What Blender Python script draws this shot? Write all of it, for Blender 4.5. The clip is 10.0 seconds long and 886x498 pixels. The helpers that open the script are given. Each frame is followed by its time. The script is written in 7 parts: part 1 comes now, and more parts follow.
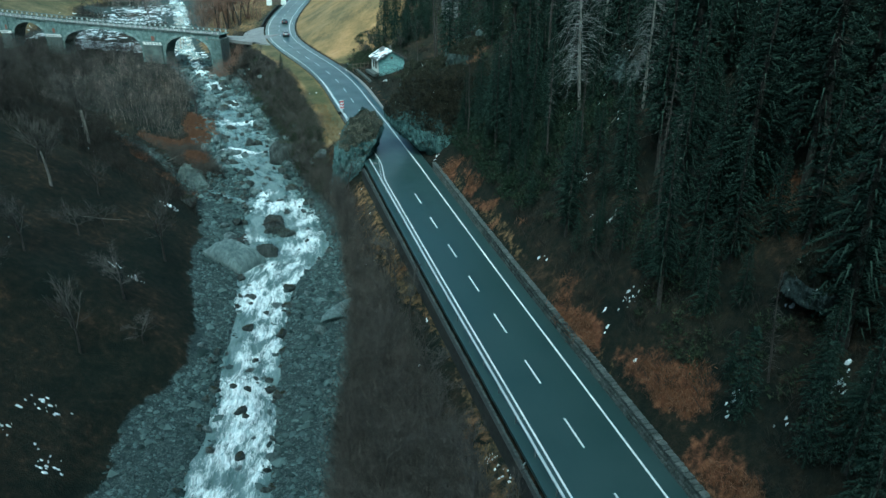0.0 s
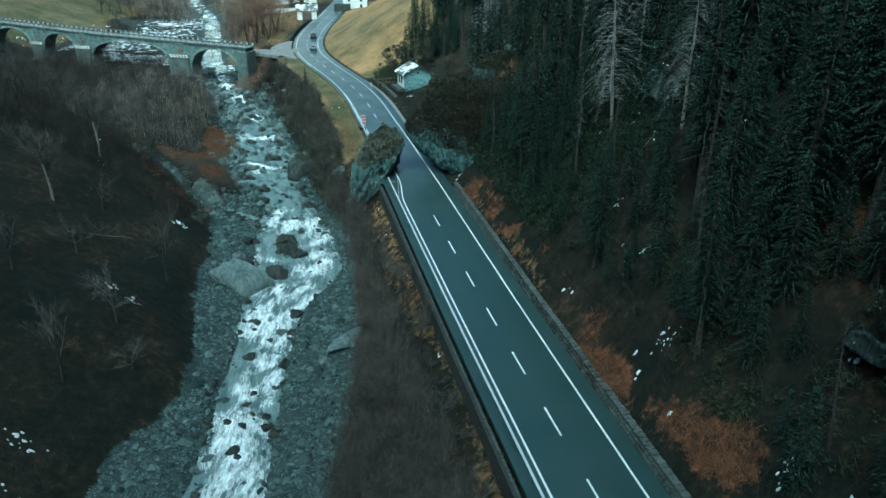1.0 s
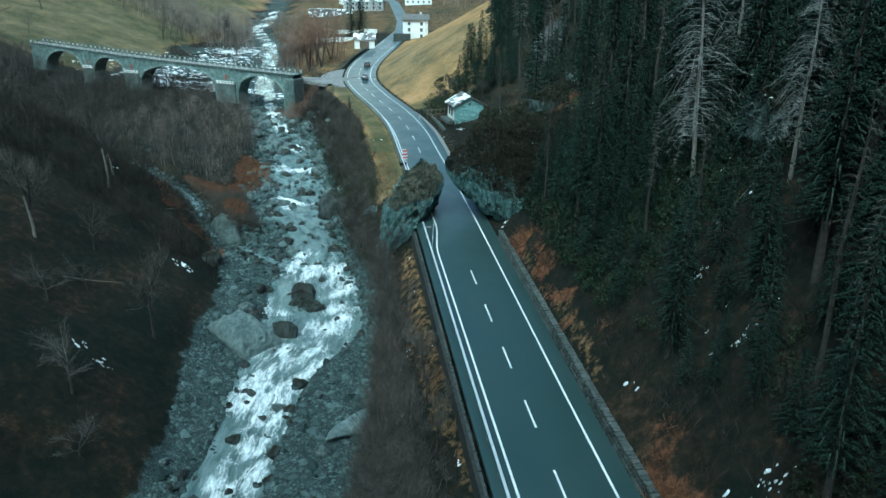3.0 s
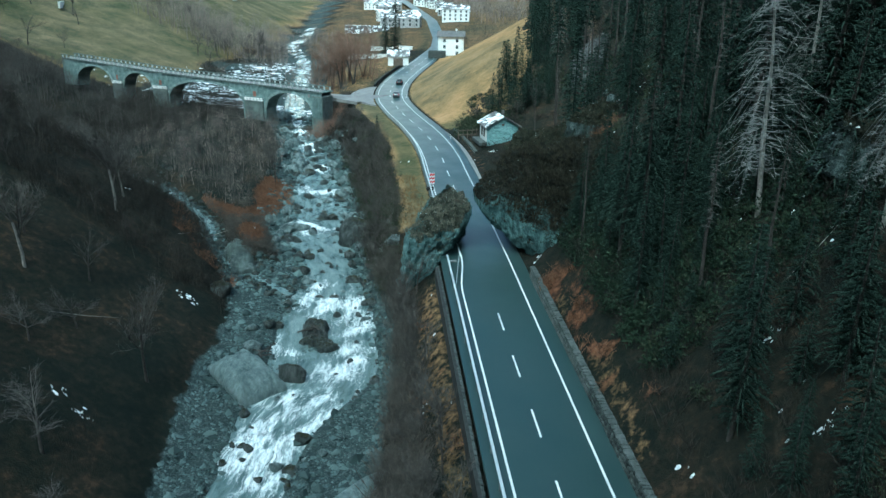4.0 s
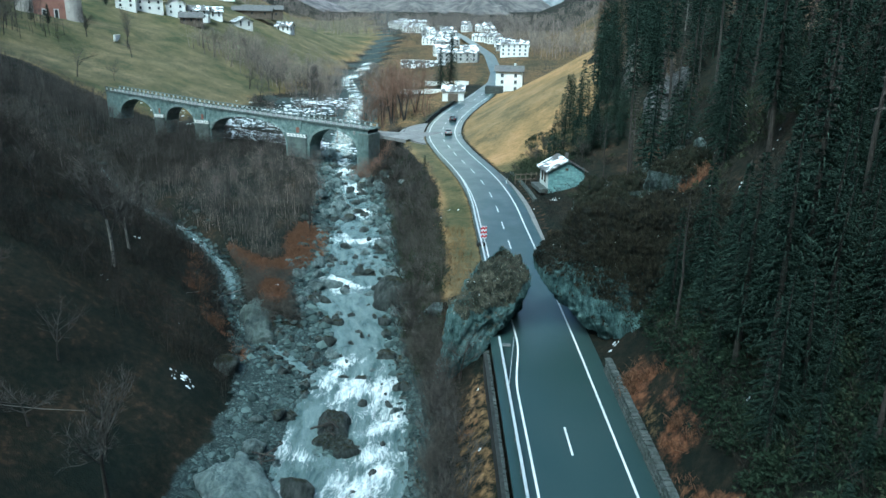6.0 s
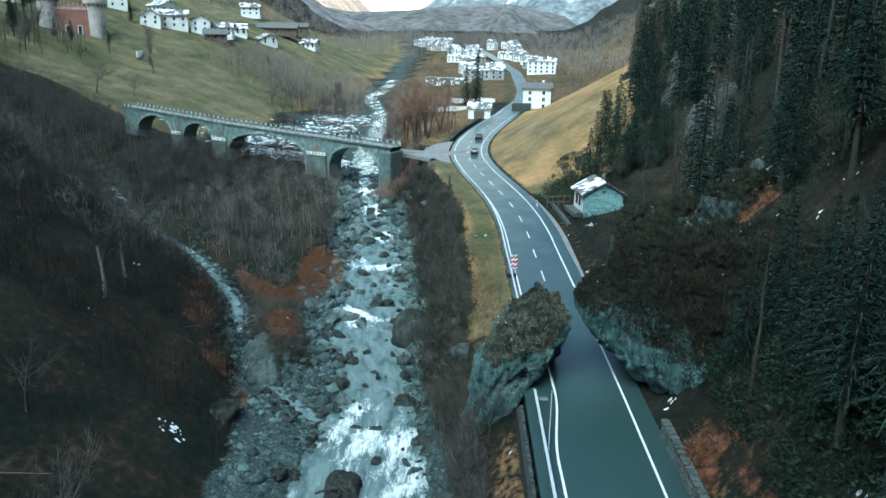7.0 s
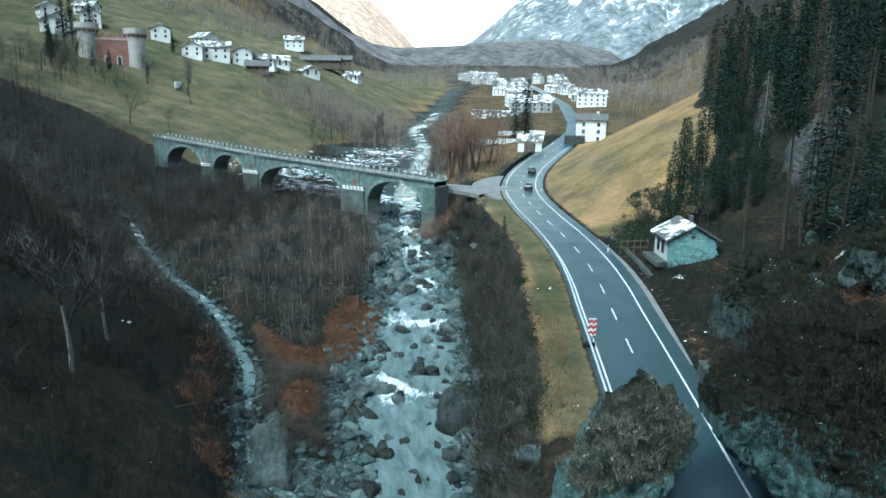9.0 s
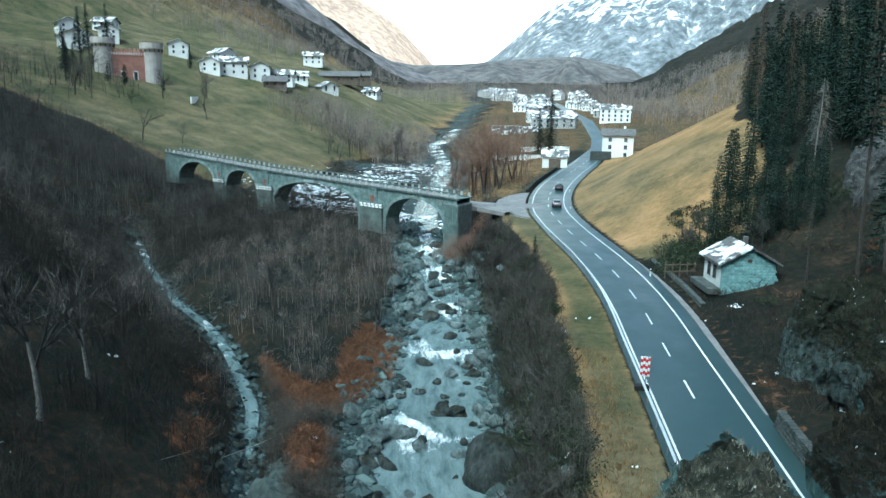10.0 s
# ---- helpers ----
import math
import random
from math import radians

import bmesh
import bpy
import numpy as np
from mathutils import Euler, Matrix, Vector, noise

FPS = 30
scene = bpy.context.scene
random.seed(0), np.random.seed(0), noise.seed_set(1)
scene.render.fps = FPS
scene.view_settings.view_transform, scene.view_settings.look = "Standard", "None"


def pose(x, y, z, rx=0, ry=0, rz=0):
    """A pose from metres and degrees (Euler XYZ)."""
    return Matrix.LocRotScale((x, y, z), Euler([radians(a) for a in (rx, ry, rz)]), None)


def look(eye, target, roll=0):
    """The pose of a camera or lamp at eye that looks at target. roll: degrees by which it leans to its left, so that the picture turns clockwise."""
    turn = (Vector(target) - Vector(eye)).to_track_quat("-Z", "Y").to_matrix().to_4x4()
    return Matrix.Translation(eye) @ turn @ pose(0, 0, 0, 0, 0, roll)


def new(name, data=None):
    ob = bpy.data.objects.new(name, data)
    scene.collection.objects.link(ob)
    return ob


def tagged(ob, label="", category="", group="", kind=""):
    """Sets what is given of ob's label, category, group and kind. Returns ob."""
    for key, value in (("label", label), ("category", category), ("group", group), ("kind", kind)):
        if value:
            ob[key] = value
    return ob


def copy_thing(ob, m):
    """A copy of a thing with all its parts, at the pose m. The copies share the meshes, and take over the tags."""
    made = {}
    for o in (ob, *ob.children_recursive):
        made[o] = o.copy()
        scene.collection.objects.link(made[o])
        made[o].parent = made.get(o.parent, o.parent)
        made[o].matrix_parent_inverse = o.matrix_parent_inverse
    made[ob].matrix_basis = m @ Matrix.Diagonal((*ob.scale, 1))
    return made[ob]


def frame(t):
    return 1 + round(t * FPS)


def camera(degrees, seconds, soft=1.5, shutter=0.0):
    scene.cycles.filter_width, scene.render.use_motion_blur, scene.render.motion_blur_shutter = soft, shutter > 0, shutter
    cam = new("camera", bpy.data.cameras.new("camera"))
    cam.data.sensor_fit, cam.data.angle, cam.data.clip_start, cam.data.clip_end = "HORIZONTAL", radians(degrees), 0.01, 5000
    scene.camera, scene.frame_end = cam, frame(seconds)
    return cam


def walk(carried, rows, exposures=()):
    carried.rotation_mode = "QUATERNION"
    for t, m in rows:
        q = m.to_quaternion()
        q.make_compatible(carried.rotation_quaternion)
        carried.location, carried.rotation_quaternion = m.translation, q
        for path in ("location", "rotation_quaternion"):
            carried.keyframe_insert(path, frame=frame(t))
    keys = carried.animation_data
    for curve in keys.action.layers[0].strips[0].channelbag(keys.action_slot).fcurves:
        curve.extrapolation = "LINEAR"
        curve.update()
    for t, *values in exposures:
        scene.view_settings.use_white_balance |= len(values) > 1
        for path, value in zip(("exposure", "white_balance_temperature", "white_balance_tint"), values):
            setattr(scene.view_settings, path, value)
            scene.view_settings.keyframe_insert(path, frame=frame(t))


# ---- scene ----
cam = camera(62.6, 10.0)
METRES, EYE, TILT, LEAN, TURN = 86.6, 46.0, -24.5, -0.5, 0.0
ROWS = [
    (0.0, 0.0, 0.0, 0.0, -0.0, 0.0, -0.0),
    (0.5, 0.009, 0.0367, 0.0069, 1.3, 0.66, -0.69),
    (1.0, 0.0169, 0.0764, 0.0145, 2.39, 1.27, -1.28),
    (1.5, 0.0241, 0.1188, 0.023, 3.39, 1.88, -1.83),
    (2.0, 0.0298, 0.1628, 0.0339, 4.44, 2.47, -2.4),
    (3.5, 0.0361, 0.3073, 0.0729, 8.33, 4.15, -4.43),
    (4.0, 0.0328, 0.3547, 0.0917, 9.62, 4.68, -5.03),
    (4.5, 0.0268, 0.4022, 0.1108, 10.87, 5.25, -5.61),
    (5.0, 0.0186, 0.4501, 0.1281, 11.93, 5.83, -6.14),
    (5.5, 0.009, 0.4945, 0.1429, 12.81, 6.35, -6.5),
    (7.0, -0.0354, 0.6402, 0.189, 15.46, 8.05, -7.64),
    (7.5, -0.0537, 0.6876, 0.203, 16.3, 8.61, -7.98),
    (8.0, -0.0735, 0.735, 0.2168, 17.09, 9.17, -8.29),
    (8.5, -0.0947, 0.7819, 0.2306, 17.85, 9.72, -8.59),
    (9.0, -0.1171, 0.8285, 0.244, 18.55, 10.29, -8.86),
    (9.5, -0.1404, 0.8754, 0.2569, 19.25, 10.86, -9.06),
    (10.0, -0.1647, 0.921, 0.2697, 19.9, 11.43, -9.34),
]
walk(cam, [(t, pose(0, 0, EYE, TILT, LEAN, TURN) @ pose(METRES * x, METRES * y, METRES * z, 90 + pitch, roll, yaw)) for t, x, y, z, yaw, pitch, roll in ROWS],
     exposures=[(0.0, 0.72, 4570, -29), (5.0, 0.97, 4700, -19), (10.0, 1.05, 4790, -16)])

# ---- light ----
world = bpy.data.worlds.new("world")
scene.world = world
world.use_nodes = True
sky = world.node_tree.nodes.new("ShaderNodeTexSky")
sky.sky_type, sky.sun_disc = "NISHITA", False
sky.sun_elevation, sky.sun_rotation = radians(52), radians(196)
sky.air_density, sky.dust_density, sky.ozone_density = 0.6, 6.0, 0.5
world.node_tree.nodes["Background"].inputs[1].default_value = 0.15
world.node_tree.links.new(sky.outputs[0], world.node_tree.nodes["Background"].inputs[0])
sun = new("sun", bpy.data.lights.new("sun", "SUN"))
sun.data.energy, sun.data.angle, sun.data.color = 1.3, radians(36), (1.0, 0.95, 0.88)
sun.matrix_world = look((-27, -96, 128), (0, 0, 0))

# ---- materials ----
def node(nt, kind, **inputs):
    n = nt.nodes.new(kind)
    for k, v in inputs.items():
        n.inputs[k.replace("_", " ")].default_value = v
    return n


def ramp(nt, fac, stops):
    """A colour ramp over the value fac; stops: (position, (r, g, b))."""
    n = nt.nodes.new("ShaderNodeValToRGB")
    e = n.color_ramp.elements
    while len(e) < len(stops):
        e.new(0.5)
    for el, (p, c) in zip(e, stops):
        el.position, el.color = p, (*c, 1)
    nt.links.new(fac, n.inputs[0])
    return n.outputs[0]


def mixed(nt, fac, a, b, how="MIX"):
    n = nt.nodes.new("ShaderNodeMix")
    n.data_type, n.blend_type = "RGBA", how
    for sock, v in ((n.inputs[0], fac), (n.inputs[6], a), (n.inputs[7], b)):
        if isinstance(v, (int, float)):
            sock.default_value = v
        elif isinstance(v, tuple):
            sock.default_value = (*v, 1)
        else:
            nt.links.new(v, sock)
    return n.outputs[2]


def noisy(nt, scale, detail=6.0, rough=0.6, vec=None, kind="FAC"):
    n = node(nt, "ShaderNodeTexNoise", Scale=scale, Detail=detail, Roughness=rough)
    if vec is None:
        vec = nt.nodes.new("ShaderNodeNewGeometry").outputs["Position"]
    nt.links.new(vec, n.inputs["Vector"])
    return n.outputs[0]


def sums(nt, op, a, b):
    n = nt.nodes.new("ShaderNodeMath")
    n.operation = op
    n.use_clamp = False
    for sock, v in zip(n.inputs, (a, b)):
        if isinstance(v, (int, float)):
            sock.default_value = v
        else:
            nt.links.new(v, sock)
    return n.outputs[0]


def fresh(name, rough=0.8, metal=0.0):
    m = bpy.data.materials.new(name)
    m.use_nodes = True
    nt = m.node_tree
    b = nt.nodes["Principled BSDF"]
    b.inputs["Roughness"].default_value, b.inputs["Metallic"].default_value = rough, metal
    b.inputs["Specular IOR Level"].default_value = 0.3
    return m, nt, b


def bump(nt, b, height, strength=0.5, dist=0.05):
    n = node(nt, "ShaderNodeBump", Strength=strength, Distance=dist)
    nt.links.new(height, n.inputs["Height"])
    nt.links.new(n.outputs[0], b.inputs["Normal"])


def plain(name, dark, light, scale=2.0, fine=20.0, rough=0.8, metal=0.0, relief=0.4, dist=0.03, vary=0.0):
    """Two noise scales between two colours, with relief; vary: a random lightness for each object."""
    m, nt, b = fresh(name, rough, metal)
    f1, f2 = noisy(nt, scale, 5), noisy(nt, fine, 4)
    f = sums(nt, "ADD", sums(nt, "MULTIPLY", f1, 0.6), sums(nt, "MULTIPLY", f2, 0.4))
    c = ramp(nt, f, [(0.32, dark), (0.68, light)])
    if vary:
        r = nt.nodes.new("ShaderNodeObjectInfo").outputs["Random"]
        k = sums(nt, "ADD", sums(nt, "MULTIPLY", r, 2 * vary), 1 - vary)
        v = nt.nodes.new("ShaderNodeHueSaturation")
        nt.links.new(k, v.inputs["Value"])
        nt.links.new(c, v.inputs["Color"])
        c = v.outputs[0]
    nt.links.new(c, b.inputs["Base Color"])
    bump(nt, b, f2, relief, dist)
    return m


def island(name, dark, light, rough=0.85, scale=0.15):
    """Foliage and stones: a colour for each piece, and slow change over the place."""
    m, nt, b = fresh(name, rough)
    b.inputs["Specular IOR Level"].default_value = 0.06
    r = nt.nodes.new("ShaderNodeNewGeometry").outputs["Random Per Island"]
    f = sums(nt, "ADD", sums(nt, "MULTIPLY", r, 0.55), sums(nt, "MULTIPLY", noisy(nt, scale, 3), 0.6))
    nt.links.new(ramp(nt, f, [(0.2, dark), (0.9, light)]), b.inputs["Base Color"])
    return m


def rock_material(name, dark, light, moss, moss_at=0.45, lichen_at=0.63, capped=False):
    """Streaked stone, with moss and turf on what faces up."""
    m, nt, b = fresh(name, 0.85)
    b.inputs["Specular IOR Level"].default_value = 0.15
    geo = nt.nodes.new("ShaderNodeNewGeometry")
    n1, n2 = noisy(nt, 0.35, 8, 0.65), noisy(nt, 3.0, 6, 0.7)
    mp = nt.nodes.new("ShaderNodeMapping")
    mp.inputs["Scale"].default_value = (1.1, 1.1, 0.25)
    mp.inputs["Rotation"].default_value = (0.3, 0.45, 0)
    nt.links.new(geo.outputs["Position"], mp.inputs["Vector"])
    streak = noisy(nt, 1.6, 7, 0.7, mp.outputs[0])
    f = sums(nt, "ADD", sums(nt, "MULTIPLY", n1, 0.4), sums(nt, "MULTIPLY", streak, 0.6))
    c = ramp(nt, f, [(0.38, dark), (0.5, tuple(0.55 * a + 0.45 * d for a, d in zip(dark, light))), (0.62, light)])
    z = nt.nodes.new("ShaderNodeSeparateXYZ")
    nt.links.new(geo.outputs["Normal"], z.inputs[0])
    up = sums(nt, "ADD", z.outputs[2], sums(nt, "MULTIPLY", sums(nt, "SUBTRACT", n2, 0.5), 0.7))
    if capped:
        cap = nt.nodes.new("ShaderNodeAttribute")
        cap.attribute_name = "cap"
        up = sums(nt, "ADD", cap.outputs["Fac"], sums(nt, "ADD", sums(nt, "MULTIPLY", sums(nt, "SUBTRACT", n2, 0.5), 0.9), sums(nt, "MULTIPLY", sums(nt, "SUBTRACT", n1, 0.5), 1.3)))
    k = ramp(nt, up, [(moss_at, (0, 0, 0)), (moss_at + 0.22, (1, 1, 1))])
    mc = ramp(nt, noisy(nt, 1.3, 6, 0.7), [(0.32, tuple(0.45 * v for v in moss)), (0.5, moss), (0.72, (moss[0] * 2.2, moss[1] * 1.7, moss[2] * 1.8))])
    c = mixed(nt, k, c, mc)
    lich = ramp(nt, noisy(nt, 6.0, 6, 0.78), [(lichen_at, (0, 0, 0)), (lichen_at + 0.05, (1, 1, 1))])
    c = mixed(nt, sums(nt, "MULTIPLY", lich, 0.6), c, (0.27, 0.33, 0.31))
    nt.links.new(c, b.inputs["Base Color"])
    bump(nt, b, sums(nt, "ADD", streak, sums(nt, "ADD", n2, noisy(nt, 9.0, 4, 0.7))), 1.0, 0.3)
    return m


def ground_material():
    """Forest floor, gravel, meadow and bracken, by the three zone weights of the sheet."""
    m, nt, b = fresh("ground", 0.92)
    b.inputs["Specular IOR Level"].default_value = 0.06
    zone = nt.nodes.new("ShaderNodeVertexColor")
    zone.layer_name = "zone"
    sep = nt.nodes.new("ShaderNodeSeparateColor")
    nt.links.new(zone.outputs[0], sep.inputs[0])
    n1, n2, n3 = noisy(nt, 0.12, 6, 0.65), noisy(nt, 1.1, 7, 0.7), noisy(nt, 6.0, 5, 0.7)

    def edge(w):
        v = sums(nt, "ADD", w, sums(nt, "MULTIPLY", sums(nt, "SUBTRACT", n2, 0.5), 0.9))
        return ramp(nt, v, [(0.36, (0, 0, 0)), (0.62, (1, 1, 1))])
    floor = ramp(nt, sums(nt, "ADD", sums(nt, "MULTIPLY", n1, 0.45), sums(nt, "MULTIPLY", n2, 0.55)),
                 [(0.3, (0.007, 0.011, 0.01)), (0.45, (0.013, 0.016, 0.013)), (0.55, (0.026, 0.023, 0.017)), (0.66, (0.075, 0.05, 0.031))])
    gravel = ramp(nt, sums(nt, "ADD", sums(nt, "MULTIPLY", n3, 0.6), sums(nt, "MULTIPLY", n2, 0.4)),
                  [(0.3, (0.012, 0.018, 0.018)), (0.5, (0.042, 0.056, 0.055)), (0.7, (0.17, 0.2, 0.195))])
    meadow = ramp(nt, sums(nt, "ADD", sums(nt, "MULTIPLY", n1, 0.6), sums(nt, "MULTIPLY", n2, 0.4)),
                  [(0.34, (0.12, 0.1, 0.05)), (0.45, (0.21, 0.145, 0.068)), (0.55, (0.31, 0.195, 0.09)), (0.68, (0.4, 0.255, 0.135))])
    green = ramp(nt, sums(nt, "ADD", sums(nt, "MULTIPLY", n1, 0.6), sums(nt, "MULTIPLY", n2, 0.4)),
                 [(0.34, (0.056, 0.06, 0.038)), (0.45, (0.1, 0.094, 0.054)), (0.55, (0.158, 0.13, 0.075)), (0.68, (0.235, 0.172, 0.1))])
    n0 = noisy(nt, 0.028, 5, 0.6)
    green = mixed(nt, ramp(nt, n0, [(0.4, (0, 0, 0)), (0.62, (1, 1, 1))]), mixed(nt, 1.0, green, (0.62, 0.72, 0.62), "MULTIPLY"), green)
    meadow = mixed(nt, ramp(nt, n0, [(0.45, (0, 0, 0)), (0.65, (0.75, 0.75, 0.75))]), meadow, green)
    meadow = mixed(nt, zone.outputs[1], meadow, green)
    bracken = ramp(nt, n2, [(0.3, (0.04, 0.022, 0.014)), (0.5, (0.125, 0.058, 0.032)), (0.7, (0.23, 0.112, 0.06))])
    c = mixed(nt, edge(sep.outputs[0]), floor, gravel)
    c = mixed(nt, edge(sep.outputs[1]), c, meadow)
    c = mixed(nt, edge(sep.outputs[2]), c, bracken)
    nt.links.new(c, b.inputs["Base Color"])
    bump(nt, b, sums(nt, "ADD", n2, n3), 0.8, 0.2)
    return m


def asphalt_material():
    m, nt, b = fresh("asphalt", 0.4)
    b.inputs["Specular IOR Level"].default_value = 0.55
    n1, n2 = noisy(nt, 0.25, 5, 0.6), noisy(nt, 25, 3, 0.6)
    c = ramp(nt, n1, [(0.3, (0.017, 0.038, 0.036)), (0.7, (0.03, 0.054, 0.052))])
    c = mixed(nt, sums(nt, "MULTIPLY", n2, 0.35), c, (0.06, 0.082, 0.083))
    nt.links.new(c, b.inputs["Base Color"])
    nt.links.new(ramp(nt, n1, [(0.3, (0.3, 0.3, 0.3)), (0.7, (0.44, 0.44, 0.44))]), b.inputs["Roughness"])
    bump(nt, b, n2, 0.25, 0.01)
    return m


def water_material():
    """Teal water, paled for the sky's reflection, with foam drawn out along the flow."""
    m, nt, b = fresh("river water", 0.12)
    b.inputs["Specular IOR Level"].default_value = 0.5
    b.inputs["IOR"].default_value = 1.33
    at = nt.nodes.new("ShaderNodeAttribute")
    at.attribute_name = "flow"
    sep = nt.nodes.new("ShaderNodeSeparateXYZ")
    nt.links.new(at.outputs["Vector"], sep.inputs[0])
    mp = nt.nodes.new("ShaderNodeMapping")
    mp.inputs["Scale"].default_value = (1.15, 0.34, 0)
    nt.links.new(at.outputs["Vector"], mp.inputs["Vector"])
    warp = node(nt, "ShaderNodeTexNoise", Scale=0.35, Detail=3.0)
    nt.links.new(at.outputs["Vector"], warp.inputs["Vector"])
    add = nt.nodes.new("ShaderNodeVectorMath")
    add.operation = "MULTIPLY_ADD"
    add.inputs[1].default_value = (1.2, 1.2, 0)
    nt.links.new(warp.outputs["Color"], add.inputs[0])
    nt.links.new(mp.outputs[0], add.inputs[2])
    f1 = noisy(nt, 0.7, 6, 0.62, add.outputs[0])
    f2 = noisy(nt, 2.6, 5, 0.7, add.outputs[0])
    r1 = sums(nt, "SUBTRACT", 1.0, sums(nt, "MULTIPLY", sums(nt, "ABSOLUTE", sums(nt, "SUBTRACT", noisy(nt, 0.9, 5, 0.6, add.outputs[0]), 0.5), 0), 4.5))
    f = sums(nt, "ADD", sums(nt, "MULTIPLY", f1, 0.42), sums(nt, "MULTIPLY", f2, 0.38))
    f = sums(nt, "ADD", f, sums(nt, "MULTIPLY", sums(nt, "SUBTRACT", noisy(nt, 6.0, 5, 0.75, add.outputs[0]), 0.5), 0.42))
    f = sums(nt, "ADD", f, sums(nt, "MULTIPLY", r1, 0.18))
    f = sums(nt, "ADD", f, sums(nt, "MULTIPLY", sums(nt, "SUBTRACT", sep.outputs[2], 0.72), 0.5))
    k = ramp(nt, f, [(0.48, (0, 0, 0)), (0.54, (0.16, 0.16, 0.16)), (0.6, (0.55, 0.55, 0.55)), (0.68, (1, 1, 1))])
    # Pools are paler here to carry the sky's reflection in the colour.
    deep = ramp(nt, f1, [(0.3, (0.065, 0.105, 0.104)), (0.6, (0.2, 0.256, 0.255))])
    # Blue-grey lows paint the foam's shading into its colour.
    foam = ramp(nt, noisy(nt, 1.9, 6, 0.72, add.outputs[0]), [(0.34, (0.3, 0.4, 0.42)), (0.44, (0.66, 0.72, 0.73)), (0.54, (0.93, 0.95, 0.95))])
    nt.links.new(mixed(nt, k, deep, foam), b.inputs["Base Color"])
    nt.links.new(ramp(nt, k, [(0.0, (0.14, 0.14, 0.14)), (0.6, (0.6, 0.6, 0.6))]), b.inputs["Roughness"])
    bump(nt, b, sums(nt, "ADD", f1, sums(nt, "MULTIPLY", f2, 0.7)), 1.0, 0.4)
    return m


def roof_material():
    """Slate roof with patches of old snow."""
    m, nt, b = fresh("slate with snow", 0.8)
    n1, n2 = noisy(nt, 0.35, 5, 0.65), noisy(nt, 4, 4)
    c = ramp(nt, n2, [(0.3, (0.05, 0.05, 0.05)), (0.7, (0.16, 0.155, 0.15))])
    c = mixed(nt, ramp(nt, n1, [(0.49, (0, 0, 0)), (0.55, (1, 1, 1))]), c, (0.82, 0.84, 0.86))
    nt.links.new(c, b.inputs["Base Color"])
    bump(nt, b, n2, 0.5, 0.05)
    return m


GROUND = ground_material()
ASPHALT = asphalt_material()
WATER = water_material()
PAINT = plain("road paint", (0.62, 0.64, 0.64), (0.82, 0.83, 0.83), 1.5, 12, 0.6, relief=0.1)
CLIFF = rock_material("cliff rock", (0.02, 0.042, 0.042), (0.21, 0.33, 0.33), (0.017, 0.018, 0.013), 0.18, 0.68, True)
CRAG = rock_material("lichened crag", (0.022, 0.045, 0.045), (0.2, 0.31, 0.31), (0.05, 0.054, 0.04), 0.42, 0.58, True)
HEATH = island("dark heather and moss", (0.006, 0.008, 0.006), (0.06, 0.054, 0.038), 0.9, 0.5)
DRYTURF = island("dry pale turf", (0.045, 0.05, 0.038), (0.2, 0.195, 0.15), 0.9, 0.3)
RUST = island("rusty bare twigs", (0.1, 0.066, 0.05), (0.28, 0.18, 0.135), 0.9, 0.05)
STONE = rock_material("river stone", (0.04, 0.055, 0.055), (0.26, 0.31, 0.305), (0.05, 0.06, 0.035), 1.15)
DARKSTONE = rock_material("wet dark stone", (0.022, 0.028, 0.027), (0.12, 0.132, 0.126), (0.03, 0.032, 0.015), 0.8)
DOMESTONE = rock_material("mottled dome stone", (0.06, 0.078, 0.074), (0.175, 0.21, 0.2), (0.045, 0.06, 0.032), 1.3)
PALESTONE = rock_material("pale slab stone", (0.12, 0.16, 0.16), (0.31, 0.38, 0.375), (0.07, 0.08, 0.055), 1.3)
PEBBLE = island("loose gravel stones", (0.011, 0.017, 0.017), (0.125, 0.165, 0.16), 0.85, 0.2)
WALLSTONE = plain("dry stone wall", (0.014, 0.018, 0.017), (0.085, 0.095, 0.09), 1.2, 8, 0.88, relief=0.6, dist=0.05, vary=0.45)
JOINT = plain("wall core mortar", (0.015, 0.017, 0.016), (0.045, 0.047, 0.044), 2, 15, 0.95)
GALV = plain("galvanised steel", (0.5, 0.53, 0.54), (0.68, 0.71, 0.72), 1.0, 10, 0.5, 0.25, relief=0.1)
POST = plain("dull steel post", (0.16, 0.17, 0.17), (0.3, 0.31, 0.31), 2, 10, 0.6, 0.4, relief=0.1)
NEEDLE = island("spruce needles", (0.010, 0.020, 0.016), (0.036, 0.053, 0.040), 0.8, 0.05)
DEADTWIG = island("weathered dead branches", (0.07, 0.075, 0.073), (0.19, 0.19, 0.18), 0.9, 0.05)
LARCH = island("bare larch twigs", (0.08, 0.06, 0.045), (0.24, 0.175, 0.125), 0.9, 0.05)
TWIG = island("bare grey twigs", (0.035, 0.034, 0.032), (0.125, 0.115, 0.105), 0.9, 0.05)
BRUSH = island("bare brown brush", (0.034, 0.034, 0.031), (0.135, 0.12, 0.104), 0.9, 0.08)
# Paler than BRUSH: the haze of the distance is in its colour.
HAZEBRUSH = island("grey-brown twigs paled for haze", (0.1, 0.09, 0.082), (0.32, 0.27, 0.24), 0.9, 0.08)
LIMESTONE = plain("pale parapet stones", (0.24, 0.27, 0.26), (0.46, 0.49, 0.48), 1.5, 9, 0.85, relief=0.3)
PIERSTONE = plain("dark mossy pier masonry", (0.05, 0.065, 0.062), (0.17, 0.2, 0.19), 0.6, 4, 0.9, relief=0.7, dist=0.08)
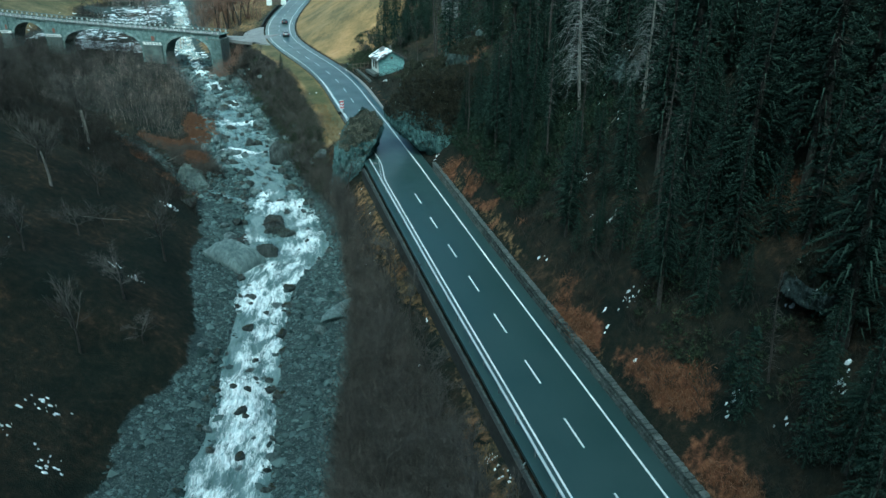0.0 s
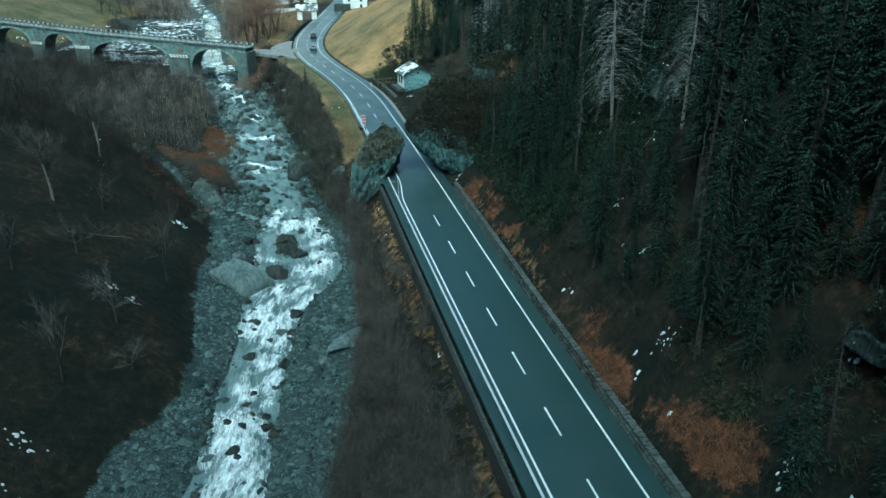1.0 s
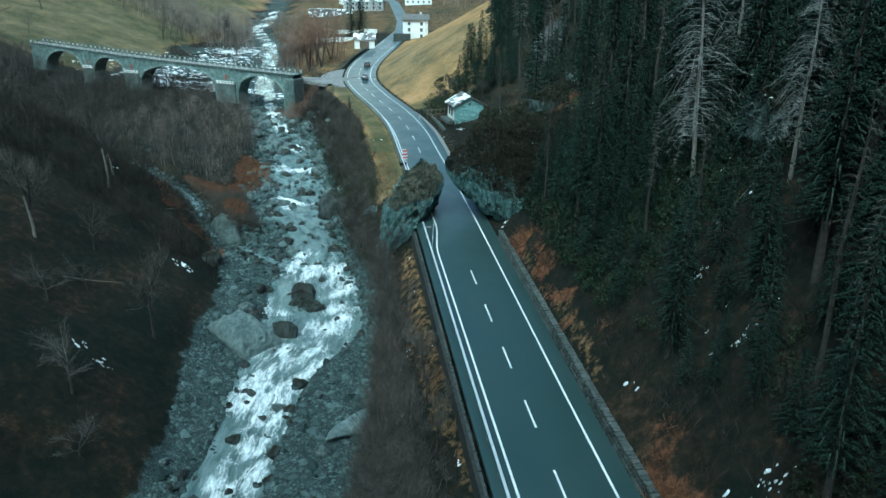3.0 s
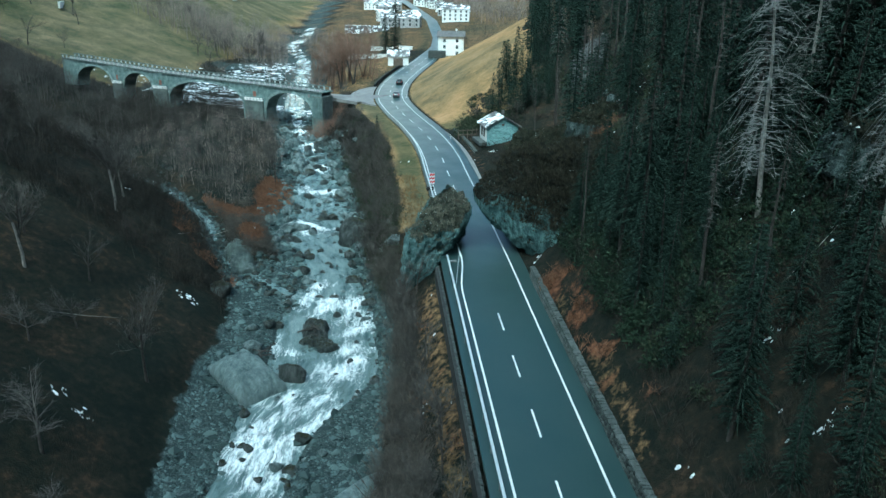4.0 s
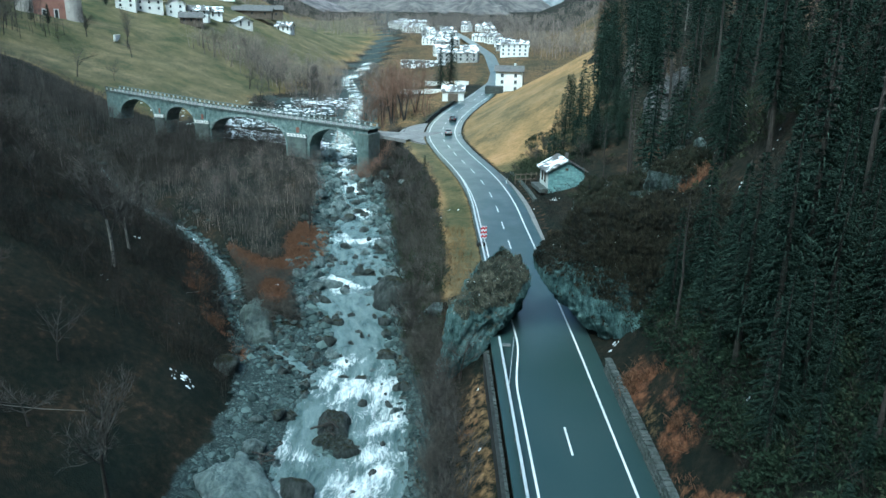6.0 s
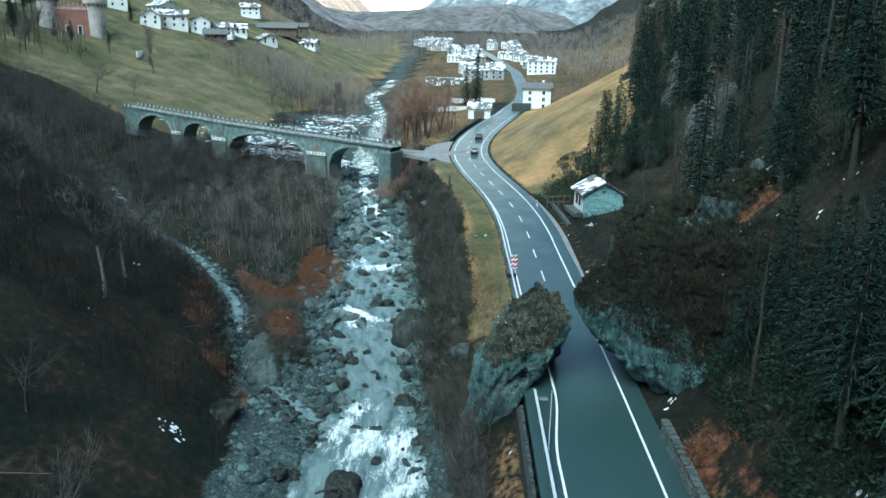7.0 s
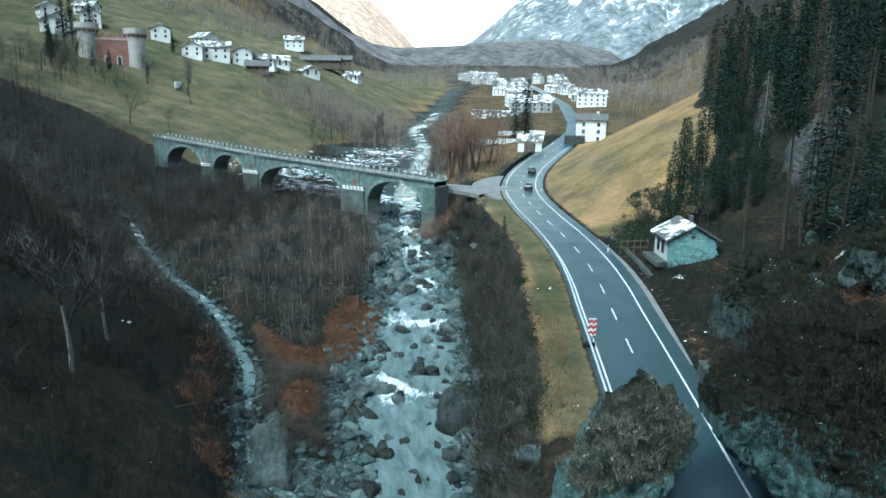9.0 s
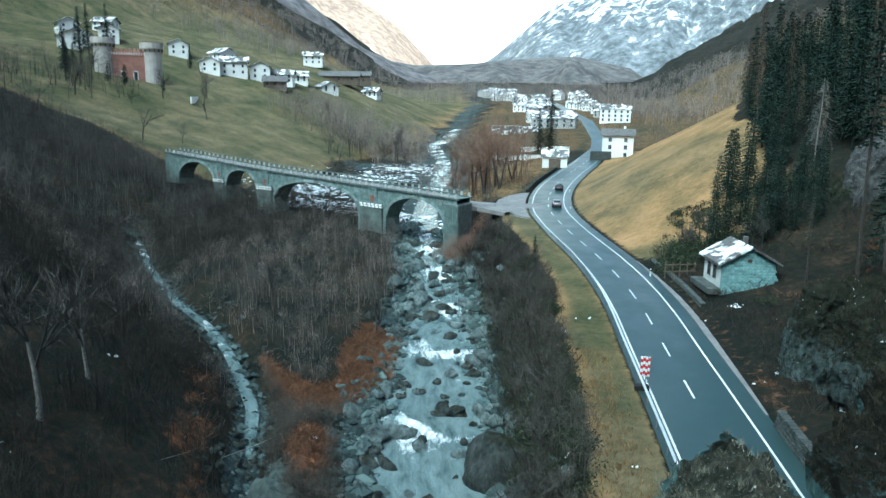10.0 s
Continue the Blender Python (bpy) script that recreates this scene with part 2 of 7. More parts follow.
FORESTBRUSH = island("dark leafless brush", (0.014, 0.015, 0.014), (0.068, 0.06, 0.052), 0.9, 0.08)
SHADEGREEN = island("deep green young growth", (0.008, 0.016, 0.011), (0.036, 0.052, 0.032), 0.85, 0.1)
TURNOUT = plain("pale packed gravel", (0.13, 0.13, 0.13), (0.26, 0.255, 0.25), 0.6, 9, 0.9)
EVERBUSH = island("dark evergreen brush", (0.016, 0.024, 0.016), (0.06, 0.072, 0.042), 0.85, 0.1)
TUFT = island("dry grass tufts", (0.09, 0.062, 0.028), (0.29, 0.19, 0.09), 0.9, 0.1)
FERN = island("dead bracken fronds", (0.05, 0.031, 0.02), (0.25, 0.138, 0.085), 0.9, 0.1)
BARK = plain("dark bark", (0.02, 0.018, 0.016), (0.075, 0.067, 0.06), 3, 20, 0.9, relief=0.8)
PALEBARK = plain("pale bark", (0.1, 0.095, 0.085), (0.3, 0.285, 0.26), 4, 14, 0.85, relief=0.4)
LICHEN = plain("pale lichen crust", (0.2, 0.23, 0.22), (0.5, 0.53, 0.52), 1.5, 9, 0.85, relief=0.4)
DARKCRAG = rock_material("dark mossy crag", (0.018, 0.026, 0.026), (0.13, 0.165, 0.16), (0.025, 0.028, 0.018), 0.1, 0.66, True)
SLABROCK = rock_material("bare slab rock", (0.05, 0.052, 0.054), (0.17, 0.172, 0.17), (0.03, 0.034, 0.024), 0.9, 0.66, True)
SNOW = plain("old snow", (0.62, 0.66, 0.7), (0.85, 0.87, 0.88), 1.5, 9, 0.75, relief=0.5, dist=0.08)
PLASTER = plain("white plaster", (0.66, 0.66, 0.64), (0.84, 0.84, 0.82), 0.4, 6, 0.85, relief=0.15)
HUTPLASTER = plain("grey plaster", (0.26, 0.26, 0.26), (0.42, 0.42, 0.41), 0.4, 6, 0.85, relief=0.15)
TOWERSTONE = plain("beige tower plaster", (0.34, 0.31, 0.29), (0.52, 0.49, 0.46), 0.5, 5, 0.9, relief=0.3)
PINK = plain("pink plaster", (0.27, 0.13, 0.1), (0.4, 0.215, 0.175), 0.4, 6, 0.85, relief=0.15)
HUTSTONE = plain("grey-green hut masonry", (0.13, 0.24, 0.25), (0.34, 0.52, 0.52), 2.0, 6, 0.9, relief=0.7, dist=0.08, vary=0.2)
TIMBER = plain("weathered timber", (0.05, 0.04, 0.032), (0.16, 0.13, 0.1), 1.5, 14, 0.85, relief=0.4)
GREYWOOD = plain("grey boards", (0.42, 0.44, 0.43), (0.66, 0.68, 0.66), 1.5, 14, 0.85, relief=0.4)
ROOF = roof_material()
SLATE = plain("grey slate", (0.06, 0.06, 0.06), (0.17, 0.165, 0.16), 0.8, 6, 0.8, relief=0.5, dist=0.05)
GLASSY = plain("dark window glass", (0.02, 0.025, 0.03), (0.05, 0.06, 0.065), 1, 5, 0.15, relief=0.0)
BRIDGESTONE = plain("bridge masonry", (0.045, 0.075, 0.072), (0.23, 0.3, 0.29), 0.9, 3.2, 0.9, relief=1.0, dist=0.2)
RINGSTONE = plain("dressed arch stones", (0.1, 0.135, 0.13), (0.28, 0.34, 0.33), 0.8, 4, 0.9, relief=0.5, dist=0.06, vary=0.3)
RUSTBRICK = plain("old red brick", (0.13, 0.06, 0.045), (0.26, 0.13, 0.1), 1.0, 6, 0.9, relief=0.4)
RED = plain("signal red paint", (0.4, 0.02, 0.03), (0.55, 0.04, 0.04), 2, 12, 0.5, relief=0.1)
WHITE = plain("signal white paint", (0.68, 0.69, 0.7), (0.84, 0.85, 0.85), 2, 12, 0.5, relief=0.1)
RUBBER = plain("tyre rubber", (0.012, 0.012, 0.012), (0.03, 0.03, 0.03), 4, 20, 0.8, relief=0.2)

# ---- mesh helpers ----
rng = np.random.default_rng(7)


def mesh_of(name, verts, faces, material, smooth=False):
    me = bpy.data.meshes.new(name)
    me.from_pydata([tuple(v) for v in verts], [], [tuple(f) for f in faces])
    if material:
        me.materials.append(material)
    if smooth:
        me.shade_smooth()
    me.update()
    return me


def part(name, bm, material, parent=None, label="", smooth=False):
    """Link a bmesh, a mesh or (verts, faces) as one object under a thing."""
    if isinstance(bm, tuple):
        me = mesh_of(name, bm[0], bm[1], material, smooth)
    elif isinstance(bm, bmesh.types.BMesh):
        me = bpy.data.meshes.new(name)
        bm.to_mesh(me)
        bm.free()
        me.materials.append(material)
        if smooth:
            me.shade_smooth()
    else:
        me = bm
    ob = new(name, me)
    if parent is not None:
        ob.parent = parent
    if label:
        tagged(ob, label)
    return ob


def empty(name, m, label, category, group="", kind=""):
    ob = new(name)
    ob.empty_display_size = 0.2
    ob.matrix_basis = m
    return tagged(ob, label, category, group, kind)


def box(sx, sy, sz, cx=0.0, cy=0.0, cz=0.0, bevel=0.0, rot=None):
    bm = bmesh.new()
    bmesh.ops.create_cube(bm, size=1)
    bmesh.ops.scale(bm, vec=(sx, sy, sz), verts=bm.verts)
    if bevel:
        bmesh.ops.bevel(bm, geom=bm.edges[:], offset=bevel, segments=1, affect="EDGES")
    if rot:
        bmesh.ops.rotate(bm, cent=(0, 0, 0), matrix=Euler(rot).to_matrix(), verts=bm.verts)
    bmesh.ops.translate(bm, vec=(cx, cy, cz), verts=bm.verts)
    return bm


def joined(*bms):
    out = bms[0]
    for b in bms[1:]:
        me = bpy.data.meshes.new("tmp")
        b.to_mesh(me)
        b.free()
        out.from_mesh(me)
        bpy.data.meshes.remove(me)
    return out


def lattice(x, y, seed):
    n = np.sin(x * 127.1 + y * 311.7 + seed * 74.7) * 43758.5453
    return n - np.floor(n)


def value_noise(x, y, seed=0):
    xi, yi = np.floor(x), np.floor(y)
    fx, fy = x - xi, y - yi
    fx, fy = fx * fx * (3 - 2 * fx), fy * fy * (3 - 2 * fy)
    a, b = lattice(xi, yi, seed), lattice(xi + 1, yi, seed)
    c, d = lattice(xi, yi + 1, seed), lattice(xi + 1, yi + 1, seed)
    return (a + (b - a) * fx) * (1 - fy) + (c + (d - c) * fx) * fy


def fbm(x, y, seed=0, octaves=4):
    x, y = np.asarray(x, float), np.asarray(y, float)
    s, a, t = 0.0, 0.5, 0.0
    for i in range(octaves):
        s = s + a * value_noise(x * 2 ** i, y * 2 ** i, seed + i * 13)
        t, a = t + a, a * 0.5
    return s / t - 0.5


def smooth_line(ys, xs, step=1.0, width=9):
    """A smoothed polyline x(y)."""
    y = np.arange(ys[0], ys[-1] + step, step)
    x = np.interp(y, ys, xs)
    k = np.hanning(width + 2)[1:-1]
    k /= k.sum()
    pad = width // 2
    ext = np.concatenate([2 * x[0] - x[pad:0:-1], x, 2 * x[-1] - x[-2:-pad - 2:-1]])
    x = np.convolve(ext, k, "valid")
    return lambda v: np.interp(v, y, x)


def step01(v, a, b):
    t = np.clip((np.asarray(v, float) - a) / (b - a), 0, 1)
    return t * t * (3 - 2 * t)


# ---- plan: the road, the river and the creek run up the valley along y ----
ROAD_X = smooth_line([-80, 0, 20, 41, 53, 63.5, 80, 95, 104, 113, 122, 132, 144, 153, 162, 171, 180, 189, 203, 211, 221, 230, 241, 252, 263, 275, 297, 325, 340, 376, 420, 520, 700, 1500],
                     [48, 24, 18.3, 12.5, 9.2, 6.3, 1.75, -2.4, -4.9, -7.4, -10.0, -12.8, -16.3, -19.0, -21.6, -24.6, -28.1, -32.1, -38.9, -42.5, -46.7, -49.6, -52.2, -54.2, -55.7, -57, -58.8, -60.6, -62, -65, -73, -98, -160, -470])
ROAD_Z = smooth_line([-80, 0, 30, 55, 73, 98, 113, 145, 170, 230, 315, 335, 420, 600, 900, 1500], [7.6, 8.2, 8.5, 8.8, 9.0, 9.6, 10.0, 10.6, 11.2, 12.6, 13.7, 14.1, 17, 26, 40, 70], 1.0, 25)
DASH_X = smooth_line([0, 47.7, 56.2, 64.9, 73.9, 82.1, 90.5, 98.8, 110, 125, 144], [23.7, 10.5, 8.1, 5.7, 3.2, 0.95, -1.4, -3.7, -6.8, -11.0, -16.3])
RIVER_Z = smooth_line([-80, 0, 45, 75, 95, 120, 155, 200, 225, 333, 450, 700, 1500], [-3, -1, 0, .7, 1.3, 1.9, 2.7, 4.2, 4.8, 6.4, 11, 26, 60], 1.0, 15)
RIVER_X = smooth_line([-80, 0, 30, 49, 58, 68, 77, 87, 98, 109, 122, 135, 153, 171, 190, 207, 228, 245, 260, 300, 340, 367, 424, 470, 700, 1500],
                      [-8, -15, -17.5, -18.6, -19.2, -21, -21.9, -23.4, -22.4, -25.6, -29.4, -36.3, -42.6, -49.8, -57.5, -66.4, -76.2, -84, -90, -103, -117, -128, -157, -166, -230, -520])
RIVER_W = smooth_line([-80, 0, 30, 49, 58, 68, 77, 87, 98, 109, 122, 135, 153, 171, 190, 207, 228, 245, 300, 1500],
                      [4, 4, 4, 3.6, 3.0, 3.0, 2.7, 3.6, 6.0, 5.8, 3.6, 5.6, 5.6, 4.9, 3.9, 3.9, 3.2, 2.8, 2.8, 7])
LEFT_X = smooth_line([-80, 0, 40, 50, 59, 64, 69, 77, 84, 105, 117, 130, 142, 155, 165, 176, 200, 230, 300, 420, 700, 1500],
                     [-30, -30, -30, -30, -29.6, -28, -26, -29, -32.5, -37, -43, -51, -62, -82, -96, -112, -126, -137, -146, -165, -230, -560])
GRAVEL_R = smooth_line([-80, 40, 55, 69, 82, 91, 102, 112, 122, 135, 153, 171, 190, 207, 228, 300, 1500],
                       [-6, -9, -10, -10.3, -11.3, -13.6, -15.8, -18.8, -24.5, -29.3, -35.3, -43, -51.5, -60.3, -71.3, -94, -510])
CREEK = [(-128, 196), (-105, 176), (-89, 164), (-77, 157), (-70, 151.5), (-63, 145), (-57, 139), (-53, 132.5), (-50, 127.5), (-45, 122.7), (-39, 119.2), (-33, 115.5)]


def polyline_distance(x, y, pts):
    best = np.full(np.shape(x), 1e9)
    for (ax, ay), (bx, by) in zip(pts, pts[1:]):
        dx, dy = bx - ax, by - ay
        t = np.clip(((x - ax) * dx + (y - ay) * dy) / (dx * dx + dy * dy), 0, 1)
        best = np.minimum(best, np.hypot(x - ax - t * dx, y - ay - t * dy))
    return best


def road_side(x, y):
    """Signed distance to the road's centre line, to its right."""
    slope = (ROAD_X(y + 1.5) - ROAD_X(y - 1.5)) / 3
    return (x - ROAD_X(y)) / np.sqrt(1 + slope * slope)


WALL_END = 108.0


def ground_height(x, y):
    x, y = np.asarray(x, float), np.asarray(y, float)
    zr, zw, d = ROAD_Z(y), RIVER_Z(y), road_side(x, y)
    xl, xg, rx, rw = LEFT_X(y), GRAVEL_R(y), RIVER_X(y), RIVER_W(y)
    n_big, n_mid, n_fine = fbm(x / 40, y / 40, 3), fbm(x / 9, y / 9, 21), fbm(x / 2.2, y / 2.2, 33)
    # river bed and gravel
    off = np.abs(x - rx) - rw
    bed = zw - 0.75 + 1.0 * step01(off, -1.2, 1.2) + 0.35 * step01(off, 0.5, 8) + 0.5 * n_mid * step01(off, 0, 4) + 0.35 * n_fine
    cd = polyline_distance(x, y, CREEK)
    # bench and hillside to the left
    dl = np.maximum(xl - x, 0)
    s1 = np.interp(y, [-80, 60, 110, 140, 175, 215, 240, 300, 420, 700], [0.62, 0.62, 0.6, 0.55, 0.5, 0.4, 0.3, 0.33, 0.42, 0.5])
    # Beyond 75 m the near end is steepened, unseen, to block sky light.
    left = zw + 0.9 + s1 * np.minimum(dl, 75) + np.interp(y, [90, 150, 240], [1.2, 0.5, 0.27]) * np.clip(dl - 75, 0, 130) + 0.75 * np.maximum(dl - 205, 0) + (1.5 * n_mid + 7 * n_big * step01(dl, 10, 60)) * step01(dl, 0, 6)
    bench = step01(y, 138, 158) * step01(rx - rw - x, 1.5, 6) * (1 - step01(y, 240, 300))
    bed = bed + bench * (1.1 + 0.03 * np.clip(rx - rw - x, 0, 60)) * step01(cd, 1.6, 4.0)
    islet = np.exp(-((x + 45.6 + 0.5 * (y - 131)) ** 2 / 9 + (y - 131) ** 2 / 42))
    bed = bed + (1.9 * islet + 0.9 * n_mid * islet) * step01(cd, 1.6, 3.2) * step01(off, 0.5, 3.0)
    bed = bed - 0.55 * (1 - step01(cd, 0.9, 2.6)) * step01(off, -2, 3)
    h = np.where(x < xl, left, bed)
    blend = step01(xl - x, -2.0, 3.0)
    h = bed * (1 - blend) + left * blend
    # bank up to the road
    edge = ROAD_X(y) - 5.6
    verge = np.interp(y, [0, 112, 130, 150, 200, 230, 300], [0.5, 0.5, 4.5, 6.5, 6.0, 4.0, 12.0])
    top = edge - verge
    t = np.clip((x - xg) / np.maximum(top - xg, 1.0), 0, 1)
    drop = np.interp(y, [0, 108, 125, 240], [2.2, 2.2, 0.5, 0.5])
    bank = (zw + 0.4) * (1 - t ** 0.9) + (zr - drop) * t ** 0.9 + 1.1 * n_mid * np.sin(np.pi * t) + 0.25 * n_fine * (t > 0.02)
    flat = np.clip((x - top) / np.maximum(edge - top, 0.3), 0, 1)
    bank = np.where(x > top, (zr - drop) + (drop - 0.25) * flat * step01(y, 112, 124) + 0.15 * n_mid, bank)
    h = np.where(x > xg, bank, h)
    # right of the road
    shelf = np.interp(y, [0, 112, 128, 150, 172, 190, 212, 330, 360, 420], [0.4, 0.4, 2.0, 9, 16, 26, 48, 50, 60, 90])
    rise = np.interp(y, [0, 112, 128, 150, 172, 190, 212, 285, 345, 420], [0.2, 0.2, 0.25, 0.24, 0.24, 0.4, 0.56, 0.56, 0.1, 0.05])
    wall = 0.98 * (1 - step01(y, WALL_END, WALL_END + 8))
    dd = np.maximum(d - 5.6, 0)
    gentle = np.minimum(dd, shelf)
    past = np.maximum(dd - shelf, 0)
    steep = np.interp(y, [0, 110, 160, 215, 280, 400, 700], [1.22, 1.22, 1.1, 0.75, 0.55, 0.55, 0.6])
    right = zr + wall * step01(d, 5.25, 5.75) + rise * gentle + steep * np.minimum(past, 45) + 0.7 * np.maximum(past - 45, 0) \
        + (1.6 * n_mid + 0.5 * n_fine) * step01(past, 0, 5) + 8 * n_big * step01(past, 8, 40) + 0.5 * n_mid * step01(dd, 1, 4)
    h = np.where(d > 4.7, right, h)
    # the road's bed
    h = np.where((d > -4.75) & (d < 5.2), zr - 0.12, h)
    # far valley: floor and sides
    axis = -14 - 0.394 * (y - 82)
    far = step01(y, 480, 700)
    side = np.where(x > axis, x - axis - (60 + 0.22 * (y - 82)), axis - x - 70)
    valley = ROAD_Z(y) - 2 + 0.55 * np.maximum(side, 0) * (1 + 0.5 * n_big) + 6 * n_big
    h = h * (1 - far) + valley * far
    return h


def soft(v, lo, hi, w=1.2):
    """1 between lo and hi, falling off over w."""
    return step01(v, lo - w / 2, lo + w / 2) * (1 - step01(v, hi - w / 2, hi + w / 2))


def zone_weights(x, y, h):
    """Gravel, grass, bracken, and how green the grass is."""
    d = road_side(x, y)
    rx, rw = RIVER_X(y), RIVER_W(y)
    n = fbm(x / 14, y / 14, 51)
    x0, y0 = x, y
    cd = polyline_distance(x, y, CREEK)
    gravel = soft(x, LEFT_X(y) - 0.2 + 4.5 * fbm(x / 5, y / 5, 69), GRAVEL_R(y) + 0.4 + 2.5 * fbm(x / 4, y / 4, 68), 1.8) * (1 - step01(y - 0.35 * (x + 40), 122, 127))
    gravel = np.maximum(gravel, 1 - step01(np.abs(x - rx) - rw + 3 * fbm(x / 4, y / 4, 70), 2.5, 4.5))
    gravel = np.maximum(gravel, 1 - step01(cd + 2 * fbm(x / 3, y / 3, 72), 0.9, 1.9))
    gravel = np.maximum(gravel, soft(y, 255, 375, 10) * soft(x, LEFT_X(y) - 6, rx + 10, 6) * step01(n, -0.2, 0.1))
    grass = soft(d, 5.6, np.interp(y, [188, 201, 208, 231, 249, 300], [18, 24, 30, 37, 39, 46]) + 5 * n, 2.5) * soft(y, 188, 360, 6)
    grass = np.maximum(grass, 0.3 * soft(d, 5.0, 8.5 + 4 * n, 2.0) * soft(y, 136, 192, 4))
    grass = np.maximum(grass, soft(d, -9.4 + 4 * n, -4.4, 1.6) * soft(y, 124, 232, 4))
    grass = np.maximum(grass, 0.42 * soft(d, 5.4, 6.9 + 7 * n, 1.6) * (1 - step01(y, 114, 120)))
    grass = np.maximum(grass, 0.42 * soft(d, -8.6 + 9 * n, -5.0, 1.6) * (1 - step01(y, 108, 114)))
    left = step01(y, 244, 256) * (1 - step01(x, LEFT_X(y) - 8, LEFT_X(y) - 2)) * step01(x, -440, -400)
    grass = np.maximum(grass, left)
    grass = np.maximum(grass, 0.45 * step01(y, 345, 370) * (1 - step01(y, 800, 950)))
    grass = np.maximum(grass, 0.48 * soft(y, 236, 345, 8) * soft(d, -34, -5, 5))
    grass = np.where(np.abs(x - rx) < rw + 2, 0, grass)
    x, y = x0 + 5.5 * fbm(x0 / 4, y0 / 4, 57), y0 + 6.5 * fbm(x0 / 4, y0 / 4, 58)
    fern = np.exp(-((x - 13.8 + 0.2 * (y - 61)) ** 2 / 3.0 + (y - 61) ** 2 / 34)) * 1.0
    fern = np.maximum(fern, np.exp(-((x - 18.5 + 0.3 * (y - 49)) ** 2 / 5 + (y - 49) ** 2 / 22)) * 0.9)
    fern = np.maximum(fern, np.exp(-((x - 1.2) ** 2 / 5 + (y - 104) ** 2 / 12)) * 0.9)
    fern = np.maximum(fern, np.exp(-((x - 3.5) ** 2 / 22 + (y - 138) ** 2 / 30)) * 0.95)
    x, y = x0, y0
    fern = np.maximum(fern, (0.5 + 0.9 * fbm(x / 2.5, y / 2.5, 74)) * soft(cd, 2.8, 6.0 + 7 * n, 1.5) * (1 - step01(y, 138, 143)) * (1 - step01(x, LEFT_X(y) + 0.5, LEFT_X(y) + 2)))
    swath = polyline_distance(x + 3 * fbm(x / 4, y / 4, 66), y + 3 * fbm(x / 4, y / 4, 67), [(-64, 148), (-58, 144.5), (-51.5, 142.5), (-50.5, 149), (-52.5, 157), (-55, 163)])
    fern = np.maximum(fern, 1.1 * (1 - step01(swath, 1.2, 3.6)) * step01(cd, 2.2, 3.6))
    fern = np.maximum(fern, 0.5 * step01(n, 0.12, 0.25) * step01(d, 8, 10) * (1 - step01(y, 186, 192)))
    fern = np.maximum(fern, 1.15 * np.exp(-((x + 46.2 + 0.5 * (y - 132)) ** 2 / 4.5 + (y - 132) ** 2 / 20)))
    fern = np.maximum(fern, 0.36 * soft(d, 5.2, 7.4 + 3 * n, 1.5) * soft(y, 136, 176, 4))
    patch = (1 - step01(y, 106, 112)) * step01(fbm(x / 3, y / 3, 63), -0.12, 0.15)
    fern = np.maximum(fern, 0.42 * soft(d, -8.4 + 9 * n, -5.3, 1.4) * patch)
    fern = np.maximum(fern, 0.62 * soft(d, 5.6, 7.6 + 9 * n, 1.4) * patch)
    green = np.maximum(left, 0.95 * soft(d, -8.2 + 3 * n, -4.4, 1.5) * step01(y, 120, 126))
    green = np.maximum(green, 0.85 * soft(d, 5, 12, 1.5) * soft(y, 134, 194, 4))
    return gravel, grass, fern, green


def spaced(lo, hi, fine_lo, fine_hi, fine, grow):
    mid = list(np.arange(fine_lo, fine_hi + fine, fine))
    a, s = [fine_lo], fine
    while a[-1] > lo:
        s *= grow
        a.append(a[-1] - s)
    b, s = [mid[-1]], fine
    while b[-1] < hi:
        s *= grow
        b.append(b[-1] + s)
    return np.array(a[:0:-1] + mid + b[1:])


gx = spaced(-2600, 2600, -66, 34, 0.62, 1.075)
gy = spaced(-300, 4200, 30, 176, 0.75, 1.045)
GX, GY = np.meshgrid(gx, gy)
GZ = ground_height(GX, GY)
nx, ny = len(gx), len(gy)
idx = np.arange(nx * ny).reshape(ny, nx)
quads = np.stack([idx[:-1, :-1], idx[:-1, 1:], idx[1:, 1:], idx[1:, :-1]], -1).reshape(-1, 4)
ground = part("ground", (np.stack([GX, GY, GZ], -1).reshape(-1, 3).tolist(), quads.tolist()), GROUND, None, "", True)
tagged(ground, "valley ground of gravel, dry grass and dark forest floor", "ground", "", "structure")
zone = ground.data.color_attributes.new("zone", "FLOAT_COLOR", "POINT")
weights = zone_weights(GX, GY, GZ)
flat = np.ones((nx * ny, 4), np.float32)
for i in range(4):
    flat[:, i] = weights[i].reshape(-1)
zone.data.foreach_set("color", flat.ravel())


GRID_X, GRID_Y = np.arange(-190, 62, 1.0), np.arange(18, 384, 1.0)
GRID_Z = ground_height(*np.meshgrid(GRID_X, GRID_Y))


def gz(x, y):
    """Height of the ground at one place."""
    u, v = float(x) - GRID_X[0], float(y) - GRID_Y[0]
    i, j = int(u), int(v)
    if u < 0 or v < 0 or i >= len(GRID_X) - 1 or j >= len(GRID_Y) - 1:
        return float(ground_height(np.array([x]), np.array([y]))[0])
    a, b = u - i, v - j
    return float((GRID_Z[j, i] * (1 - a) + GRID_Z[j, i + 1] * a) * (1 - b) + (GRID_Z[j + 1, i] * (1 - a) + GRID_Z[j + 1, i + 1] * a) * b)


# ---- road ----
def across(y, off):
    """A point at an offset to the right of the road's centre, at road height."""
    s = (ROAD_X(y + 1.5) - ROAD_X(y - 1.5)) / 3
    k = 1 / math.sqrt(1 + s * s)
    return float(ROAD_X(y) + off * k), float(y - off * s * k), float(ROAD_Z(y))


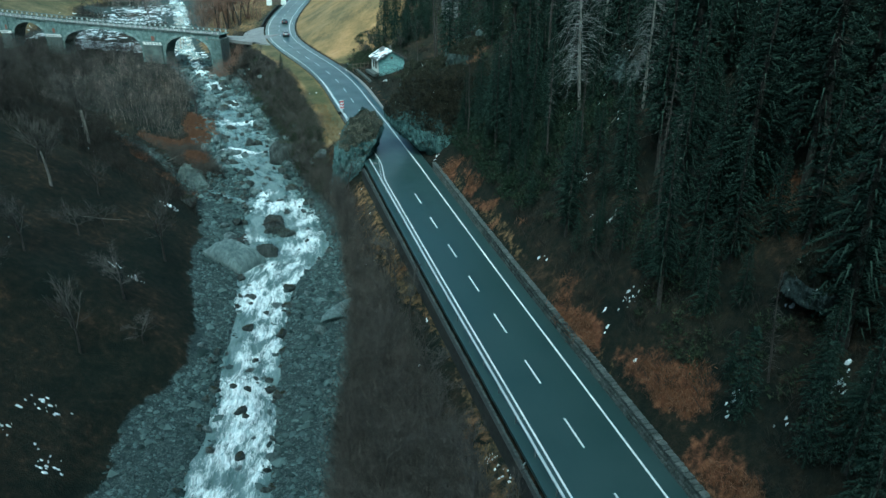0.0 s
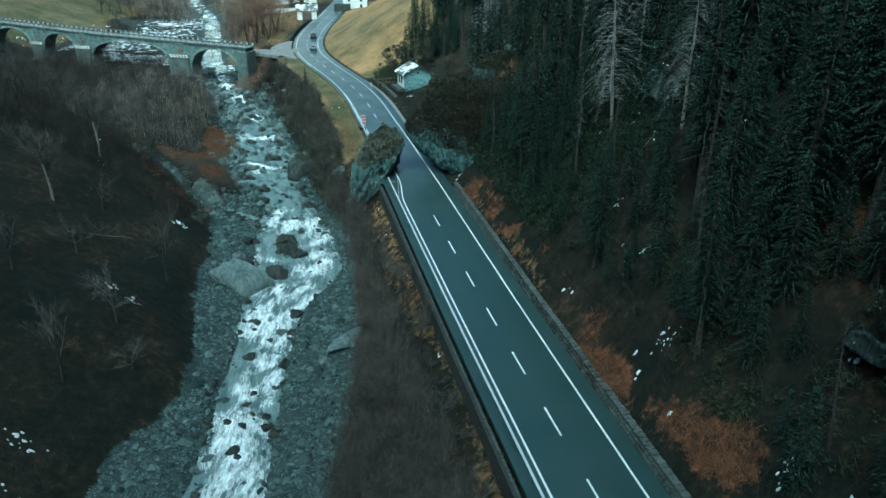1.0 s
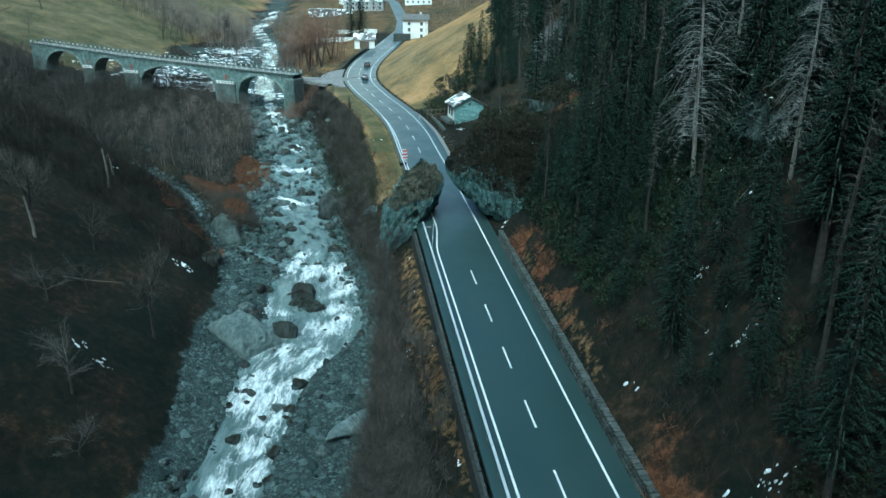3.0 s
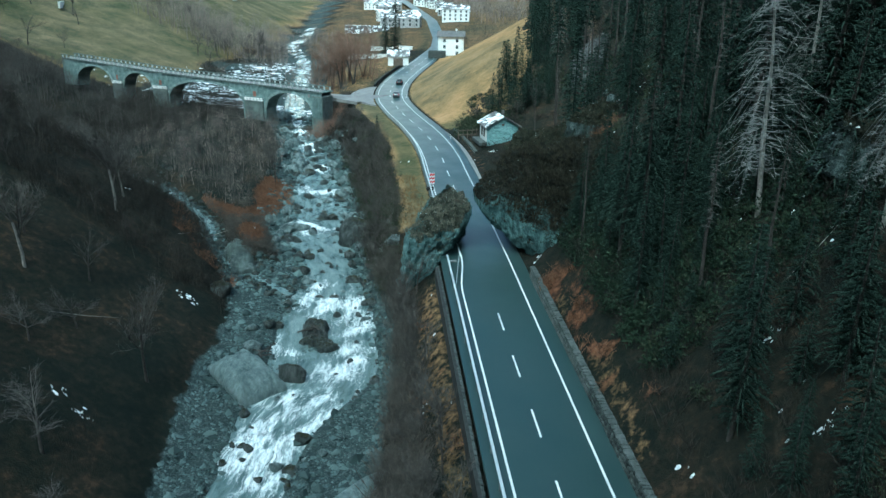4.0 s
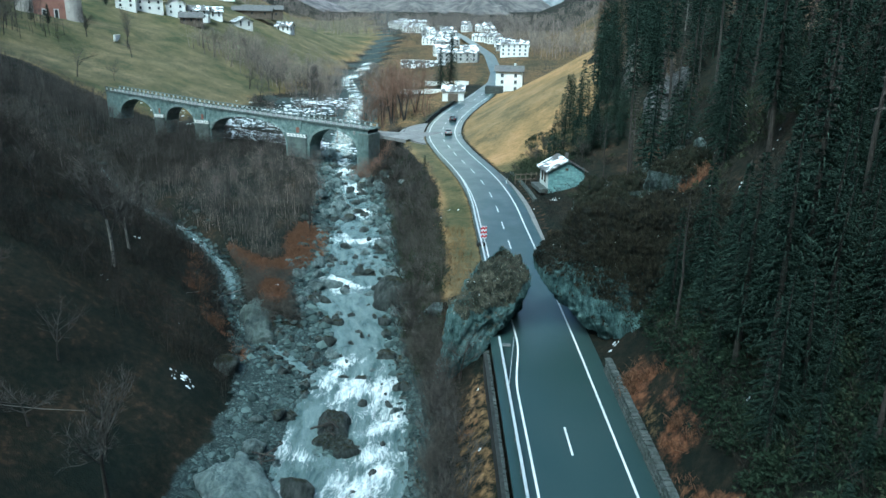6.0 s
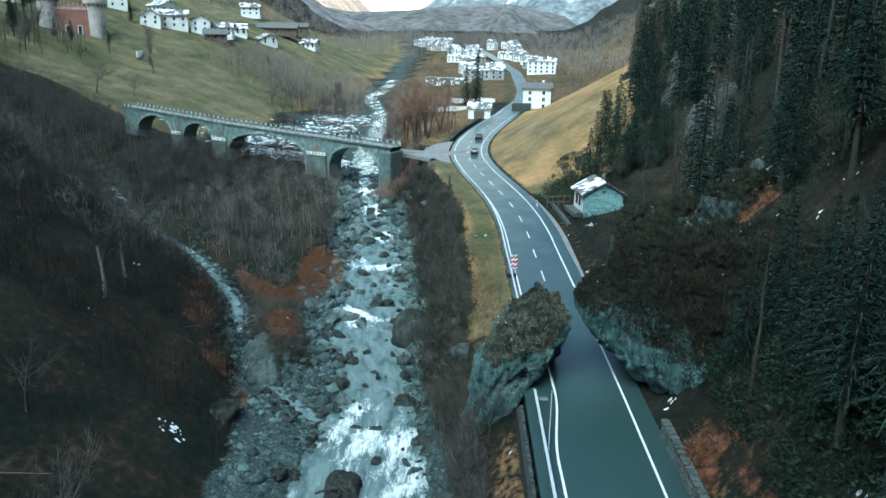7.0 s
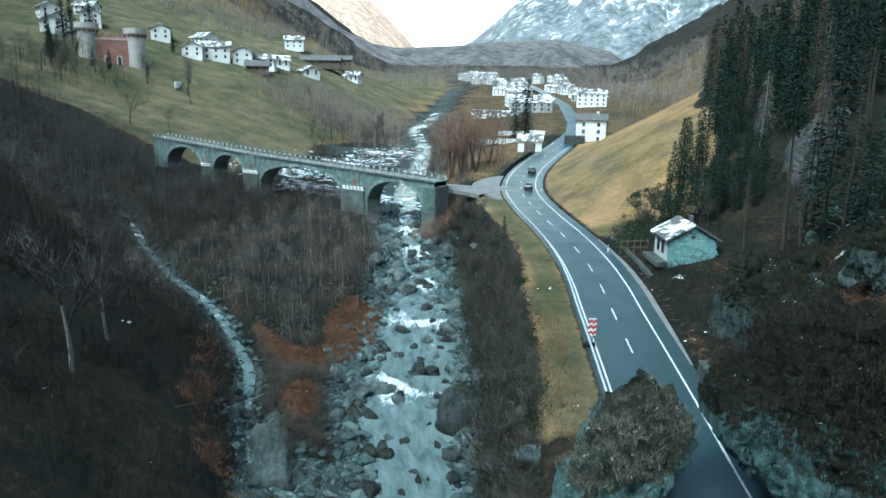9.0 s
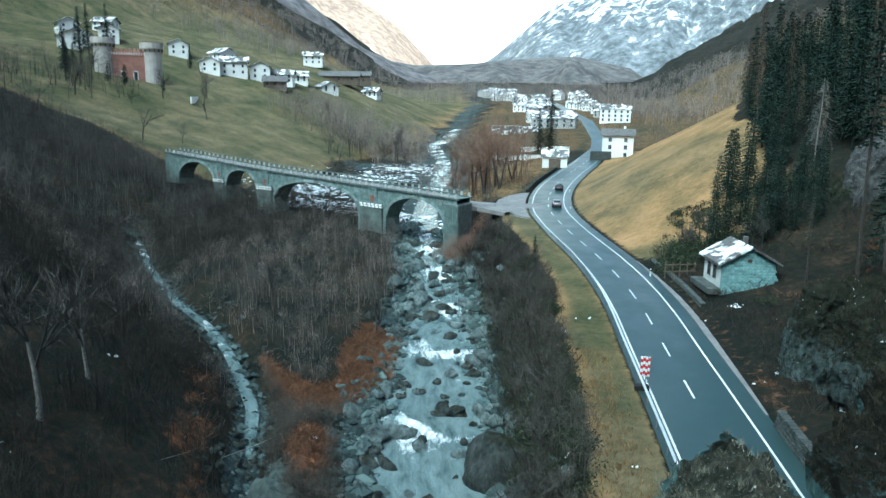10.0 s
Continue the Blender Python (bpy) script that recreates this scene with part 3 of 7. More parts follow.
def ribbon(ys, inner, outer, z_off, thick=0.0):
    """A strip along the road between two offsets (numbers or functions of y)."""
    verts, faces = [], []
    for y in ys:
        for o in (inner, outer):
            x, yy, z = across(y, o(y) if callable(o) else o)
            verts.append((x, yy, z + z_off))
    for i in range(len(ys) - 1):
        faces.append((2 * i, 2 * i + 1, 2 * i + 3, 2 * i + 2))
    if thick:
        k = len(verts)
        verts += [(x, y, z - thick) for x, y, z in verts]
        n = len(ys)
        for i in range(n - 1):
            faces.append((2 * i, 2 * i + 2, k + 2 * i + 2, k + 2 * i))
            faces.append((2 * i + 1, k + 2 * i + 1, k + 2 * i + 3, 2 * i + 3))
        faces.append((0, k, k + 1, 1))
        faces.append((2 * n - 2, 2 * n - 1, k + 2 * n - 1, k + 2 * n - 2))
    return verts, faces


def left_line(y):
    """The left edge line, which swings in past the rock."""
    return -3.3 + 0.95 * float(step01(y, 104, 114)) * (1 - float(step01(y, 121, 132)))


road_ys = np.concatenate([np.arange(-70, 360, 1.5), np.arange(360, 900, 6)])
road = part("road", ribbon(road_ys, lambda y: -4.95 + 0.7 * float(step01(y, 120, 128)) + 0.9 * float(step01(y, 315, 370)), lambda y: 4.95 - 1.6 * float(step01(y, 315, 370)), 0.0, 0.3), ASPHALT)
tagged(road, "grey two-lane asphalt mountain road, damp and worn", "road", "", "structure")
line_ys = np.arange(-40, 340, 1.2)
part("edge_line", ribbon(line_ys, lambda y: left_line(y) - 0.09, lambda y: left_line(y) + 0.09, 0.012), PAINT, road)
part("edge_line", ribbon(line_ys, 3.21, 3.39, 0.012), PAINT, road)
y = 19.8
while y < 330:
    if not 101 < y < 130:
        ys = np.linspace(y, y + 3.6, 4)
        c = (lambda v: (DASH_X(v) - ROAD_X(v)) / 1.045) if y < 130 else (lambda v: 0.0)
        part("centre_dash", ribbon(ys, lambda v: c(v) - 0.08, lambda v: c(v) + 0.08, 0.012), PAINT, road)
    y += 8.4 if y < 95 else 141.4 - y if y < 110 else 8.95 if y < 186 else 8.1 if y < 211 else 9.2

# side road to the bridge and a gravel turnout by the junction
jx, jy, jz = across(226, -3.6)
jn = [(-66.0, 213.6, 14.6), (-62.5, 215.5, 14.0), (-58.5, 219.5, 13.2), (jx, jy - 1, jz + 0.01)]
jw = [2.4, 2.6, 4.0, 9.0]
jv = []
for (a, b, c), w, q in zip(jn, jw, [(0.24, 0.97), (0.35, 0.93), (0.5, 0.86), (0.35, 0.93)]):
    jv += [(a - q[0] * w, b - q[1] * w * 0.9, c + 0.02), (a + q[0] * w, b + q[1] * w * 1.2, c + 0.02)]
side = part("side_road", (jv + [(a, b, c - 0.8) for a, b, c in jv],
            [(0, 2, 3, 1), (2, 4, 5, 3), (4, 6, 7, 5), (0, 8, 10, 2), (2, 10, 12, 4), (4, 12, 14, 6), (1, 3, 11, 9), (3, 5, 13, 11), (5, 7, 15, 13)]), TURNOUT)
tagged(side, "short pale gravel side road leading onto the stone bridge", "road", "", "structure")

shoulder = part("shoulder", ribbon(np.arange(139, 186, 1.5), 4.8, lambda y: 4.95 + 0.6 * math.sin(math.pi * (y - 138) / 48), 0.06, 0.35), TURNOUT)
tagged(shoulder, "narrow grey gravel shoulder beside the road", "road shoulder", "", "structure")
turnout = part("turnout", ribbon(np.arange(216, 249, 1.5), lambda y: -4.9 - 6.0 * math.sin(math.pi * (y - 216) / 32) ** 0.8 if 216 < y < 248 else -4.9, -4.8, 0.0, 0.7), TURNOUT)
tagged(turnout, "pale gravel turnout beside the road at the junction", "turnout", "", "structure")

# ---- river and creek ----
def stream(name, ys, xf, wf, zf, cols, material, label, rapid, flip=1):
    verts, faces, flow = [], [], []
    s = 0.0
    for i, y in enumerate(ys):
        cx, w, z = float(xf(y)), float(wf(y)), float(zf(y))
        slope = (float(xf(y + 1)) - float(xf(y - 1))) / 2
        k = 1 / math.sqrt(1 + slope * slope)
        if i:
            s += (ys[i] - ys[i - 1]) / k
        for j in range(cols + 1):
            u = (j / cols * 2 - 1) * (w + 0.7)
            px, py = cx + u, y
            r = float(rapid(px, y))
            lump = 0.42 * r * float(fbm(px / 1.5 + 3, py / 2.4, 61, 3)) * 2
            verts.append((px, py, z + lump - 0.10 * abs(j / cols * 2 - 1) ** 3))
            flow.append((u * k, s, r))
    n = cols + 1
    for i in range(len(ys) - 1):
        for j in range(cols):
            a = i * n + j
            faces.append((a, a + 1, a + n + 1, a + n))
    ob = part(name, (verts, faces), material, None, "", True)
    at = ob.data.attributes.new("flow", "FLOAT_VECTOR", "POINT")
    at.data.foreach_set("vector", np.array(flow, np.float32).ravel())
    return tagged(ob, label, "river", "", "structure")


def river_rapid(x, y):
    y = y + 7 * fbm(x / 4 + 9, y / 8, 75, 2) - 0.5 * np.abs(x - RIVER_X(y))
    base = np.interp(y, [0, 40, 60, 66, 80, 92, 112, 120, 124, 130, 134, 138, 141.5, 143, 152, 156, 160, 163, 164.5, 170, 174, 180.5, 182, 189, 194, 200, 202, 207, 230, 330], [.72, .76, .8, .68, .82, .7, .8, .7, .38, .2, .36, .75, .95, .2, .15, .35, .75, .95, .25, .3, .6, .9, .3, .35, .7, .9, .35, .7, .65, .8])
    calm = step01(np.abs(x - RIVER_X(y)) / RIVER_W(y), 0.55, 1.1)
    calmer = 1 - 0.3 * step01(y, 118, 128)
    return np.clip(base - 0.06 + calmer * fbm(x / 5, y / 7, 71, 3) + 0.75 * calmer * fbm(x / 1.6, y / 2.6, 73, 2) - 0.2 * calm, 0.02, 0.94)


stream("water", np.concatenate([np.arange(-60, 250, 0.5), np.arange(250, 620, 3)]), RIVER_X, RIVER_W, RIVER_Z, 24, WATER,
       "rushing teal mountain river with white foam", river_rapid)

def creek_mesh():
    pts = [Vector((x, y)) for x, y in CREEK]
    verts, faces, flow, s = [], [], [], 0.0
    dense = []
    for a, b in zip(pts, pts[1:]):
        n = max(2, int((b - a).length / 0.6))
        dense += [a.lerp(b, i / n) for i in range(n)]
    dense.append(pts[-1])
    for _ in range(6):
        dense = [dense[0]] + [(dense[i - 1] + dense[i] * 2 + dense[i + 1]) / 4 for i in range(1, len(dense) - 1)] + [dense[-1]]
    for i, p in enumerate(dense):
        q = dense[min(i + 1, len(dense) - 1)] - dense[max(i - 1, 0)]
        q.normalize()
        nrm = Vector((-q.y, q.x))
        s += 0.6
        level = RIVER_Z(p.y) + 0.16 + 0.012 * max(0, math.hypot(p.x + 33, p.y - 115))
        for j in range(7):
            u = (j / 6 * 2 - 1) * 0.65
            v = p + nrm * u
            r = 0.3 + 1.7 * float(fbm(v.x / 3, v.y / 3, 91, 3))
            verts.append((v.x, v.y, level + 0.12 * float(fbm(v.x / 1.1, v.y / 1.1, 92, 3)) - 0.12 * abs(u / 0.65) ** 3))
            flow.append((u, s, max(0.05, min(1, r))))
    for i in range(len(dense) - 1):
        for j in range(6):
            a = i * 7 + j
            faces.append((a, a + 1, a + 8, a + 7))
    ob = part("creek_water", (verts, faces), WATER, None, "", True)
    ob.data.attributes.new("flow", "FLOAT_VECTOR", "POINT").data.foreach_set("vector", np.array(flow, np.float32).ravel())
    tagged(ob, "narrow foaming side creek between stony banks", "creek", "", "structure")


creek_mesh()

# ---- far backdrop: valley sides and snow mountains, haze and sunlight painted on ----
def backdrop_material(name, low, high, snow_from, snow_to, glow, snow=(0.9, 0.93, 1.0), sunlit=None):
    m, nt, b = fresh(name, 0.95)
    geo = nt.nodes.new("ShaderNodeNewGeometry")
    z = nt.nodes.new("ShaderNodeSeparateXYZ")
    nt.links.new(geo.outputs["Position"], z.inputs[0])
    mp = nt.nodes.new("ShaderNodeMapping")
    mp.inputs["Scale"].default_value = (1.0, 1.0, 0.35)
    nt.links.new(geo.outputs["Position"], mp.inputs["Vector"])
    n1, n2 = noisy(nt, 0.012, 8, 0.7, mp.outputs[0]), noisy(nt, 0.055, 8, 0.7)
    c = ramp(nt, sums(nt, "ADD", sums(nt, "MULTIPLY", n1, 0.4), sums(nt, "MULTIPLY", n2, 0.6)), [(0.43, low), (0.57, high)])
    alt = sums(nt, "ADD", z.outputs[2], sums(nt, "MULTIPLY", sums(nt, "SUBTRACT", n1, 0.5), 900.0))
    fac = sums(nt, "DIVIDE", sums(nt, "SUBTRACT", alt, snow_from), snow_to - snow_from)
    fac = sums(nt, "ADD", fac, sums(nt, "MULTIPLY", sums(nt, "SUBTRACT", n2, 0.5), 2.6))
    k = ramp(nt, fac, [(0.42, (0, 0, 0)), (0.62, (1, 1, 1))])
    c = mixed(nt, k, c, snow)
    # Emission in the surface colour stands in for haze and far sunlight.
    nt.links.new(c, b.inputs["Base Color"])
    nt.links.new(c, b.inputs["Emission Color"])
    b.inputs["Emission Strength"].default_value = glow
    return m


def ridge(name, az0, az1, dist, crest, foot, material, label, seed, rough=1.0, slope=1.0):
    """A mountain side seen between two bearings (degrees left of the valley's y), rising away to its crest (degrees of height by bearing)."""
    cols, rows_n = 150, 46
    verts, faces = [], []
    for i in range(cols + 1):
        az = az0 + (az1 - az0) * i / cols
        for j in range(rows_n + 1):
            f = j / rows_n
            r = dist * (1 + 0.55 * slope * f)
            a = radians(az)
            x, yv = -14 - math.sin(a) * r, 82 + math.cos(a) * r
            top = 34 + math.tan(radians(float(crest(az)))) * dist * (1 + 0.55 * slope)
            n = float(fbm(az / 3 + seed, f * 3, seed, 5)) * rough
            verts.append((x, yv, foot + (top - foot) * f ** 0.85 + n * 0.5 * (top - foot) * math.sin(math.pi * min(1, f * 0.9 + 0.1))))
    for i in range(cols):
        for j in range(rows_n):
            a = i * (rows_n + 1) + j
            faces.append((a, a + 1, a + rows_n + 2, a + rows_n + 1))
    ob = part(name, (verts, faces), material, None, "", True)
    return tagged(ob, label, "mountain", "", "structure")


# Haze is painted as pale glowing colours, sunlight as warm ones.
HAZE_L = backdrop_material("wooded slope with painted haze", (0.06, 0.056, 0.058), (0.17, 0.15, 0.148), 5000, 6000, 0.2)
HAZE_R = backdrop_material("blue wooded slope with painted haze", (0.07, 0.078, 0.084), (0.2, 0.21, 0.22), 150, 480, 0.24, (0.7, 0.7, 0.71))
HAZE_H = backdrop_material("grey-brown woods with painted haze", (0.05, 0.048, 0.048), (0.135, 0.122, 0.114), 5000, 6000, 0.2)
BLOCKER = backdrop_material("unseen light-blocking slope", (0.02, 0.03, 0.026), (0.06, 0.07, 0.06), 5000, 6000, 0.0)
SUNNY = backdrop_material("snow mountain with painted sunlight", (0.85, 0.68, 0.5), (1.0, 0.88, 0.7), 100, 900, 1.1, (1.0, 0.92, 0.78))
GOLD = backdrop_material("rocky ridge with painted sunlight", (0.3, 0.2, 0.15), (0.62, 0.43, 0.31), 5000, 6000, 0.3)
ridge("mountain_far", 5, 36, 3000, lambda a: 12 + 2 * math.sin(a * 0.5), -20, SUNNY, "distant snow mountain at the valley's end, its sunlight painted on", 5, 0.5, 0.4)
ridge("mountain_right", -35, 21.5, 1500, lambda a: np.interp(a, [-35, -8, 1, 7, 13, 18, 21.5], [30, 24, 17, 11.5, 7.5, 3.2, 1.0]), -40, HAZE_R, "wooded mountain side with streaks of snow, under painted blue-grey haze", 9, 0.7)
ridge("mountain_left_back", 20.5, 40, 1700, lambda a: np.interp(a, [20.5, 22.5, 25.6, 30.6, 36, 40], [1.2, 2.3, 5.4, 8.6, 14, 20]), -40, GOLD, "rocky ridge over the valley, its sunlight painted on", 23, 0.4)
ridge("valley_head", 2, 33, 1050, lambda a: np.interp(a, [2, 8, 12, 16, 20, 24, 28, 33], [-1.0, 2.4, 3.2, 3.0, 2.6, 2.4, 3.0, 4.0]), -10, HAZE_H, "brown woods closing the head of the valley, with painted haze", 37, 1.3)
ridge("mountain_left", 21.5, 75, 900, lambda a: np.interp(a, [21.5, 24, 28, 33, 40, 52, 75], [1.0, 1.9, 3.6, 7.5, 13, 22, 34]), -60, HAZE_L, "brown wooded mountain side above the village, with painted haze", 31, 0.5)

# Unseen mountain behind the camera, added to block sun from the near gorge.
ridge("mountain_behind", 105, 275, 190, lambda a: 46 - 0.0016 * (a - 190) ** 2 + 3 * math.sin(a * 0.11), -40, BLOCKER, "unseen mountain side behind the camera, added to shade the gorge", 43, 0.5)

# ---- rocks ----
def boulder_mesh(seed, sub=2, squash=0.7, rough=0.3, cut=0.62):
    bm = bmesh.new()
    bmesh.ops.create_icosphere(bm, subdivisions=sub, radius=1.0)
    off = Vector((seed * 13.7, seed * 5.1, seed * 9.3))
    planes = [Vector((math.sin(seed * 3 + i * 2.1), math.cos(seed * 5 + i * 1.7), math.sin(seed * 7 + i * 2.9) * 0.7)).normalized() for i in range(7)]
    for v in bm.verts:
        p = v.co.copy()
        for i, q in enumerate(planes):
            lim = cut + 0.05 * ((seed * 7 + i * 3) % 5)
            e = p.dot(q) - lim
            if e > 0:
                p -= q * e * 0.85
        p *= 1 + rough * noise.fractal(p * 1.4 + off, 1.0, 2.0, 3)
        v.co = Vector((p.x, p.y * (0.75 + 0.25 * math.sin(seed)), p.z * squash))
    return bm


BOULDERS = []
for i in range(8):
    me = bpy.data.meshes.new("boulder")
    b = boulder_mesh(i + 1, 3 if i < 4 else 2, 0.6 + 0.06 * (i % 4), 0.3, 0.46)
    b.to_mesh(me)
    b.free()
    me.materials.append(STONE if i % 5 else DARKSTONE)
    me.shade_smooth()
    BOULDERS.append(me)


def boulder(x, y, size, k=0, spin=0.0, sink=0.3, label="grey rounded boulder lying in the river bed", mesh=None, stretch=(1, 1, 1), z=None):
    ob = new("boulder", mesh or BOULDERS[k % 8])
    base = gz(x, y) if z is None else z
    ob.matrix_basis = pose(x, y, base + size * (0.5 - sink) * stretch[2], 0, 0, spin) @ Matrix.Diagonal((size * stretch[0], size * stretch[1], size * stretch[2], 1))
    return tagged(ob, label, "boulder", "river boulders")


def rock_field(name, spots, label):
    """Many small rocks as one object: x, y, z, size, kind and spin of each."""
    verts, faces = [], []
    for x, y, z, size, k, spin in spots:
        me, c, d, n = BOULDERS[k % 8], math.cos(spin), math.sin(spin), len(verts)
        co = np.array([v.co[:] for v in me.vertices]) * size
        verts += np.column_stack((co[:, 0] * c - co[:, 1] * d + x, co[:, 0] * d + co[:, 1] * c + y, co[:, 2] + z + 0.25 * size)).tolist()
        faces += [tuple(n + i for i in f.vertices) for f in me.polygons]
    ob = part(name, (verts, faces), DARKSTONE)
    ob.data.shade_smooth()
    tagged(ob, label, "rocks", "", "stuff")


def own_rock(seed, material, sub=4, squash=0.6, rough=0.2, cut=0.62):
    me = bpy.data.meshes.new("boulder")
    b = boulder_mesh(seed, sub, squash, rough, cut)
    b.to_mesh(me)
    b.free()
    me.materials.append(material)
    me.shade_smooth()
    return me


# loose rocks on the slope behind the cliff
for x, y, s in ((2.5, 146, 1.3), (5.0, 141, 1.0), (7.5, 149, 1.5), (-1.0, 158, 1.2), (1.5, 163, 1.6), (5.5, 157, 1.1), (-3.0, 165, 0.9), (9.5, 143, 1.2), (4.0, 170, 1.4), (0.5, 150, 0.8), (-4.5, 159, 0.8), (7.0, 165, 1.0)):
    boulder(x, y, s, int(x * 3 + y) % 8, x * 40, 0.3, label="mossy grey rock lying on the wooded slope")
# the large ones
boulder(-25.2, 95.8, 1.9, spin=10, mesh=own_rock(22, DARKSTONE, 3, 0.9, 0.2, 0.5), label="squat grey boulder at the edge of the rapids", z=1.0)
boulder(-12.6, 78.6, 2.4, spin=60, mesh=own_rock(23, PALESTONE, 4, 0.5, 0.16, 0.46), stretch=(1.8, 1.1, 0.9), label="flat pale slab on the gravel bank", z=0.8)
boulder(-14.0, 74.5, 1.0, 2, 20)
boulder(-30.6, 136.6, 3.9, spin=0, mesh=own_rock(24, DARKSTONE, 4, 0.85), stretch=(0.95, 1.1, 1.0), label="big dark mossy boulder standing in the river", z=2.4)
boulder(-24.2, 103.0, 2.2, spin=110, mesh=own_rock(29, DARKSTONE, 3, 0.5, 0.3, 0.5), stretch=(1.3, 0.9, 0.6), label="dark rubble bank in the middle of the rapids", z=0.6)
boulder(-29.2, 115.6, 1.3, spin=20, mesh=own_rock(30, DARKSTONE, 3, 0.7), label="dark rock standing in the rapids", z=0.9)
boulder(-26.3, 122.0, 1.7, spin=70, mesh=own_rock(31, DARKSTONE, 3, 0.7), label="dark rock standing in the rapids", z=1.2)
boulder(-22.0, 95.6, 0.9, spin=0, mesh=own_rock(32, DARKSTONE, 3, 0.7), label="dark rock standing in the rapids", z=0.4)
boulder(-39.0, 147.2, 1.6, spin=0, mesh=own_rock(33, DARKSTONE, 3, 0.6), stretch=(1.4, 0.9, 0.8), label="dark rock standing in the rapids", z=1.9)
boulder(-43.3, 140.3, 1.6, spin=40, mesh=own_rock(34, STONE, 3, 0.7), label="grey angular rock beside the rapids", z=1.9)
boulder(-31.6, 98.2, 1.2, spin=60, mesh=own_rock(35, PALESTONE, 3, 0.9), stretch=(0.6, 1.2, 1.0), label="pale pointed rock beside the great slab", z=1.5)
boulder(-23.0, 102.6, 1.3, 0, 30, z=1.3, label="dark wet rock in the middle of the rapids")
boulder(-41.6, 112.0, 2.0, spin=40, mesh=own_rock(27, DARKSTONE, 3, 0.6), label="dark boulder on the gravel bar", z=2.6)
boulder(-32.0, 106.0, 1.2, 0, 70)
boulder(-33.6, 104.4, 1.0, 4, 10)
boulder(-31.4, 100.0, 1.3, 1, 130)
# ledges of big rocks that hold the pools
for x, y, size, k in ((-43.4, 139.6, 1.7, 1), (-42.0, 140.8, 1.3, 2), (-40.2, 135.2, 1.1, 5), (-41.9, 134.8, 1.2, 0), (-40.6, 131.0, 1.2, 3), (-43.6, 136.6, 1.2, 6), (-39.6, 147.0, 1.5, 5), (-38.4, 147.4, 1.1, 0), (-36.2, 148.4, 1.4, 3),
                      (-35.0, 149.6, 1.1, 1), (-41.2, 161.6, 1.7, 2), (-46.6, 158.2, 1.1, 5), (-53.3, 176.0, 1.5, 1), (-52.2, 178.6, 1.4, 0), (-56.2, 179.6, 2.1, 3), (-49.9, 181.4, 1.5, 6), (-43.6, 169.2, 1.8, 2), (-60.2, 194.0, 1.4, 5),
                      (-65.6, 199.0, 2.0, 1), (-72.6, 210.0, 2.2, 3), (-69.0, 215.6, 1.6, 0), (-80.6, 227.0, 2.8, 2), (-54.8, 186.4, 1.5, 4), (-47.6, 172.0, 1.2, 7), (-62.8, 204.0, 1.6, 6), (-58.4, 189.0, 1.3, 2)):
    boulder(x, y, size, k, x * 37 + y * 11, 0.3, label="grey rounded rock holding back a pool of the river", z=float(RIVER_Z(y)) - 0.05, stretch=(1.15, 0.95, 0.95))
# lines of boulders down the bed
for i in range(215):
    y = float(rng.choice([rng.uniform(120, 215), rng.uniform(140, 235), rng.uniform(48, 120)], p=[0.45, 0.42, 0.13]))
    side = rng.choice([-1, 1], p=[0.62, 0.38])
    reach = 5.5 if y > 138 else 3.5
    u = RIVER_W(y) * rng.uniform(0.72, 1.0) + abs(rng.normal(0, reach * 0.5)) if rng.random() < 0.8 else RIVER_W(y) * rng.uniform(0, 0.8)
    x = float(RIVER_X(y) + side * u)
    s = float(np.clip(rng.lognormal(-0.2, 0.5), 0.4, 1.9)) * (1.0 if y > 130 else 0.65)
    in_water = u < RIVER_W(y)
    boulder(x, y, s, int(rng.integers(0, 8)), float(rng.uniform(0, 360)), 0.25, z=(float(RIVER_Z(y)) - 0.3 * s) if in_water else None)
spots = []
for i in range(110):
    y = float(rng.uniform(44, 124))
    u = float(rng.choice([-1, 1]) * rng.uniform(0.92, 1.25)) if i % 3 else float(rng.uniform(-0.8, 0.8))
    spots.append((float(RIVER_X(y) + u * RIVER_W(y)), y, float(RIVER_Z(y)) - 0.12, float(np.clip(rng.lognormal(-0.75, 0.4), 0.25, 1.0)), int(rng.integers(4, 8)), float(rng.uniform(0, 6.28))))
for i in range(150):
    y = float(rng.uniform(126, 236))
    u = float(rng.choice([-1, 1]) * rng.uniform(0.55, 1.3)) if i % 4 else float(rng.uniform(-0.6, 0.6))
    spots.append((float(RIVER_X(y) + u * RIVER_W(y)), y, float(RIVER_Z(y)) - 0.1, float(np.clip(rng.lognormal(-0.45, 0.4), 0.35, 1.2)), int(rng.integers(4, 8)), float(rng.uniform(0, 6.28))))
rock_field("rapids_rocks", spots, "small dark wet rocks standing in the rapids")
for i in range(46):
    y = float(rng.uniform(118, 200))
    x = float(GRAVEL_R(y) + rng.uniform(-0.5, 4.5))
    boulder(x, y, float(np.clip(rng.lognormal(-0.35, 0.45), 0.4, 1.5)), int(rng.integers(0, 8)), float(rng.uniform(0, 360)), 0.25, label="grey rock lying among bushes on the river bank")
spots = []
for i in range(240):
    a = int(rng.integers(1, len(CREEK) - 1))
    t = rng.random()
    x = CREEK[a][0] * (1 - t) + CREEK[a + 1][0] * t + rng.normal(0, 1.5)
    y = CREEK[a][1] * (1 - t) + CREEK[a + 1][1] * t + rng.normal(0, 2.0)
    spots.append((float(x), float(y), gz(float(x), float(y)), float(rng.uniform(0.2, 0.75)), int(rng.integers(4, 8)), float(rng.uniform(0, 6.28))))
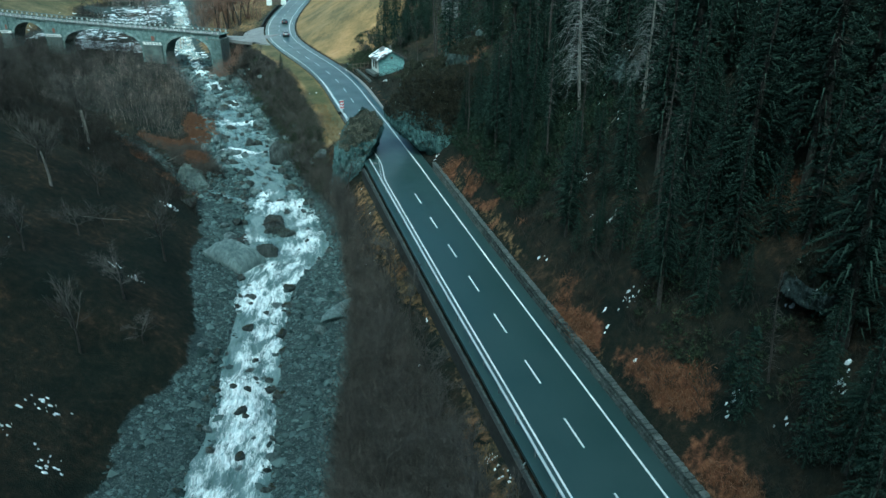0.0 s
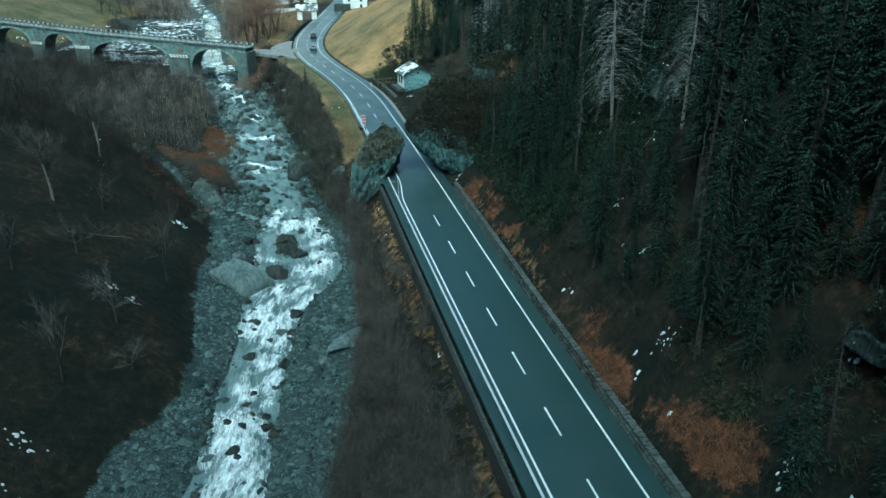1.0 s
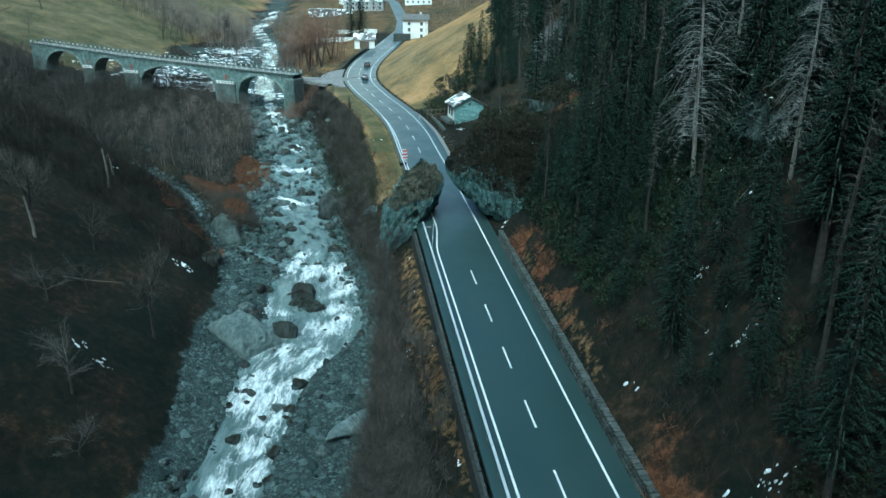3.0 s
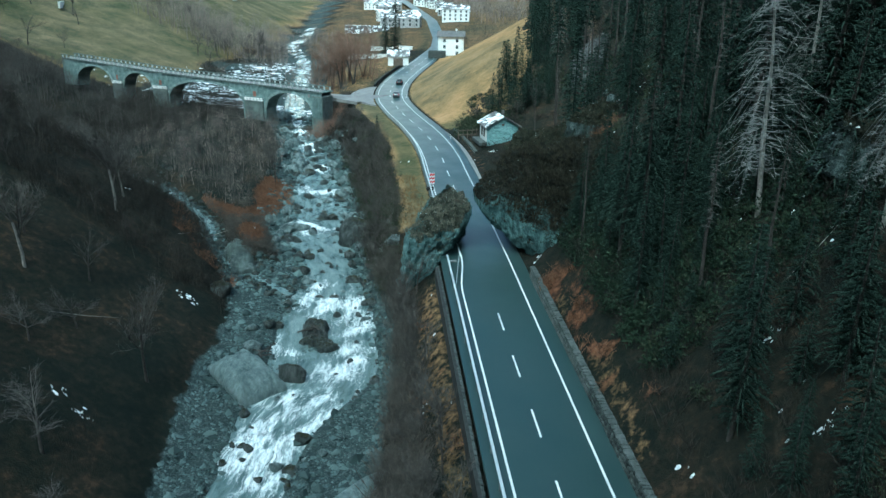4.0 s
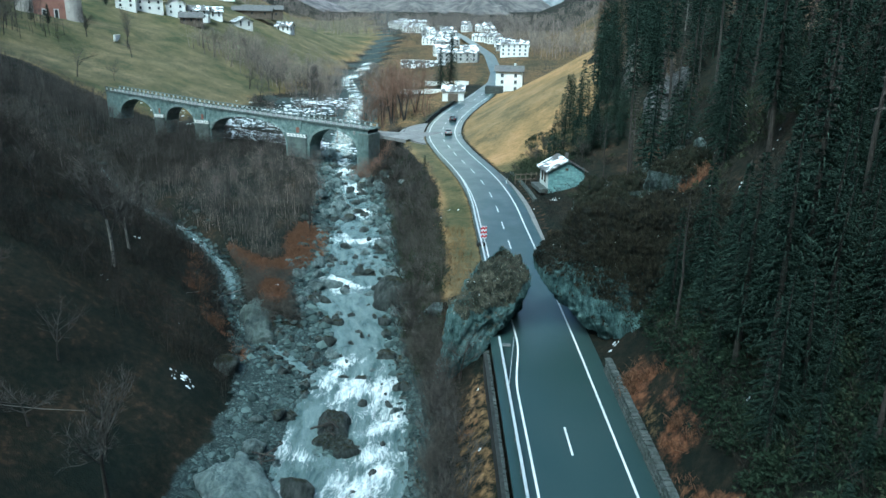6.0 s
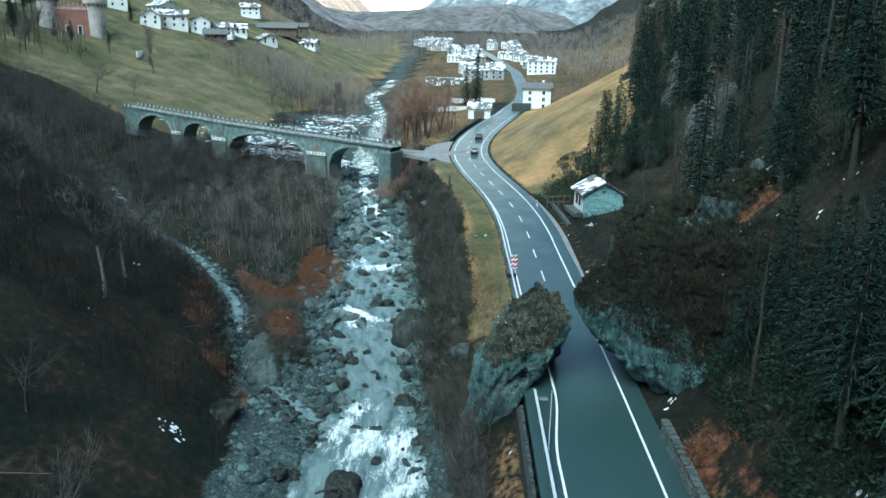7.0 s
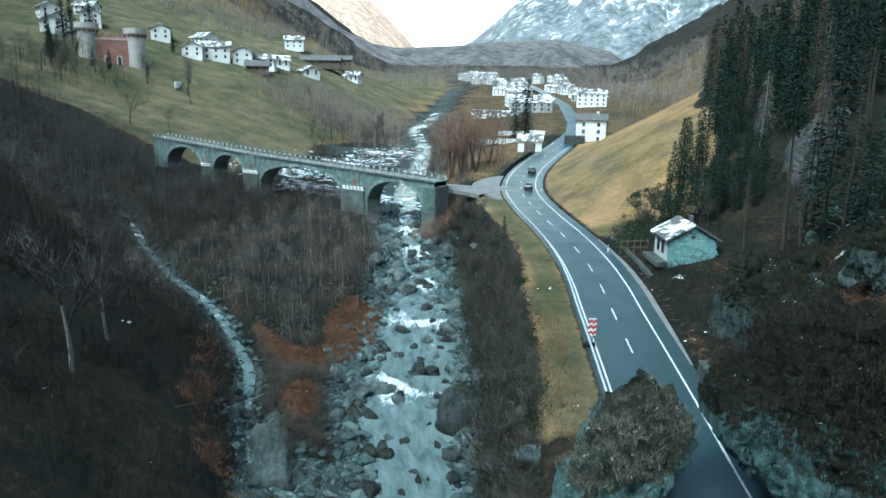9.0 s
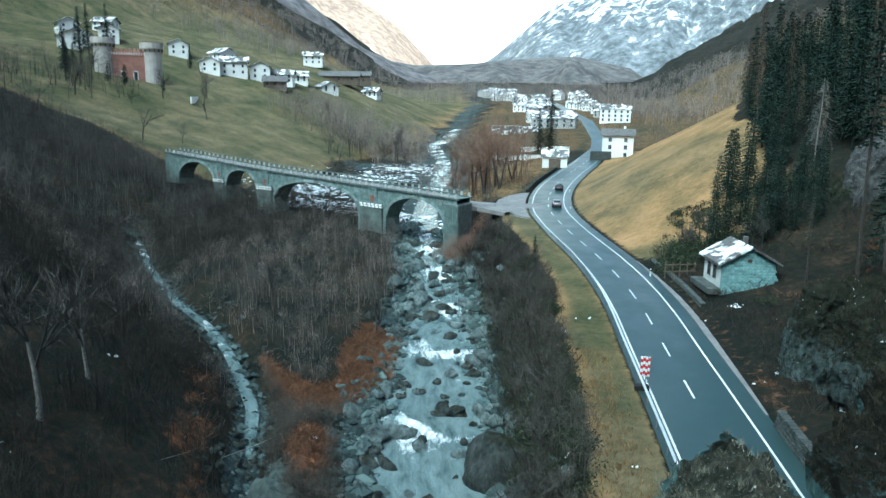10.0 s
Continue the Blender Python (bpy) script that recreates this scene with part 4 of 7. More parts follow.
rock_field("creek_rocks", spots, "small grey rocks along the side creek")


def scatter_pebbles():
    """Loose stones over the gravel bars."""
    base_v = np.array([(1, 0, 0), (0.2, 0.9, 0.1), (-0.9, 0.3, 0), (-0.3, -0.9, 0.05), (0.6, -0.7, 0), (0.1, 0.05, 0.62)])
    base_f = [(0, 1, 5), (1, 2, 5), (2, 3, 5), (3, 4, 5), (4, 0, 5)]
    n = 30000
    y = rng.uniform(38, 150, n)
    lo, hi = LEFT_X(y) - 0.5, GRAVEL_R(y) + 0.6
    x = lo + (hi - lo) * rng.random(n)
    off = np.abs(x - RIVER_X(y)) - RIVER_W(y)
    keep = (off > 0.2) & (zone_weights(x, y, None)[0] > 0.4) & (fbm(x / 3, y / 3, 15) + rng.normal(0, 0.25, n) > -0.05)
    x, y = x[keep], y[keep]
    z = ground_height(x, y)
    verts, faces = [], []
    for a, b, c in zip(x, y, z):
        s = min(1.0, 0.11 * math.exp(rng.normal(0.3, 0.6)))
        r = rng.uniform(0, 6.28)
        m = np.array([[math.cos(r), -math.sin(r), 0], [math.sin(r), math.cos(r), 0], [0, 0, 1]])
        k = len(verts)
        verts += ((base_v * (s, s * rng.uniform(0.5, 1), s * rng.uniform(0.6, 1.3)) + rng.normal(0, 0.12 * s, (6, 3))) @ m.T + (a, b, c - 0.02)).tolist()
        faces += [(i + k, j + k, l + k) for i, j, l in base_f]
    ob = part("gravel_stones", (verts, faces), PEBBLE)
    tagged(ob, "loose grey stones and cobbles on the gravel bars", "stones", "", "stuff")


scatter_pebbles()


def scatter_cobbles():
    """Angular cobbles among the gravel, each a rough lump."""
    shapes = []
    for i in range(6):
        b = boulder_mesh(60 + i, 1, 0.65, 0.25, 0.5)
        shapes.append((np.array([v.co[:] for v in b.verts]), [tuple(v.index for v in f.verts) for f in b.faces]))
        b.free()
    verts, faces, spots_xy, made = [], [], [], 0
    for _ in range(420):
        x, y = float(rng.normal(-25.0, 1.5)), float(rng.normal(103.4, 2.4))
        v, f = shapes[int(rng.integers(0, 6))]
        k, s = len(verts), float(rng.uniform(0.15, 0.5))
        verts += (v * s * (1.2, 0.9, 1) + (x, y, 0.9 + 0.7 * math.exp(-((x + 25) ** 2 + (y - 103.4) ** 2) / 6))).tolist()
        faces += [tuple(k + i for i in q) for q in f]
    for _ in range(300):
        a, t = int(rng.integers(1, len(CREEK) - 1)), float(rng.random())
        x = CREEK[a][0] * (1 - t) + CREEK[a + 1][0] * t + float(rng.normal(0, 1.0))
        y = CREEK[a][1] * (1 - t) + CREEK[a + 1][1] * t + float(rng.normal(0, 1.0))
        v, f = shapes[int(rng.integers(0, 6))]
        k, s = len(verts), float(np.clip(rng.lognormal(-1.1, 0.45), 0.15, 0.8))
        level = RIVER_Z(y) + 0.012 * max(0, math.hypot(x + 33, y - 115))
        verts += (v * s * (1.2, 0.9, 1) + (x, y, max(gz(x, y), float(level)) + 0.05)).tolist()
        faces += [tuple(k + i for i in q) for q in f]
    while made < 2600:
        y = float(rng.uniform(122, 232)) if made > 1100 else float(rng.uniform(40, 140))
        lo = float(LEFT_X(y)) if y < 118 else float(RIVER_X(y) - RIVER_W(y) - (9 if y < 126 else 4.5))
        x = float(rng.uniform(lo, GRAVEL_R(y) + 0.8))
        off = abs(x - float(RIVER_X(y))) - float(RIVER_W(y))
        if off < -0.8 or (off > 1.5 and rng.random() < 0.45):
            continue
        made += 1
        s = float(np.clip(rng.lognormal(-1.45 if y < 125 else -0.85, 0.5), 0.14, 0.75 if y < 125 else 1.1))
        r = rng.uniform(0, 6.28)
        m = np.array([[math.cos(r), -math.sin(r), 0], [math.sin(r), math.cos(r), 0], [0, 0, 1]])
        v, f = shapes[int(rng.integers(0, 6))]
        k = len(verts)
        lump = (v * s * (1.2, rng.uniform(0.7, 1.1), 1)) @ m.T
        verts += (lump + (x, y, 0.1 * s)).tolist()
        spots_xy.append((x, y, len(v)))
        faces += [tuple(k + i for i in q) for q in f]
    sx, sy = np.array([p[0] for p in spots_xy]), np.array([p[1] for p in spots_xy])
    level = np.repeat(np.maximum(ground_height(sx, sy), RIVER_Z(sy) - 0.15), [p[2] for p in spots_xy])
    verts = np.array(verts)
    verts[-len(level):, 2] += level
    verts = verts.tolist()
    tagged(part("cobbles", (verts, faces), PEBBLE), "angular grey cobbles along the water", "stones", "", "stuff")


scatter_cobbles()


def crag(name, corners, seed, label, material, sub=6, worn=16.0, grain=(0.45, 0.1, 1.0), flute=0.35, block=0.5, turf=None, tufts=0, flecks=0, relief=1.0):
    """A rock mass inside the hull of a few corners, with worn edges and slabs split along its grain; turf and pale flecks sit on what faces up."""
    hull = bmesh.new()
    for c in corners:
        hull.verts.new(c)
    bmesh.ops.convex_hull(hull, input=hull.verts)
    mid = sum((Vector(c) for c in corners), Vector()) / len(corners)
    planes = [(f.normal.copy(), f.normal.dot(f.verts[0].co - mid)) for f in hull.faces]
    planes = [(n, d) if d > 0 else (-n, -d) for n, d in planes if abs(d) > 0.05]
    hull.free()
    bm = bmesh.new()
    bmesh.ops.create_icosphere(bm, subdivisions=sub, radius=1.0)
    way = np.array([v.co[:] for v in bm.verts])
    nrm, dist = np.array([n[:] for n, _ in planes]), np.array([d for _, d in planes])
    inv = np.maximum(way @ nrm.T / dist, 1e-4)
    near = nrm[np.argmax(inv, 1)]
    place = way / (inv ** worn).sum(1)[:, None] ** (1 / worn)
    off, ax = Vector((seed * 3.1, seed * 7.7, seed * 1.9)), Vector(grain).normalized()
    for v, p, d in zip(bm.verts, place.tolist(), near.tolist()):
        q, n = Vector(p), Vector(d)
        t = q - ax * q.dot(ax) * 0.8
        big = noise.fractal(q * 0.16 + off, 1.0, 2.0, 3)
        cells = noise.voronoi(t * 0.55 + off)
        c = cells[1][0]
        slab = math.sin(c.x * 12.9 + c.y * 78.2 + c.z * 37.7) * 43.7
        slab = slab - math.floor(slab) - 0.5
        c2 = noise.voronoi(t * 1.6 + off)[1][0]
        chip = math.sin(c2.x * 31.9 + c2.y * 18.2 + c2.z * 57.7) * 91.3
        chip = chip - math.floor(chip) - 0.5
        ridge_n = noise.ridged_multi_fractal(t * 0.8 + off, 0.9, 2.1, 4, 1.0, 2.0)
        fine = noise.fractal(q * 1.5 + off, 0.9, 2.1, 4)
        up = max(0.0, n.z)
        lump = noise.fractal(q * 0.55 + off, 0.8, 2.0, 4)
        lift = relief * (0.7 * big + 1.1 * up * lump) + block * (slab * 0.9 + chip * 0.5) + flute * (0.6 - ridge_n * 0.5) * (1 - 0.6 * up) + relief * fine * (0.14 + 0.22 * up)
        v.co = mid + q + n * lift
    cap_at = (0.75 * near[:, 2] + 0.25 * way[:, 2]).astype(np.float32)
    rock = part(name, bm, material)
    rock.data.attributes.new("cap", "FLOAT", "POINT").data.foreach_set("value", cap_at)
    tagged(rock, label, "rock", "rock gate")
    if turf:
        g = np.random.default_rng(seed)
        top = [f for f in rock.data.polygons if f.normal.z > 0.5]
        verts, faces = [], []
        for i in g.integers(0, len(top), tufts):
            c, w = np.array(top[i].center), g.uniform(0.6, 1.4)
            for _ in range(14):
                e = c + np.array([g.normal(0, 0.14), g.normal(0, 0.14), -0.06]) * w
                tip = e + np.array([g.normal(0, 0.2), g.normal(0, 0.2), g.uniform(0.15, 0.55)]) * w
                a, k = g.uniform(0, 6.28), len(verts)
                u = np.array([math.cos(a), math.sin(a), 0]) * 0.035
                verts += [tuple(e - u), tuple(e + u), tuple(tip)]
                faces.append((k, k + 1, k + 2))
        tagged(part("turf", (verts, faces), turf, rock, "dry turf and heather on the rock"), kind="stuff")
        verts, faces = [], []
        for i in g.integers(0, len(top), flecks):
            c, r, k = np.array(top[i].center), min(0.2, 0.06 * math.exp(g.normal(0, 0.5))), len(verts)
            verts.append(tuple(c + (0, 0, 0.1)))
            for j in range(6):
                a, q = j * math.tau / 6, r * g.uniform(0.4, 1.4)
                verts.append(tuple(c + (q * math.cos(a), q * math.sin(a) * 0.7, -0.03)))
            faces += [(k, k + 1 + j, k + 1 + (j + 1) % 6) for j in range(6)]
        if flecks:
            tagged(part("lichen", (verts, faces), LICHEN, rock, "pale lichen crusts and scraps of snow"), kind="stuff")
    return rock


def low_crag(x, y, sx, sy, sz, turn, seed, label, material, lean=(0.0, 0.0), base=None, turf=None, tufts=0, flecks=0, sub=6, rough=1.0):
    """A crag on the slope: a leaning block of eight uneven corners."""
    g = np.random.default_rng(seed)
    z, ct, st, corners = (gz(x, y) if base is None else base), math.cos(radians(turn)), math.sin(radians(turn)), []
    for cz, k in ((-0.5, 1.0), (0.45, 1.02), (1.0, 0.62)):
        for a, b in ((-1, -1), (1, -1), (1, 1), (-1, 1)):
            px, py = (a * sx * k + lean[0] * max(cz, 0)) * g.uniform(0.8, 1.15), (b * sy * k + lean[1] * max(cz, 0)) * g.uniform(0.8, 1.15)
            corners.append((x + px * ct - py * st, y + px * st + py * ct, z + cz * sz * g.uniform(0.8, 1.15)))
    return crag(name="rock_outcrop", corners=corners, seed=seed, label=label, material=material, sub=sub, block=0.24 * rough * min(sx, sy, sz), flute=0.16 * rough * min(sx, sy, sz), relief=rough, turf=turf, tufts=tufts, flecks=flecks)


crag("rock_outcrop", [(-9.2, 116.6, 15.3), (-10.3, 114.4, 13.6), (-10.7, 121.2, 15.9), (-13.4, 122.6, 17.3), (-16.2, 120.0, 14.3), (-16.6, 114.4, 11.6), (-17.9, 112.8, 3.5), (-18.6, 120.0, 4.5), (-13.4, 111.6, 7.6), (-12.0, 114.2, 8.8), (-12.2, 122.0, 9.0), (-15.2, 112.2, 11.6), (-13.2, 123.8, 11.0)],
     3, "leaning rock pillar with a turf crown over the roadside", CRAG, 6, 22.0, (0.5, 0.1, 1.0), 0.6, 0.6, DRYTURF, 420, 90)
crag("rock_outcrop", [(-9.7, 118.0, 15.6), (-9.4, 122.5, 17.0), (-6.8, 125.4, 19.6), (-4.5, 121.0, 22.0), (-0.8, 118.5, 22.8), (4.0, 118.0, 23.8), (16.0, 117.0, 26.0), (-4.0, 115.6, 15.0), (0.2, 112.6, 14.4), (3.0, 111.2, 13.6), (1.4, 113.0, 8.6), (2.6, 111.4, 9.6), (1.0, 119.0, 8.6), (0.0, 126.5, 9.0), (7.0, 108.4, 12.5), (15.0, 109.0, 19.0), (15.0, 131.0, 24.0), (0.0, 129.0, 17.0)],
     8, "massive heather-topped cliff with a bare face overhanging the road", CLIFF, 7, 18.0, (-0.4, 0.3, 1.0), 0.55, 0.8, HEATH, 3600, 130)
low_crag(-28.7, 93.8, 2.7, 4.0, 3.0, 48, 61, "great pale slab boulder beside the rapids", PALESTONE, (-0.8, 0.4), 0.9, rough=0.34)
low_crag(-42.8, 122.4, 2.0, 2.7, 2.3, 24, 71, "grey mottled rock dome between creek and river", DOMESTONE, (-0.6, 0.9), 1.6, rough=0.4)
low_crag(-44.6, 125.8, 1.8, 2.4, 2.9, 60, 75, "grey mottled rock dome between creek and river", DOMESTONE, (-0.3, 0.6), 1.6, rough=0.4)
low_crag(-46.8, 129.2, 1.7, 2.0, 2.6, 40, 72, "grey mottled rock dome between creek and river", DOMESTONE, (0.2, 0.3), 1.8, rough=0.3)
low_crag(-26.2, 105.6, 1.6, 1.9, 2.0, 20, 63, "dark wet rock in the middle of the rapids", DARKSTONE, (0.3, 0.3), 0.7, rough=0.3)
low_crag(-24.6, 103.4, 1.5, 2.2, 1.3, 70, 64, "dark wet rock in the middle of the rapids", DARKSTONE, (0.0, 0.3), 0.7, rough=0.4)
low_crag(-2.2, 143.5, 3.6, 4.6, 5.2, 20, 12, "mossy crag standing beside the gravel track", DARKCRAG, (-0.6, 0), None, HEATH, 500, 60)
low_crag(-5.4, 150.5, 3.4, 3.4, 5.6, 8, 47, "dark crag with a pale lichened crown below the hut", DARKCRAG, (0.4, 0), None, HEATH, 260, 90)
low_crag(-0.5, 155.0, 3.6, 3.2, 3.6, 30, 43, "low mossy crag behind the roadside rocks", DARKCRAG, (0.3, 0), None, HEATH, 260, 40)
low_crag(5.5, 140.5, 3.8, 3.0, 3.4, 40, 44, "low mossy crag behind the cliff", DARKCRAG, (0.3, 0), None, HEATH, 260, 40)
low_crag(1.5, 193.0, 2.6, 4.4, 9.0, 10, 17, "slanted bare grey slab standing on the wooded slope", SLABROCK, (5.0, 1.0))
low_crag(22.6, 86.4, 2.6, 2.2, 3.0, 40, 19, "pale crag on the wooded slope", DARKCRAG, (-0.6, 0), None, HEATH, 120, 30)
low_crag(28.0, 46.5, 2.8, 2.4, 2.2, 20, 27, "dark mossy crag on the wooded slope", DARKCRAG, (0.0, 0), None, HEATH, 160, 20)

# ---- walls and rails along the road ----
def stone_wall(name, y0, y1, offset, base, height, label, batter=0.1, facing=-1, split=150, depth=0.45):
    """A rough wall along the road: a core with stones of its own set into the face that looks towards the road (facing -1) or away from it (1)."""
    ys = np.arange(y0, y1 + 0.5, 1.0)
    verts, faces = [], []
    for yv in ys:
        for o, zz in ((offset + 0.08 * -facing, base), (offset + 0.08 * -facing + batter * -facing, base + height), (offset - depth * facing, base + height), (offset - depth * facing, base - 0.3)):
            x, yy, z = across(yv, o)
            verts.append((x, yy, z + zz))
    for i in range(len(ys) - 1):
        for j in range(4):
            a, b = i * 4 + j, i * 4 + (j + 1) % 4
            faces.append((a, b, b + 4, a + 4))
    faces += [(0, 1, 2, 3), tuple(4 * (len(ys) - 1) + j for j in (3, 2, 1, 0))]
    wall = part(name, (verts, faces), JOINT)
    tagged(wall, label, "wall", "", "structure")
    shapes = []
    for i in range(6):
        b = box(1, 1, 1, bevel=0.16)
        for v in b.verts:
            v.co += Vector(rng.normal(0, 0.05, 3).tolist())
        me = bpy.data.meshes.new("stone")
        b.to_mesh(me)
        b.free()
        me.materials.append(WALLSTONE)
        shapes.append(me)
    rows = max(2, int(height / 0.3))
    singles, rest_v, rest_f = 0, [], []
    tmp = [([tuple(v.co) for v in m.vertices], [tuple(p.vertices) for p in m.polygons]) for m in shapes]
    for r in range(rows + (facing < 0)):
        yv = y0 + rng.uniform(0, 0.4)
        while yv < y1:
            w = float(rng.uniform(0.32, 0.75))
            cap = r == rows
            zz = base + (r + 0.5) / rows * height if not cap else base + height + 0.06
            o = offset - batter * facing * (zz - base) / height if not cap else offset - 0.22 * facing
            x, yy, z = across(yv + w / 2, o)
            s = (ROAD_X(yv + 1) - ROAD_X(yv - 1)) / 2
            hgt = height / rows * float(rng.uniform(0.8, 0.98)) if not cap else 0.16
            m = pose(x, yy, z + zz, float(rng.normal(0, 3)), float(rng.normal(0, 3)), -math.degrees(math.atan(s)) + float(rng.normal(0, 4))) \
                @ Matrix.Diagonal((0.34 if not cap else 0.6, w * 0.95, hgt, 1))
            k = int(rng.integers(0, 6))
            if 58 < yv < 84 and singles < split:
                st = new("stone", shapes[k])
                st.parent = wall
                st.matrix_basis = m
                singles += 1
            else:
                c = len(rest_v)
                rest_v += [tuple(m @ Vector(v)) for v in tmp[k][0]]
                rest_f += [tuple(c + i for i in f) for f in tmp[k][1]]
            yv += w
    if rest_v:
        tagged(part("stones", (rest_v, rest_f), WALLSTONE, wall), "rough grey wall stones", "", "", "stuff")
    return wall


def guard_rail(y0, y1, offset, label, step=4.0, turn_in=0.0):
    """A W-beam on posts."""
    rail = empty("guard_rail", pose(*across((y0 + y1) / 2, offset)), label, "guard rail", "road guard rails")
    inv = rail.matrix_basis.inverted()
    prof = [(0.02, 0.46), (0.09, 0.52), (0.02, 0.59), (0.02, 0.63), (0.09, 0.70), (0.06, 0.78), (-0.14, 0.78), (-0.14, 0.74), (-0.02, 0.72), (-0.02, 0.46)]
    ys = np.arange(y0, y1 + 0.1, 1.0)
    verts, faces, n = [], [], len(prof)
    for yv in ys:
        o = offset + turn_in * float(step01(yv, y1 - 12, y1))
        for a, b in prof:
            x, yy, z = across(yv, o + a)
            verts.append(inv @ Vector((x, yy, z + b)))
    for i in range(len(ys) - 1):
        for j in range(n):
            a, b = i * n + j, i * n + (j + 1) % n
            faces.append((a, b, b + n, a + n))
    faces += [tuple(range(n)), tuple(range(n * (len(ys) - 1), n * len(ys)))]
    part("beam", (verts, faces), GALV, rail, "galvanised steel beam")
    post = bpy.data.meshes.new("post")
    b = box(0.1, 0.12, 1.0, 0, 0, 0.22, 0.015)
    b.to_mesh(post)
    b.free()
    post.materials.append(POST)
    for yv in np.arange(y0 + 1, y1, step):
        o = offset + turn_in * float(step01(yv, y1 - 12, y1))
        x, yy, z = across(float(yv), o - 0.1)
        p = new("post", post)
        p.parent = rail
        p.matrix_basis = inv @ pose(x, yy, z)
    return rail


guard_rail(-20, 113, -4.15, "grey galvanised guard rail along the river side")
guard_rail(127, 204, -3.95, "grey galvanised guard rail above the grass bank")
stone_wall("wall_1", 20, WALL_END, 4.95, -0.1, 1.15, "dry stone retaining wall at the foot of the wooded slope", 0.2, depth=0.6)
stone_wall("wall_2", 20, 112, -5.2, -2.3, 1.9, "rough stone retaining wall carrying the road above the river", 0.12, 1, depth=0.5)
stone_wall("wall_3", 119, 137, 4.9, -0.1, 1.3, "low stone wall between road and crag")
stone_wall("wall_4", 165, 184, 6.6, 0.0, 0.6, "low stone wall along the track to the hut")

# rail that closes the nook under the rock, with a grey sign panel on the ground
nook = empty("barrier_rail", pose(*across(109, -3.7)), "slanting galvanised rail between guard rail and rock", "rail")
inv = nook.matrix_basis.inverted()
a, b = Vector(across(104.5, -4.0)), Vector(across(113, -2.75))
d = b - a
part("beam", box(d.length, 0.06, 0.16, 0, 0, 0, 0.02), GALV, nook, "galvanised beam").matrix_basis = inv @ (Matrix.Translation((a + b) / 2 + Vector((0, 0, 0.62))) @ d.to_track_quat("X", "Z").to_matrix().to_4x4())
for t in (0.05, 0.5, 0.95):
    p = a.lerp(b, t)
    part("post", box(0.1, 0.1, 0.9, 0, 0, 0.3, 0.01), POST, nook).matrix_basis = inv @ Matrix.Translation(p)
panel = part("manhole_slab", box(1.0, 0.5, 0.16, 0, 0, 0.1, 0.03), POST)
panel.matrix_basis = pose(*across(112.6, -3.6), 0, 0, 20)
tagged(panel, "grey sign panel lying beside the guard rail", "cover")


def marker_board(yv, offset):
    """Striped red and white obstacle boards on posts."""
    x, yy, z = across(yv, offset)
    th = empty("marker_board", pose(x, yy, z, 0, 0, 12) @ Matrix.Scale(0.85, 4), "red and white striped warning boards on posts at the roadside", "road sign")
    for i, dx in enumerate((-0.36, -0.12, 0.12, 0.36)):
        part("post", box(0.07, 0.07, 2.75, dx, 0.06, 1.35, 0.01), POST, th)
        board = part("board", box(0.2, 0.05, 2.1, dx, 0, 1.75, 0.02), WHITE, th, "white board")
        for j in range(3):
            part("stripe", box(0.21, 0.064, 0.34, dx, 0, 0.98 + j * 0.68 + 0.14 * (i % 2), 0.005), RED, board, "red stripe")
    return th


marker_board(144.0, -3.55)
foot = part("ballast_block", box(1.2, 0.6, 0.45, 0, 0, 0.2, 0.06), RUBBER)
foot.matrix_basis = pose(*across(142.6, -4.0), 0, 0, 15)
tagged(foot, "dark base block in front of the warning boards", "base block")

# delineator posts beyond the rock
for yv, o in ((178, 4.3), (226, 4.2), (252, 4.2)):
    x, yy, z = across(yv, o)
    th = empty("delineator_post", pose(x, yy, z), "white roadside delineator post with a dark band", "post", "delineators")
    part("post", box(0.13, 0.1, 1.05, 0, 0, 0.5, 0.02), WHITE, th)
    part("band", box(0.14, 0.11, 0.22, 0, 0, 0.8, 0.01), RUBBER, th, "black band")


